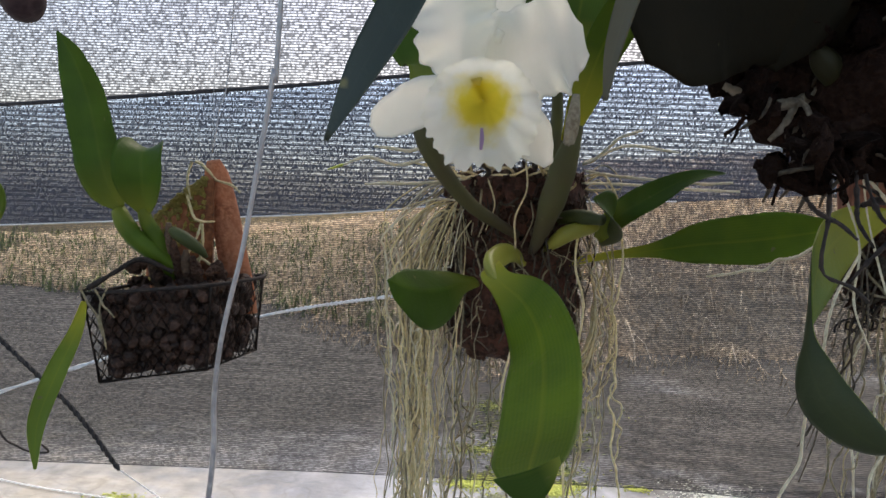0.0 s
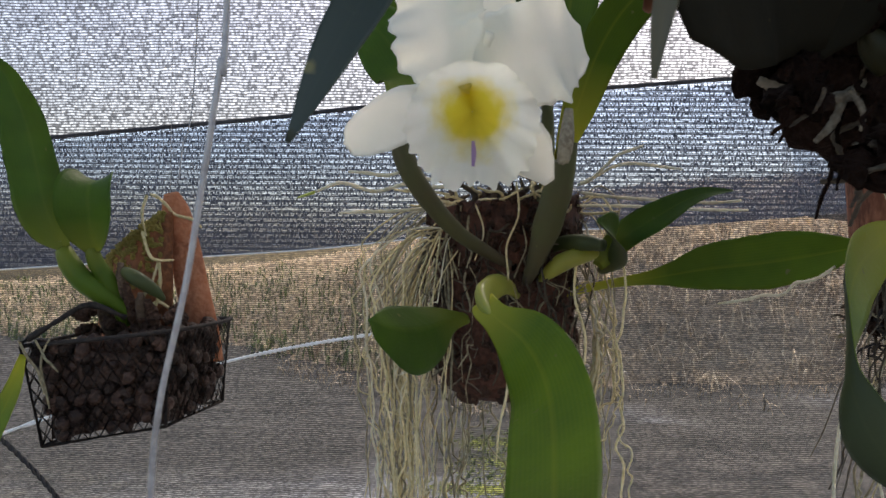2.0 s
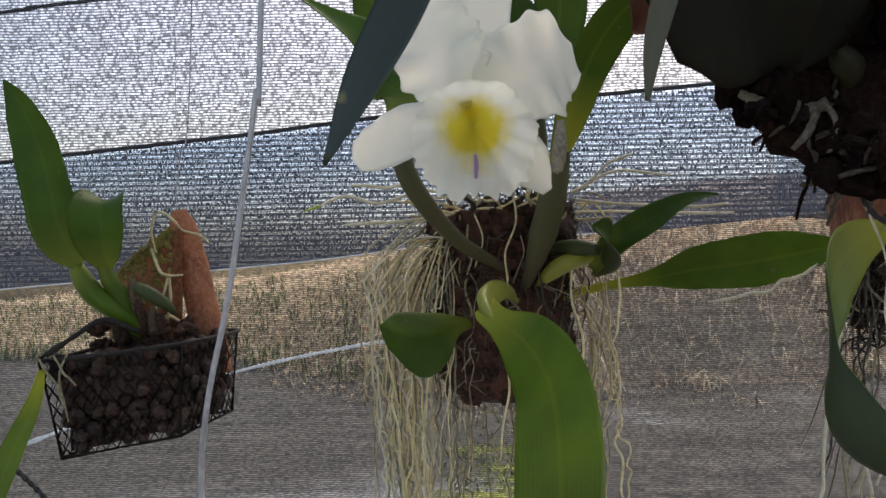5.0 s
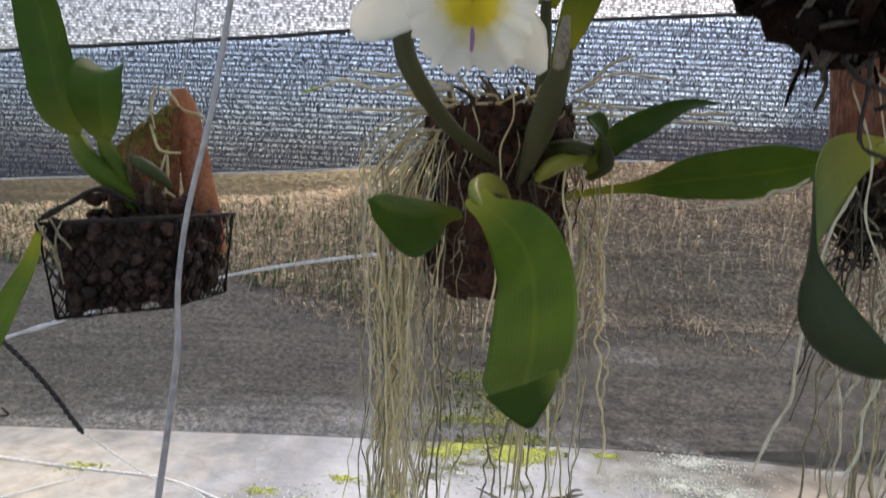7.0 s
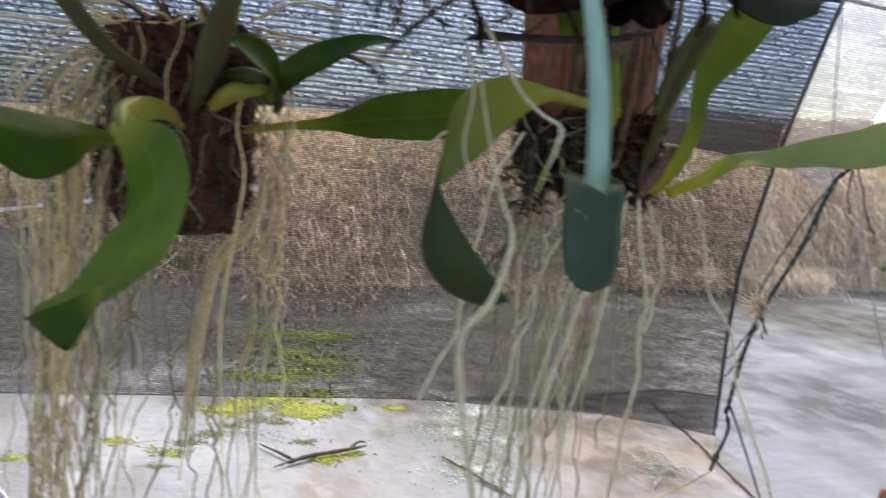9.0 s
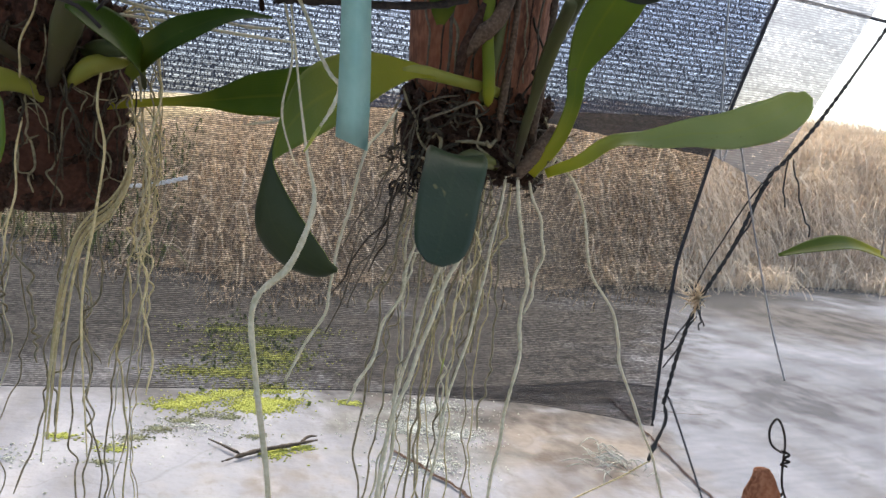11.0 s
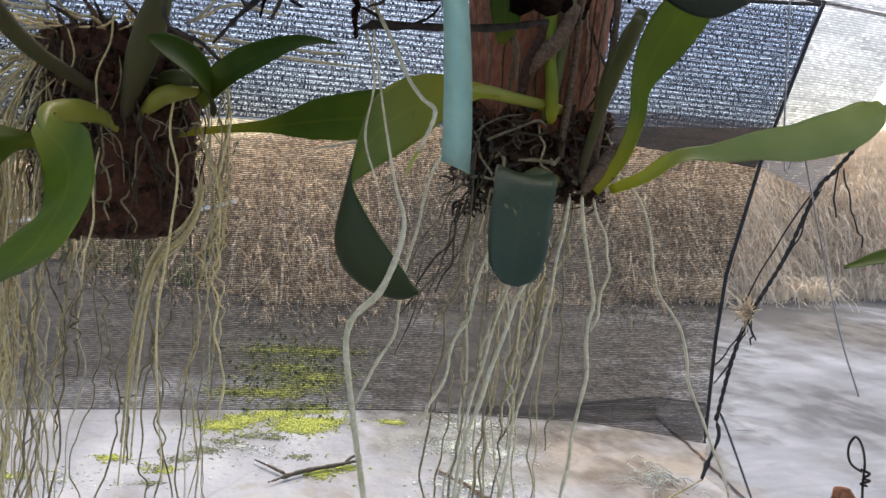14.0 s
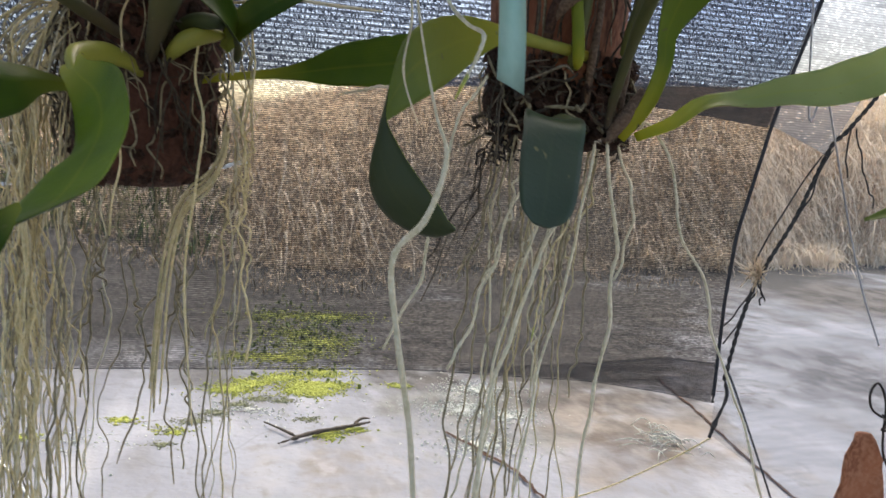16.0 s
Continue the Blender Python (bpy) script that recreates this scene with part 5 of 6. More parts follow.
leaf(b_plant, [(0.056, 0.680, 1.192), (0.044, 0.65, 1.192), (0.033, 0.625, 1.191), (0.022, 0.6, 1.192), (0.011, 0.575, 1.196), (0.004, 0.560, 1.201)], [(0.004, 0.004), (0.008, 0.0145), (0.0205, 0.0195), (0.0250, 0.0180), (0.0120, 0.0095), (0.0006, 0.0006)], [(0.1, -0.95, 0.35)], LEAF_DEEP, "short broad pointed leaf", under=LEAF_DEEP, cup=-0.05, keel=-0.3, nu=40, nv=14, seed=7)
leaf(b_plant, [(0.128, 0.735, 1.205), (0.165, 0.745, 1.212), (0.199, 0.745, 1.217), (0.235, 0.738, 1.224), (0.270, 0.725, 1.229), (0.305, 0.712, 1.236), (0.335, 0.70, 1.243)], [0.0035, 0.0034, 0.0065, 0.0175, 0.0205, 0.0165, 0.001], [(0.05, -1, 0.35)], LEAF, "long horizontal green leaf on a yellow stalk", cup=0.1, keel=0.15, wave=0.05, seed=8)
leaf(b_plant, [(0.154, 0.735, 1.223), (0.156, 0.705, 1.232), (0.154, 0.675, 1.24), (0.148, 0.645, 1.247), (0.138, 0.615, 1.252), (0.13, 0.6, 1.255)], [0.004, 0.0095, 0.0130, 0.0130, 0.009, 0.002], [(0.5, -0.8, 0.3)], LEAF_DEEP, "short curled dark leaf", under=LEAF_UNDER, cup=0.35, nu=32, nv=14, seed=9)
part("leaf_neck", tube([(0.112, 0.722, 1.238), (0.124, 0.708, 1.2425), (0.136, 0.695, 1.243), (0.148, 0.684, 1.241)], [0.004, 0.0055, 0.006, 0.004], 16, 10), LEAF_UNDER, b_plant)
leaf(b_plant, [(0.148, 0.708, 1.226), (0.158, 0.70, 1.241), (0.168, 0.696, 1.250), (0.183, 0.69, 1.260), (0.206, 0.695, 1.273), (0.224, 0.70, 1.279), (0.244, 0.71, 1.281)], [0.004, 0.009, 0.0105, 0.0105, 0.0068, 0.0038, 0.0006], [(0.1, -0.9, 0.45)], LEAF_DEEP, "dark green pointed leaf", cup=0.2, keel=0.1, nu=32, seed=27)
part("pseudobulb", tube([(0.106, 0.715, 1.214), (0.115, 0.705, 1.223), (0.124, 0.70, 1.230), (0.136, 0.70, 1.234), (0.144, 0.702, 1.235), (0.148, 0.706, 1.236)], [0.002, 0.0055, 0.0068, 0.006, 0.004, 0.001], 20, 10), NECK, b_plant)
part("pseudobulb", tube([(0.094, 0.715, 1.205), (0.102, 0.700, 1.228), (0.110, 0.690, 1.255), (0.117, 0.688, 1.280), (0.1235, 0.69, 1.303), (0.125, 0.69, 1.312)], [0.002, 0.0060, 0.0100, 0.0100, 0.0065, 0.0055], 24, 14, None, 0.02, 5), STEM, b_plant)
part("sheath", tube([(0.1195, 0.686, 1.290), (0.122, 0.687, 1.312), (0.124, 0.69, 1.335)], [0.0045, 0.0055, 0.003], 14, 9), SHEATH, b_plant, "papery dry sheath")
part("pseudobulb", tube([(0.104, 0.715, 1.22), (0.111, 0.715, 1.27), (0.113, 0.72, 1.315), (0.112, 0.725, 1.36)], [0.006, 0.0065, 0.005, 0.004], 16, 9), STEM, b_plant)
leaf(b_plant, [(0.118, 0.695, 1.30), (0.130, 0.695, 1.335), (0.142, 0.68, 1.372), (0.158, 0.66, 1.398), (0.182, 0.635, 1.414), (0.215, 0.60, 1.418)], [0.005, 0.0125, 0.0165, 0.0165, 0.013, 0.002], [(0.5, -0.9, -0.1), (0.4, -1, 0), (0.4, -1, 0.1), (0.3, -1, -0.3), (0.1, -0.8, -0.7), (0, -0.6, -0.9)], LEAF, "broad green leaf arching over", cup=0.2, seed=10)
leaf(b_plant, [(0.112, 0.725, 1.35), (0.125, 0.72, 1.395), (0.130, 0.718, 1.44), (0.132, 0.715, 1.49)], [0.008, 0.017, 0.0195, 0.003], [(0, -1, 0.05)], LEAF, "upright green leaf", cup=0.15, seed=11)
part("flower_stem", tube([(0.088, 0.70, 1.225), (0.070, 0.69, 1.235), (0.047, 0.672, 1.250), (0.026, 0.66, 1.274), (0.012, 0.66, 1.300), (0.008, 0.67, 1.335)], [0.0030, 0.0045, 0.0055, 0.0068, 0.0075, 0.006], 26, 12, None, 0.02, 7), STEM, b_plant)
leaf(b_plant, [(0.008, 0.67, 1.325), (0.016, 0.69, 1.355), (0.004, 0.70, 1.375), (-0.015, 0.705, 1.398), (-0.040, 0.69, 1.413), (-0.062, 0.675, 1.425)], [0.008, 0.022, 0.026, 0.020, 0.0095, 0.001], [(-0.2, -1, 0.1), (-0.1, -1, 0.1), (0, -1, 0.2), (0.1, -0.9, 0.45), (0.2, -0.8, 0.6), (0.2, -0.8, 0.6)], LEAF_DEEP, "broad green leaf folding at its tip", cup=0.2, seed=12)
leaf(b_plant, [(0.03, 0.74, 1.34), (0.01, 0.745, 1.39), (-0.012, 0.745, 1.43), (-0.03, 0.74, 1.475)], [0.01, 0.02, 0.02, 0.002], [FACE], LEAF, "upright green leaf", seed=13)
leaf(b_plant, [(0.085, 0.70, 1.33), (0.092, 0.69, 1.38), (0.095, 0.685, 1.405), (0.09, 0.68, 1.43)], [0.01, 0.018, 0.016, 0.002], [FACE], LEAF_DEEP, "upright dark leaf behind the flower", wave=0.08, seed=14)
hanger(b_plant, 0.09, 0.80, 1.265)

# the flower
flower = part("flower", tube([(0.055, 0.66, 1.30), (0.055, 0.60, 1.315), (0.055, 0.553, 1.312)], [0.003, 0.0035, 0.006], 14, 9), BULB, b_plant, "large white orchid flower with a yellow throat")
C = (0.055, 0.553, 1.314)
leafy("sepal", blade([C, (0.058, 0.565, 1.345), (0.064, 0.572, 1.380), (0.067, 0.578, 1.408), (0.068, 0.58, 1.425)], [0.006, 0.0135, 0.0165, 0.013, 0.002], [(0, -1, 0.2)], 0.15, 0.0008, 26, 10, 0.05, 2, 1), PETAL, flower)
leafy("sepal", blade([C, (0.038, 0.552, 1.312), (0.017, 0.550, 1.304), (0.001, 0.550, 1.295), (-0.007, 0.552, 1.289)], [0.005, 0.012, 0.0145, 0.0115, 0.004], [(-0.1, -1, 0.1)], 0.2, 0.0008, 26, 10, 0.06, 2, 2), PETAL, flower)
leafy("sepal", blade([C, (0.070, 0.548, 1.300), (0.084, 0.545, 1.287), (0.095, 0.543, 1.272)], [0.005, 0.012, 0.014, 0.003], [(0.1, -1, 0.1)], 0.2, 0.0008, 26, 10, 0.06, 2, 3), PETAL, flower)
leafy("petal", blade([C, (0.045, 0.556, 1.335), (0.037, 0.560, 1.358), (0.034, 0.566, 1.378), (0.034, 0.568, 1.392)], [0.006, 0.0225, 0.0245, 0.018, 0.006], [(-0.2, -1, 0.1)], 0.1, 0.0008, 60, 20, 0.16, 3, 4), PETAL, flower, "broad ruffled white petal")
leafy("petal", blade([C, (0.074, 0.554, 1.330), (0.091, 0.556, 1.341), (0.104, 0.560, 1.345), (0.115, 0.566, 1.347)], [0.006, 0.024, 0.030, 0.025, 0.009], [(0.2, -1, 0.1)], 0.1, 0.0008, 60, 20, 0.12, 2, 5), PETAL, flower, "broad ruffled white petal")


def lip_sheet(centre, reach, depth, nu=34, nv=180):
    """The trumpet-shaped lip: a tube that opens into a ruffled skirt, longest below."""
    bm = bmesh.new()
    la = bm.verts.layers.float.new("along")
    rows = []
    for i in range(nu):
        u = i / (nu - 1)
        row = []
        for j in range(nv):
            g = 6.28318 * j / nv
            down = 0.5 - 0.5 * math.sin(g)
            r = 0.0002 + (reach * (0.44 + 0.61 * down) - 0.0002) * u ** 1.1
            ruff = u**4 * (0.25 + 0.75 * down) * (0.0040 * math.sin(5 * g + 0.6) + 0.0017 * math.sin(11 * g + 1.3)) + down * u**2 * 0.0011 * math.sin(17 * g + 0.4) + down * u**9 * 0.0007 * math.sin(29 * g)
            y = depth * (1 - u) ** 1.6 - 0.010 * math.sin(1.57 * u) + ruff + 0.006 * u * u * down
            notch = 1 - 0.10 * u**4 * math.exp(-((g - 4.712) / 0.16) ** 2) + 0.02 * u**3 * math.sin(7 * g + 2) + down * u**6 * (0.034 * math.sin(27 * g) + 0.028 * math.sin(43 * g + 1))
            w = bm.verts.new((centre[0] + r * notch * 0.97 * math.cos(g), centre[1] + y, centre[2] + r * notch * math.sin(g)))
            w[la] = u
            row.append(w)
        rows.append(row)
    for p, q in zip(rows, rows[1:]):
        for k in range(nv):
            bm.faces.new([p[k], q[k], q[(k + 1) % nv], p[(k + 1) % nv]])
    return bm


lip = part("lip", lip_sheet((0.0565, 0.528, 1.3085), 0.041, 0.022), LIP, flower, "ruffled white lip with a yellow throat")
leafy("streak", blade([(0.0567, 0.5200, 1.2895), (0.0571, 0.5190, 1.2835), (0.0568, 0.5190, 1.2775)], [0.0007, 0.0012, 0.0007], [(0, -1, 0.1)], 0.1, 0.0004, 10, 4), PURPLE, lip, "purple streak")
part("column", tube([(0.054, 0.548, 1.314), (0.053, 0.536, 1.319), (0.052, 0.527, 1.3195)], [0.004, 0.0055, 0.0042], 12, 10), THROAT, flower, "brownish yellow column")

# ---- orchid in a tall clay pot ----
c_plant = thing("hanging_orchid", (0.425, 0.755, 1.18), "large orchid in a terracotta pot above tangled hanging roots", "orchid", "hanging orchids")
QC = (0.418, 0.770)
part("clay_pot", lathe([(0.0, 0.0), (0.054, 0.0), (0.057, 0.04), (0.062, 0.12), (0.064, 0.17), (0.058, 0.17), (0.052, 0.03), (0.0, 0.01)], (*QC, 1.222)), CLAY_POT, c_plant, "terracotta pot, orange-brown")
part("root_ball", chunk((QC[0] + 0.002, QC[1], 1.212), (0.058, 0.058, 0.036), 0.0, None, 0.12, 3), BARK, c_plant, "dark brown root ball bulging below the pot")
rng = np.random.default_rng(44)
for k in range(170):
    g, h = rng.uniform(3.2, 6.2), rng.uniform(0, 1)
    r = 0.052 + 0.011 * h
    s = rng.uniform(0.0035, 0.008)
    part("bark_chunk", chunk((QC[0] + 0.004 + r * math.cos(g), QC[1] + r * math.sin(g), 1.176 + 0.072 * h), (s * 1.2, s * 0.5, s * 0.7), k * 2.77, None, 0.6, 2), BARK, c_plant)
for k in range(26):
    g = rng.uniform(3.1, 6.2)
    a = (QC[0] + 0.068 * math.cos(g), QC[1] + 0.07 * math.sin(g), 1.18 + rng.uniform(0.0, 0.07))
    g2 = g + rng.normal(0, 0.5)
    b = (QC[0] + 0.068 * math.cos(g2), QC[1] + 0.07 * math.sin(g2), 1.18 + rng.uniform(0, 0.05))
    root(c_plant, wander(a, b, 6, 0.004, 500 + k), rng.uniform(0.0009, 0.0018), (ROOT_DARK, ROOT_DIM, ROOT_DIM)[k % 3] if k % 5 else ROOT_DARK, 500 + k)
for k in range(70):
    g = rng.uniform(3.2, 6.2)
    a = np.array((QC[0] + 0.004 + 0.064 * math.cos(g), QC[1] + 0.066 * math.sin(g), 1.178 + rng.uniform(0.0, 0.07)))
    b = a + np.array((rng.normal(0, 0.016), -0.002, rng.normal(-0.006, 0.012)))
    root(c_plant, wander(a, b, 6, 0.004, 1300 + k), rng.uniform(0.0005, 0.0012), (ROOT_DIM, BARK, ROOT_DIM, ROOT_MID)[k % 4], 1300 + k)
bm = bmesh.new()
for k in range(34):
    g = rng.uniform(0, 6.28)
    p = np.array((0.366 + rng.uniform(-0.015, 0.012), 0.735 + rng.uniform(-0.01, 0.01), 1.186 + rng.uniform(-0.028, 0.012)))
    d = np.array((math.cos(g), 0.3, math.sin(g))) * 0.008
    tube([p, p + d, p + d * 1.4 + np.array((0.002, 0, -0.003))], 0.0009, 6, 4, bm)
part("wire_mesh", bm, WIRE, c_plant, "crumpled black wire mesh under the pot")
# leaf with a yellow stalk that twists and hangs
part("leaf_neck", tube([(0.425, 0.705, 1.246), (0.408, 0.70, 1.249), (0.380, 0.69, 1.251), (0.350, 0.672, 1.252), (0.335, 0.662, 1.250)], [0.0042, 0.0045, 0.0045, 0.005, 0.002], 18, 10, None, 0.0, 0, 0.7), NECK, c_plant, "yellow leaf stalk, blackened beneath")
leaf(c_plant, [(0.362, 0.678, 1.252), (0.340, 0.664, 1.251), (0.312, 0.645, 1.243), (0.288, 0.622, 1.230), (0.268, 0.592, 1.215), (0.254, 0.565, 1.197), (0.247, 0.550, 1.182), (0.246, 0.541, 1.166), (0.251, 0.533, 1.148), (0.262, 0.526, 1.136), (0.276, 0.520, 1.128), (0.285, 0.518, 1.127)],
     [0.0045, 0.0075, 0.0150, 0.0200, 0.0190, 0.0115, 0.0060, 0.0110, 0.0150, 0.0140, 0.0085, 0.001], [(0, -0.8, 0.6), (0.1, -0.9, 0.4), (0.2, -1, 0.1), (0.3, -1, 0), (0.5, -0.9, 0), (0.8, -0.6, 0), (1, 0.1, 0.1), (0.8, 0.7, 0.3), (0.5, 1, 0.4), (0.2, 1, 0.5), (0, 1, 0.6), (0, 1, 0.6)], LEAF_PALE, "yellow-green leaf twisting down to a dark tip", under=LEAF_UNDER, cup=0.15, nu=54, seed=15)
leaf(c_plant, [(0.405, 0.70, 1.192), (0.388, 0.665, 1.194), (0.374, 0.630, 1.193), (0.367, 0.612, 1.178), (0.361, 0.596, 1.160), (0.356, 0.582, 1.143), (0.352, 0.574, 1.132), (0.350, 0.570, 1.126)], [0.006, 0.014, 0.0210, 0.0215, 0.0208, 0.0192, 0.0150, 0.0060], [(-0.1, 0.1, 1), (-0.1, 0.0, 1), (0, -0.6, 0.9), (0, -1, 0.3), (0, -1, 0.3), (0, -1, 0.3), (0, -1, 0.3), (0, -1, 0.3)], LEAF_TEAL, "dark bluish-green hanging leaf with a rounded tip", cup=0.12, nu=32, seed=16)
leaf(c_plant, [(0.468, 0.7, 1.187), (0.493, 0.692, 1.2), (0.508, 0.682, 1.214), (0.521, 0.672, 1.22), (0.537, 0.662, 1.222), (0.562, 0.65, 1.229), (0.589, 0.638, 1.233), (0.613, 0.625, 1.244), (0.628, 0.617, 1.257), (0.633, 0.612, 1.265)], [0.0045, 0.0060, 0.0072, 0.0074, 0.0088, 0.0120, 0.0155, 0.0165, 0.0125, 0.004], [(-0.2, -0.8, 0.6), (-0.2, -0.8, 0.6), (-0.3, -0.7, 0.7), (-0.1, -0.7, 0.7), (0, -0.9, 0.5), (0, -0.9, 0.4), (0, -0.9, 0.4), (0, -0.9, 0.4), (0, -0.9, 0.4), (0, -0.9, 0.4)], LEAF_SILVER, "pale green leaf reaching sideways on a curved yellow stalk", cup=0.2, wave=0.05, waves=2, nu=48, seed=17)
leaf(c_plant, [(0.455, 0.70, 1.185), (0.471, 0.692, 1.213), (0.480, 0.69, 1.245), (0.478, 0.685, 1.270), (0.483, 0.67, 1.300), (0.494, 0.65, 1.330), (0.51, 0.62, 1.36)], [0.004, 0.0058, 0.0062, 0.0090, 0.0195, 0.0200, 0.005], [(-0.6, -0.8, 0.1), (-0.5, -0.8, 0.1), (-0.3, -1, 0.1), (0, -1, 0), (0.1, -1, -0.1), (0.1, -1, -0.3), (0.1, -1, -0.3)], LEAF_PALE, "upright yellow-green leaf", cup=0.25, nu=36, seed=18)
for k in range(15):
    x = QC[0] - 0.052 + 0.0072 * k + rng.normal(0, 0.002)
    y = QC[1] - math.sqrt(max(0.0, 0.066 ** 2 - (x - QC[0]) ** 2)) - 0.001
    top, low = rng.uniform(1.30, 1.39), rng.uniform(1.235, 1.27)
    root(c_plant, wander((x + rng.normal(0, 0.006), y, top), (x, y, low), 9, 0.0022, 1400 + k), rng.uniform(0.0006, 0.0013), (ROOT_MID, ROOT_DIM, BARK, ROOT_DARK)[k % 4], 1400 + k)
for k, (x, lean, r) in enumerate(((0.424, 0.005, 0.0032), (0.454, 0.006, 0.0036))):
    y = QC[1] - 0.070 + 0.05 * abs(x - QC[0])
    part("dry_stem", tube([(x + 0.004, y + 0.012, 1.205), (x, y, 1.235), (x + lean * 0.4, y - 0.004, 1.28), (x + lean, y - 0.002, 1.34)], [r * 0.6, r, r * 0.9, r * 0.6], 16, 8, None, 0.05, k), SHEATH_DARK, c_plant, "withered brown stem")
part("leaf_stalk", tube([(0.412, 0.70, 1.236), (0.410, 0.692, 1.243), (0.407, 0.690, 1.265), (0.404, 0.69, 1.285), (0.402, 0.69, 1.315), (0.404, 0.69, 1.35)], [0.002, 0.0046, 0.0048, 0.0046, 0.0048, 0.004], 24, 10), LEAF_PALE, c_plant, "upright yellow-green leaf stalk")
part("sheath", tube([(0.389, 0.694, 1.268), (0.393, 0.690, 1.278), (0.399, 0.688, 1.287), (0.411, 0.688, 1.302), (0.42, 0.69, 1.325)], [0.001, 0.004, 0.0062, 0.0066, 0.005], 18, 10, None, 0.05, 3), SHEATH_DARK, c_plant, "papery brown sheath")
leaf(c_plant, [(0.368, 0.70, 1.292), (0.366, 0.69, 1.305), (0.362, 0.68, 1.325), (0.358, 0.665, 1.35)], [0.003, 0.010, 0.013, 0.004], [FACE], LEAF_DEEP, "dark green leaf before the pot", cup=0.3, seed=19)
root(c_plant, [(0.377, 0.698, 1.310), (0.376, 0.697, 1.292), (0.3775, 0.698, 1.275), (0.377, 0.699, 1.256)], 0.0012, ROOT_MID, 620)
root(c_plant, [(0.360, 0.692, 1.218), (0.367, 0.690, 1.222), (0.382, 0.688, 1.229), (0.398, 0.687, 1.236), (0.407, 0.690, 1.231)], 0.0011, ROOT_MID, 621)
root(c_plant, [(0.352, 0.695, 1.224), (0.360, 0.692, 1.231), (0.372, 0.690, 1.237), (0.387, 0.692, 1.240)], 0.0008, ROOT_MID, 622)
for pts, r, m in (
    ([(0.408, 0.70, 1.235), (0.412, 0.695, 1.275), (0.416, 0.69, 1.33)], [0.0045, 0.0050, 0.0045], BULB),
    ([(0.439, 0.695, 1.186), (0.437, 0.68, 1.214), (0.437, 0.66, 1.247), (0.436, 0.64, 1.270), (0.434, 0.62, 1.285), (0.432, 0.60, 1.30)], [0.002, 0.0036, 0.0040, 0.0050, 0.0052, 0.0045], STEM),
    ([(0.442, 0.705, 1.18), (0.455, 0.70, 1.20), (0.470, 0.70, 1.225)], [0.004, 0.006, 0.003], SHEATH_DARK),
    ([(0.450, 0.70, 1.245), (0.456, 0.69, 1.285), (0.47, 0.675, 1.325)], [0.0045, 0.006, 0.005], BULB),
    ([(0.385, 0.70, 1.24), (0.388, 0.695, 1.275), (0.40, 0.69, 1.31)], [0.003, 0.0045, 0.004], BARK),
    ([(0.425, 0.705, 1.19), (0.400, 0.685, 1.195), (0.385, 0.68, 1.190)], [0.005, 0.0055, 0.003], BULB),
):
    part("pseudobulb", tube(pts, r, 18, 9, None, 0.03, 5), m, c_plant)
for k, pts in enumerate((
    [(0.444, 0.70, 1.182), (0.452, 0.70, 1.140), (0.463, 0.70, 1.094), (0.460, 0.70, 1.060), (0.463, 0.70, 1.031), (0.455, 0.70, 0.982), (0.450, 0.70, 0.93), (0.452, 0.70, 0.86)],
    [(0.434, 0.70, 1.182), (0.428, 0.70, 1.13), (0.420, 0.695, 1.08), (0.408, 0.695, 1.02), (0.398, 0.69, 0.96), (0.388, 0.69, 0.88)],
    [(0.470, 0.71, 1.195), (0.478, 0.705, 1.20), (0.495, 0.70, 1.180), (0.510, 0.70, 1.140), (0.520, 0.70, 1.105), (0.544, 0.70, 1.074), (0.556, 0.70, 1.03), (0.588, 0.70, 0.967), (0.606, 0.70, 0.93), (0.640, 0.70, 0.85)],
    [(0.456, 0.705, 1.180), (0.470, 0.705, 1.15), (0.474, 0.70, 1.12), (0.468, 0.70, 1.09), (0.462, 0.70, 1.07)],
    [(0.375, 0.68, 1.148), (0.352, 0.66, 1.110), (0.335, 0.645, 1.07), (0.318, 0.63, 1.03), (0.312, 0.63, 1.015)],
    [(0.392, 0.65, 1.140), (0.378, 0.64, 1.105), (0.36, 0.63, 1.055), (0.345, 0.625, 1.01), (0.338, 0.62, 0.96), (0.335, 0.62, 0.88)],
    [(0.385, 0.66, 1.135), (0.365, 0.65, 1.08), (0.352, 0.645, 1.03), (0.350, 0.64, 0.98), (0.340, 0.64, 0.90)],
    [(0.304, 0.685, 1.228), (0.283, 0.68, 1.218), (0.267, 0.68, 1.209), (0.248, 0.69, 1.205), (0.231, 0.7, 1.201)],
    [(0.34, 0.69, 1.225), (0.318, 0.675, 1.195), (0.308, 0.67, 1.15), (0.298, 0.67, 1.09), (0.284, 0.665, 1.05), (0.27, 0.66, 1.02)],
)):
    bend = np.random.default_rng(600 + k)
    bent = [np.array(pts[0])]
    for p, q in zip(pts, pts[1:]):
        bent += [(np.array(p) + np.array(q)) / 2 + bend.normal(0, 0.0016, 3), np.array(q)]
    root(c_plant, bent, 0.0016 if k in (0, 5) else 0.0012, ROOT_WHITE, 600 + k)
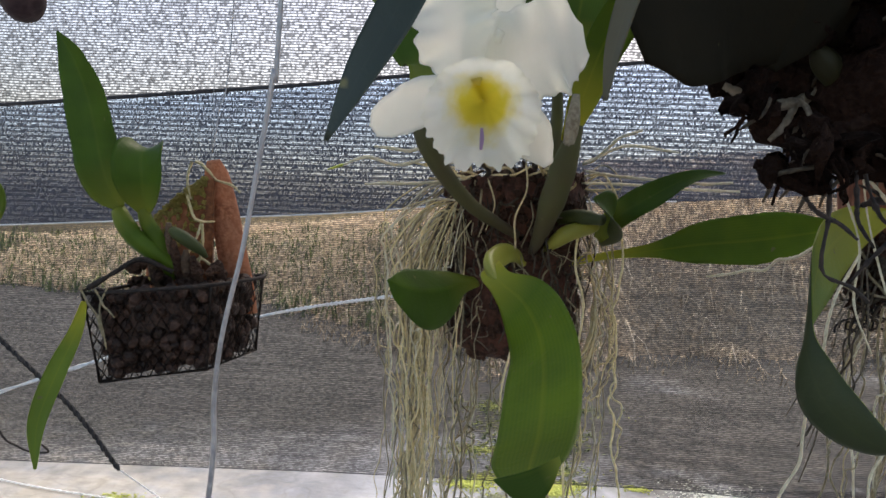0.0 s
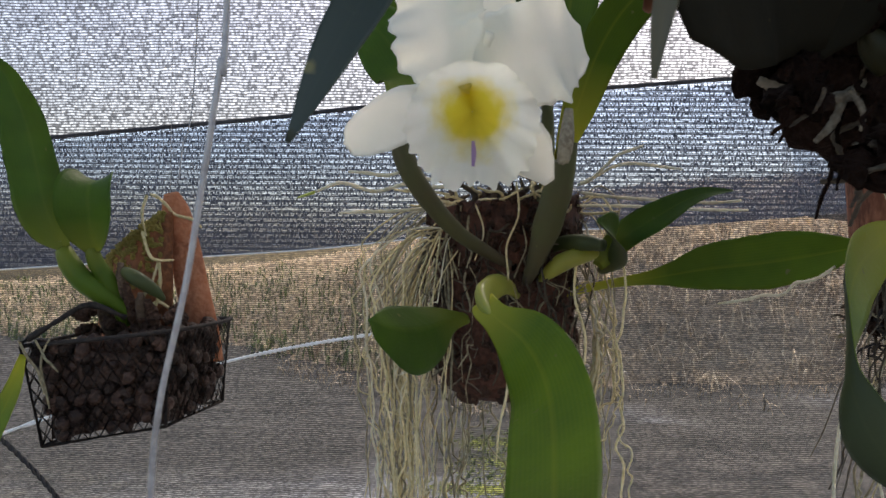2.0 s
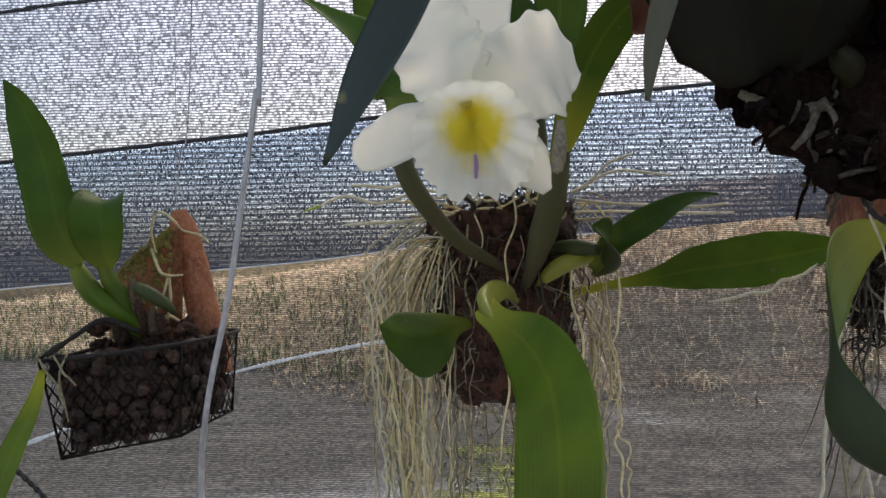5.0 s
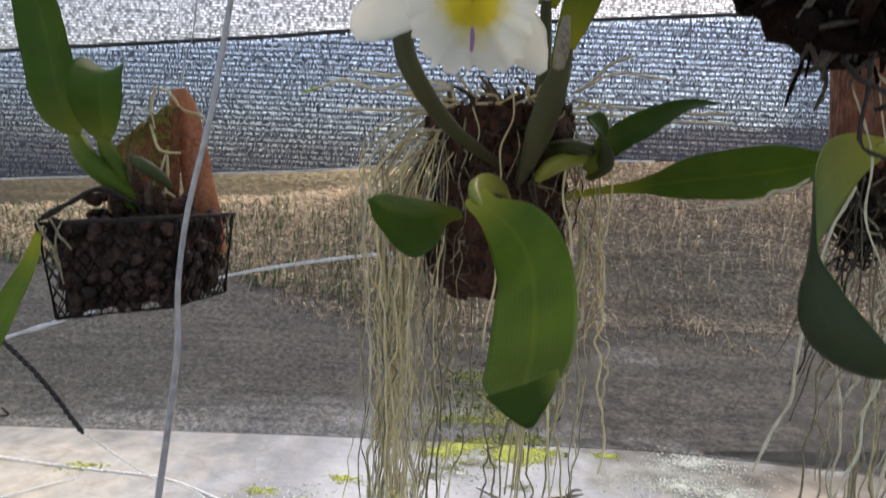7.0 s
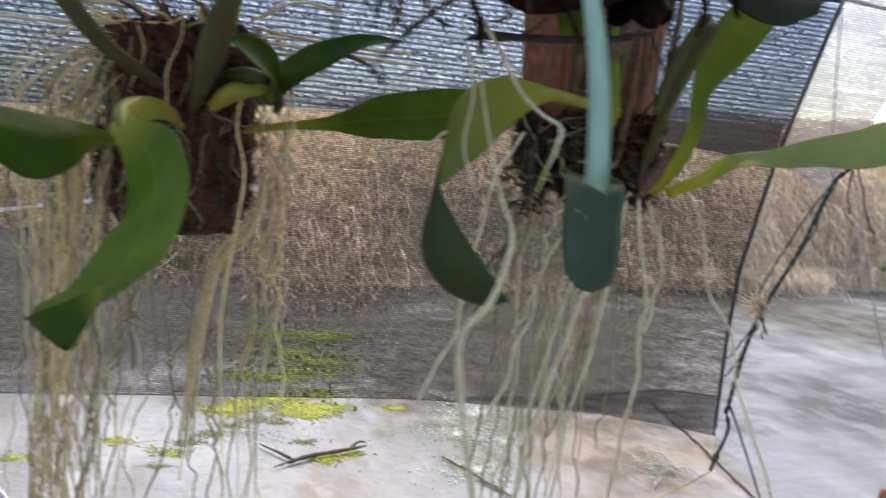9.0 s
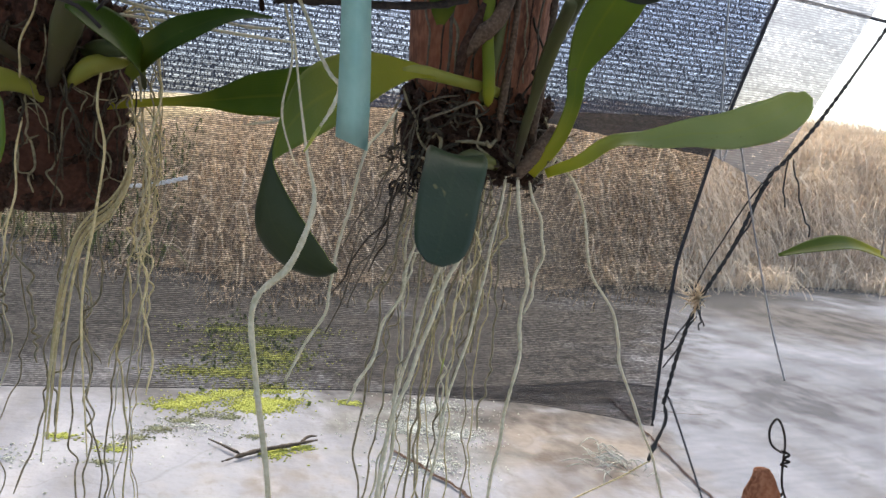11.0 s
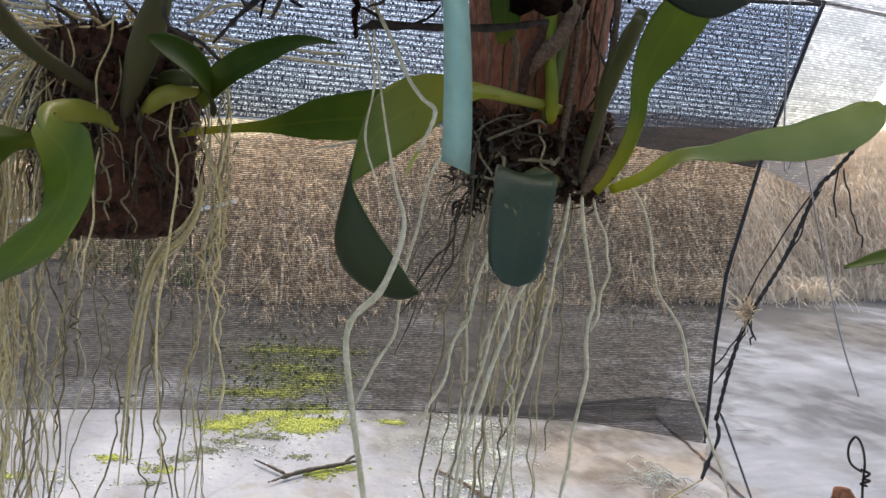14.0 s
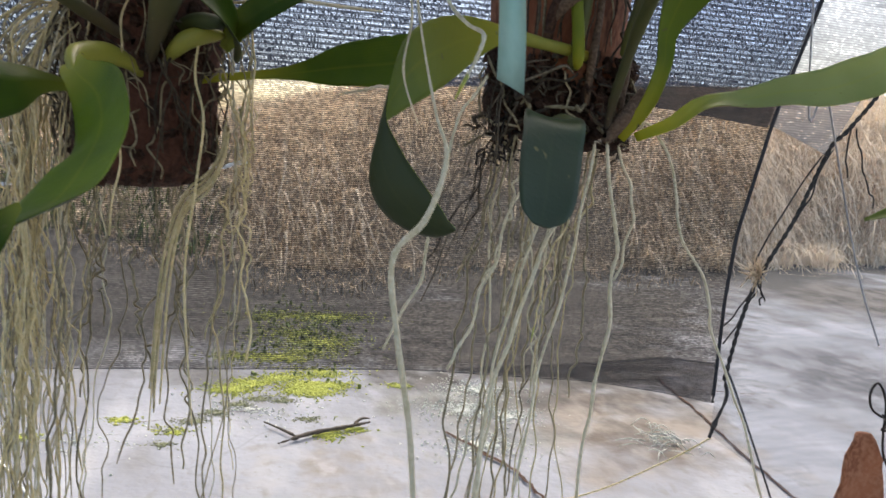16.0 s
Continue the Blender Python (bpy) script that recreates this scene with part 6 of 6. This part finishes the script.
for k in range(31):
    a = np.array((QC[0] + rng.uniform(-0.055, 0.05), QC[1] + rng.uniform(-0.06, 0.0), 1.182))
    b = np.array((a[0] - rng.uniform(-0.01, 0.05), a[1] + rng.normal(-0.01, 0.02), rng.choice([rng.uniform(0.76, 0.86), rng.uniform(0.95, 1.1)], p=[0.72, 0.28])))
    root(c_plant, wander(a, b, 25, 0.0028, 640 + k), rng.uniform(0.0005, 0.0011), (ROOT, ROOT_DARK, ROOT_DARK, ROOT_WHITE)[k % 4], 640 + k, k % 8 == 0)
for k in range(7):
    a = np.array((0.360 + rng.uniform(-0.01, 0.015), 0.73, 1.225 + rng.uniform(-0.02, 0.02)))
    b = np.array((0.335 - rng.uniform(0.0, 0.05), 0.70 + rng.normal(0, 0.015), rng.uniform(1.0, 1.13)))
    root(c_plant, wander(a, b, 9, 0.005, 720 + k), rng.uniform(0.0005, 0.0008), (ROOT_MID, ROOT_DIM)[k % 2], 720 + k)
leaf(c_plant, [(0.432, 0.66, 1.365), (0.458, 0.625, 1.335), (0.484, 0.605, 1.321), (0.506, 0.595, 1.322)], [0.006, 0.014, 0.016, 0.006], [(0, -0.5, -0.9)], LEAF_BLUE, "dark grey-green leaf seen from below", seed=28)
hanger(c_plant, 0.42, 0.80, 1.372)

# ---- dark basket hung in front ----
d_plant = thing("hanging_orchid", (0.25, 0.50, 1.26), "dark charcoal basket with wilted leaves and dangling roots", "orchid", "hanging orchids")
rng = np.random.default_rng(55)
bm = chunk((0.274, 0.487, 1.352), (0.078, 0.046, 0.076), 0.0, None, 0.2, 4)
chunk((0.226, 0.480, 1.302), (0.036, 0.030, 0.028), 3.0, bm, 0.3, 3)
part("root_ball", bm, LUMP, d_plant, "blackened mass of fern fibre and charcoal")
for k in range(120):
    g, h = rng.uniform(2.2, 6.9), rng.random()
    r = (0.068 + 0.016 * math.sin(3.14 * h)) * rng.uniform(0.94, 1.06)
    s = rng.uniform(0.006, 0.013)
    p = (0.262 + r * 1.05 * math.cos(g), 0.487 + 0.6 * r * math.sin(g), 1.278 + 0.13 * h)
    if p[2] < 1.300 and p[0] < 0.222:
        continue
    part("charcoal", chunk(p, (s, s * 0.8, s * rng.uniform(0.7, 1.2)), k * 3.1, None, 0.45, 2), LUMP if k % 3 else CHARCOAL, d_plant)
for k in range(26):
    g = rng.uniform(3.5, 6.0)
    a = np.array((0.280 + 0.078 * math.cos(g), 0.487 + 0.050 * math.sin(g), 1.305 + rng.uniform(0, 0.06)))
    b = a + np.array((rng.normal(0, 0.015), -0.004, -rng.uniform(0.01, 0.035)))
    root(d_plant, wander(a, b, 6, 0.004, 800 + k), rng.uniform(0.0008, 0.0016), LUMP, 800 + k)
for k in range(46):
    g, h = rng.uniform(3.5, 6.1), rng.uniform(0.0, 0.8)
    a = np.array((0.278 + 0.080 * math.cos(g), 0.487 + 0.050 * math.sin(g), 1.285 + 0.10 * h))
    g += rng.normal(0, 0.35)
    b = np.array((0.278 + 0.080 * math.cos(g), 0.483 + 0.050 * math.sin(g), 1.285 + 0.10 * h - rng.uniform(0.01, 0.05)))
    root(d_plant, wander(a, b, 6, 0.004, 860 + k), rng.uniform(0.0007, 0.0016), (LUMP, ROOT_DIM, LUMP)[k % 3], 860 + k)
for k, q in enumerate(((0.17, 0.43, 1.292), (0.176, 0.385, 1.274), (0.168, 0.365, 1.266), (0.187, 0.39, 1.268), (0.206, 0.41, 1.27), (0.221, 0.42, 1.271))):
    for j in range(9):
        d = rng.normal(0, 0.004, 3)
        s = rng.uniform(0.0025, 0.006)
        if j > 4:
            a = np.array(q) + d
            root(d_plant, wander(a, a + np.array((rng.normal(-0.003, 0.006), -0.003, -rng.uniform(0.006, 0.018))), 5, 0.002, 900 + 9 * k + j), 0.0008, (LUMP, LUMP, ROOT_DIM)[j % 3], j)
            continue
        part("fibre_clump", chunk(np.array(q) + d, (s, s * 0.7, s * 2.0), k * 5.3 + j, None, 0.7, 2), (LUMP, CHARCOAL)[j % 2], d_plant)
part("fibre_clump", tube([(0.158, 0.37, 1.265), (0.153, 0.362, 1.26), (0.152, 0.358, 1.256)], [0.004, 0.003, 0.001], 8, 6, None, 0.15, 1), LUMP, d_plant)
for k, pts in enumerate((
    [(0.210, 0.462, 1.305), (0.196, 0.458, 1.298), (0.184, 0.460, 1.298), (0.174, 0.462, 1.302), (0.167, 0.464, 1.306)],
    [(0.197, 0.458, 1.298), (0.192, 0.456, 1.288), (0.186, 0.457, 1.281)],
)):
    root(d_plant, pts, 0.0028 if k == 0 else 0.0017, ROOT_MID, 830 + k, name="thick_root")
for k, pts in enumerate((
    [(0.196, 0.452, 1.300), (0.200, 0.450, 1.292), (0.199, 0.449, 1.284)],
    [(0.197, 0.450, 1.280), (0.200, 0.449, 1.272), (0.197, 0.449, 1.265)],
)):
    root(d_plant, pts, 0.0012, ROOT_MID, 835 + k, name="white_root")
leaf(d_plant, [(0.235, 0.46, 1.362), (0.200, 0.44, 1.358), (0.168, 0.418, 1.350), (0.140, 0.396, 1.340), (0.117, 0.378, 1.327), (0.103, 0.367, 1.318)], [0.040, 0.042, 0.0435, 0.044, 0.039, 0.024], [(-0.3, -1, -0.25)], LEAF_DARK, "large wilting leaf seen from beneath, its shade put into the colour", cup=-0.12, nu=40, nv=16, seed=21)
leaf(d_plant, [(0.215, 0.45, 1.385), (0.190, 0.44, 1.350), (0.178, 0.438, 1.326), (0.172, 0.438, 1.312)], [0.018, 0.026, 0.020, 0.010], [(-0.1, -1, -0.2)], LEAF_DARK, "large wilting leaf seen from beneath, its shade put into the colour", cup=-0.2, seed=22)
leaf(d_plant, [(0.112, 0.325, 1.345), (0.103, 0.331, 1.315), (0.098, 0.336, 1.295), (0.096, 0.339, 1.279)], [0.0055, 0.0042, 0.003, 0.0006], [(-0.6, -0.8, 0.1)], LEAF_GREY, "narrow grey-green pointed leaf", seed=23)
leaf(d_plant, [(0.15, 0.46, 1.352), (0.138, 0.455, 1.345), (0.128, 0.45, 1.340), (0.120, 0.448, 1.328)], [0.006, 0.011, 0.011, 0.002], [(0.2, -0.9, 0.3)], LEAF_DRY, "withered reddish-brown leaf", wave=0.2, seed=24)
part("new_shoot", tube([(0.215, 0.455, 1.305), (0.206, 0.452, 1.315), (0.200, 0.450, 1.322)], [0.005, 0.0062, 0.0025], 10, 9), BULB_DIM, d_plant, "yellow-green young shoot")
part("wire_arm", tube([(0.242, 0.49, 1.254), (0.251, 0.49, 1.257), (0.266, 0.49, 1.258), (0.292, 0.49, 1.26), (0.314, 0.49, 1.263), (0.334, 0.49, 1.268)], [0.0012, 0.0022, 0.0018, 0.002, 0.0018, 0.0015], 30, 7, None, 0.12, 2), WIRE, d_plant, "black knotted wire under the basket")
for k, pts in enumerate((
    [(0.177, 0.372, 1.26), (0.177, 0.372, 1.247), (0.177, 0.372, 1.245), (0.176, 0.372, 1.229), (0.186, 0.372, 1.224), (0.192, 0.372, 1.219)],
    [(0.168, 0.372, 1.255), (0.173, 0.372, 1.249), (0.181, 0.372, 1.245), (0.187, 0.372, 1.24)],
    [(0.191, 0.385, 1.264), (0.192, 0.385, 1.254), (0.193, 0.385, 1.246), (0.199, 0.385, 1.237)],
    [(0.2, 0.4, 1.268), (0.204, 0.4, 1.256), (0.209, 0.4, 1.247), (0.216, 0.4, 1.243)],
    [(0.216, 0.38, 1.252), (0.209, 0.38, 1.246), (0.198, 0.38, 1.236), (0.189, 0.38, 1.225)],
    [(0.24, 0.49, 1.265), (0.25, 0.49, 1.261), (0.255, 0.49, 1.257), (0.262, 0.49, 1.256), (0.275, 0.49, 1.263), (0.28, 0.49, 1.269)],
)):
    part("wire_end", tube(pts, [0.0008] * (len(pts) - 1) + [0.0005], 20, 6, None, 0.22, k), WIRE, d_plant, "bent black mesh wire")
for k, pts in enumerate((
    [(0.247, 0.50, 1.272), (0.257, 0.478, 1.248), (0.263, 0.463, 1.231), (0.2665, 0.442, 1.2205), (0.269, 0.424, 1.2145), (0.2665, 0.420, 1.206), (0.262, 0.415, 1.198)],
    [(0.247, 0.50, 1.275), (0.252, 0.50, 1.247), (0.257, 0.49, 1.215), (0.262, 0.475, 1.185), (0.2655, 0.46, 1.165), (0.256, 0.452, 1.138), (0.244, 0.445, 1.119), (0.246, 0.442, 1.090), (0.252, 0.438, 1.055), (0.259, 0.432, 1.02), (0.263, 0.43, 0.96), (0.262, 0.43, 0.90)],
    [(0.245, 0.52, 1.27), (0.253, 0.51, 1.235), (0.250, 0.505, 1.205), (0.258, 0.50, 1.18)],
)):
    if k == 1:
        pts = [np.array(q) + (rng.normal(0, 0.0016, 3) if 4 < i < 11 else 0) for i, q in enumerate(pts)]
        part("root", tube(pts, [0.0005, 0.0005, 0.0006, 0.0007, 0.0011, 0.0015, 0.0014, 0.0013, 0.0013, 0.0013, 0.0012, 0.001], 70, 8, None, 0.08, 3), ROOT_WHITE, d_plant, "thick whitish hanging root")
    else:
        root(d_plant, pts, (0.0009, 0, 0.0006)[k], ROOT_WHITE, 840 + k, k == 0)
hanger(d_plant, 0.26, 0.54, 1.39)

# ---- small things ----
tag = thing("plant_label", (0.272, 0.392, 1.19), "pale turquoise plastic plant label hanging from the dark basket", "plant label")
bm = bmesh.new()
cols = []
for k, z in enumerate(np.linspace(0, 1, 14)):
    left = np.array((0.2650 - 0.002 * z, 0.384 + 0.06 * z * z, 1.1945 + 0.115 * z))
    right = np.array((0.2775 - 0.004 * z, 0.392 + 0.06 * z * z, (1.1905 if k == 0 else 1.1945) + 0.115 * z))
    cols.append([bm.verts.new(left), bm.verts.new((left + right) / 2 + np.array((0, -0.0006, 0))), bm.verts.new(right)])
for p, q in zip(cols, cols[1:]):
    for k in (0, 1):
        bm.faces.new([p[k], p[k + 1], q[k + 1], q[k]])
bmesh.ops.solidify(bm, geom=bm.faces[:], thickness=0.0006)
part("strip", bm, TAG, tag)
part("tie", tube([(0.2665, 0.446, 1.300), (0.268, 0.441, 1.306), (0.270, 0.450, 1.318), (0.272, 0.462, 1.330)], 0.0006, 14, 5), GALVANISED, tag, "thin tie wire")

wire = thing("hanging_wire", (-0.04, 0.372, 1.08), "long galvanised hanging wire with a bent hook end", "wire")
part("shaft", tube([(0.004, 0.37, 2.66), (-0.002, 0.371, 1.6), (-0.012, 0.372, 1.315), (-0.014, 0.372, 1.290), (-0.019, 0.372, 1.256), (-0.0235, 0.372, 1.228), (-0.0300, 0.372, 1.198), (-0.0325, 0.372, 1.175), (-0.0325, 0.372, 1.152), (-0.0362, 0.372, 1.118), (-0.0415, 0.372, 1.075)], [0.0009] * 8 + [0.0010, 0.0011, 0.0012], 80, 8), GALVANISED, wire)
part("knot", chunk((-0.0415, 0.372, 1.0725), (0.0022, 0.002, 0.0018), 1.0, None, 0.2, 2), WIRE, wire, "dark twisted knot")
part("hook", tube([(-0.0415, 0.372, 1.075), (-0.043, 0.372, 1.070), (-0.040, 0.373, 1.069), (-0.036, 0.376, 1.078), (-0.033, 0.380, 1.090)], 0.0010, 16, 8), GALVANISED, wire)
wire2 = thing("hanging_wire", (-0.38, 1.3, 1.35), "thin pale hanging string near the shade cloth", "wire")
part("shaft", tube([(-0.33, 1.3, 2.62), (-0.358, 1.3, 1.564), (-0.379, 1.3, 1.385), (-0.386, 1.3, 1.33)], 0.0011, 24, 6), GALVANISED, wire2)
wire3 = thing("hanging_wire", (0.70, 0.69, 0.95), "thin grey wire with a twisted loop at its end", "wire")
part("shaft", tube([(0.60, 0.80, 2.6), (0.646, 0.75, 1.335), (0.676, 0.75, 1.238), (0.729, 0.745, 1.083), (0.725, 0.70, 1.02)], 0.0009, 40, 6), GALVANISED, wire3)
part("loop", tube([(0.679, 0.633, 0.977), (0.666, 0.633, 0.985), (0.662, 0.633, 0.998), (0.667, 0.633, 1.007), (0.674, 0.633, 1.000), (0.679, 0.633, 0.985), (0.680, 0.633, 0.965), (0.684, 0.633, 0.945), (0.70, 0.633, 0.92)], 0.0010, 44, 7), WIRE, wire3, "dark wire loop")
part("twist", tube([(0.6765, 0.633, 0.980), (0.683, 0.631, 0.977), (0.677, 0.630, 0.974), (0.684, 0.631, 0.971), (0.678, 0.633, 0.968), (0.684, 0.633, 0.966)], 0.0011, 30, 6), WIRE, wire3)
e_plant = thing("hanging_orchid", (0.66, 0.64, 0.80), "small plant on a reddish clay shard hung low", "orchid", "hanging orchids")
leafy("clay_shard", blade([(0.655, 0.625, 0.80), (0.654, 0.622, 0.88), (0.652, 0.621, 0.94), (0.650, 0.620, 0.969)], [0.026, 0.024, 0.019, 0.007], [(0, -1, 0.1)], 0.2, 0.006, 16, 8, 0.08, 3, 6), CLAY, e_plant, "broken reddish clay shard")
part("hanger_wire", tube([(0.66, 0.63, 0.93), (0.676, 0.634, 0.935), (0.685, 0.633, 0.943)], 0.0013, 10, 6), WIRE, e_plant)
f_plant = thing("hanging_orchid", (0.86, 0.80, 1.12), "orchid mostly out of view with a narrow green leaf", "orchid", "hanging orchids")
leaf(f_plant, [(0.90, 0.79, 1.135), (0.86, 0.795, 1.144), (0.825, 0.80, 1.139), (0.788, 0.813, 1.125)], [0.008, 0.012, 0.0115, 0.002], [(0, -0.5, 0.9)], LEAF_PALE, "narrow bright green leaf", cup=0.2, seed=25)
hanger(f_plant, 0.897, 0.79, 1.135)
g_plant = thing("hanging_orchid", (0.03, 0.36, 1.35), "orchid hung close by with a narrow dark blue-green leaf", "orchid", "hanging orchids")
leaf(g_plant, [(0.048, 0.375, 1.37), (0.040, 0.365, 1.335), (0.031, 0.357, 1.310), (0.021, 0.350, 1.288), (0.0115, 0.344, 1.265)], [0.004, 0.0068, 0.0070, 0.0052, 0.0007], [(0.1, -1, -0.05)], LEAF_BLUE, "narrow dark blue-green pointed leaf", cup=0.1, seed=26)
hanger(g_plant, 0.048, 0.375, 1.37)
ball = thing("hanging_pod", (-0.122, 0.40, 1.318), "dark round seed pod hanging in front", "seed pod")
part("pod", chunk((-0.1235, 0.40, 1.3215), (0.0095, 0.0095, 0.0085), 2.0, None, 0.04, 3), POD, ball)
hanger(ball, -0.1235, 0.40, 1.328)
twisted("slab_cord", [(-1.822, 2.729, 0.206), (-1.516, 2.638, 0.206), (-1.184, 2.575, 0.206), (-0.893, 2.533, 0.206), (-0.704, 2.426, 0.206), (-0.576, 2.329, 0.206), (-0.464, 2.172, 0.206), (-0.389, 2.044, 0.206)], 0.0032, ROPE_WHITE, "white cord lying loose on the concrete slab")
twisted("slab_cord", [(-1.395, 2.196, 0.206), (-1.311, 2.304, 0.206), (-1.239, 2.396, 0.206), (-1.16, 2.491, 0.206)], 0.0026, ROPE_WHITE, "white cord lying loose on the concrete slab")
loop = thing("wire_loop", (-0.83, 1.5, 0.75), "bent dark wire end hanging by the cloth", "wire")
part("shaft", tube([(-1.0, 1.5, 1.25), (-0.93, 1.5, 0.90), (-0.875, 1.5, 0.778), (-0.84, 1.5, 0.752), (-0.81, 1.5, 0.742), (-0.777, 1.5, 0.744), (-0.79, 1.5, 0.758)], 0.0022, 40, 6), WIRE, loop)
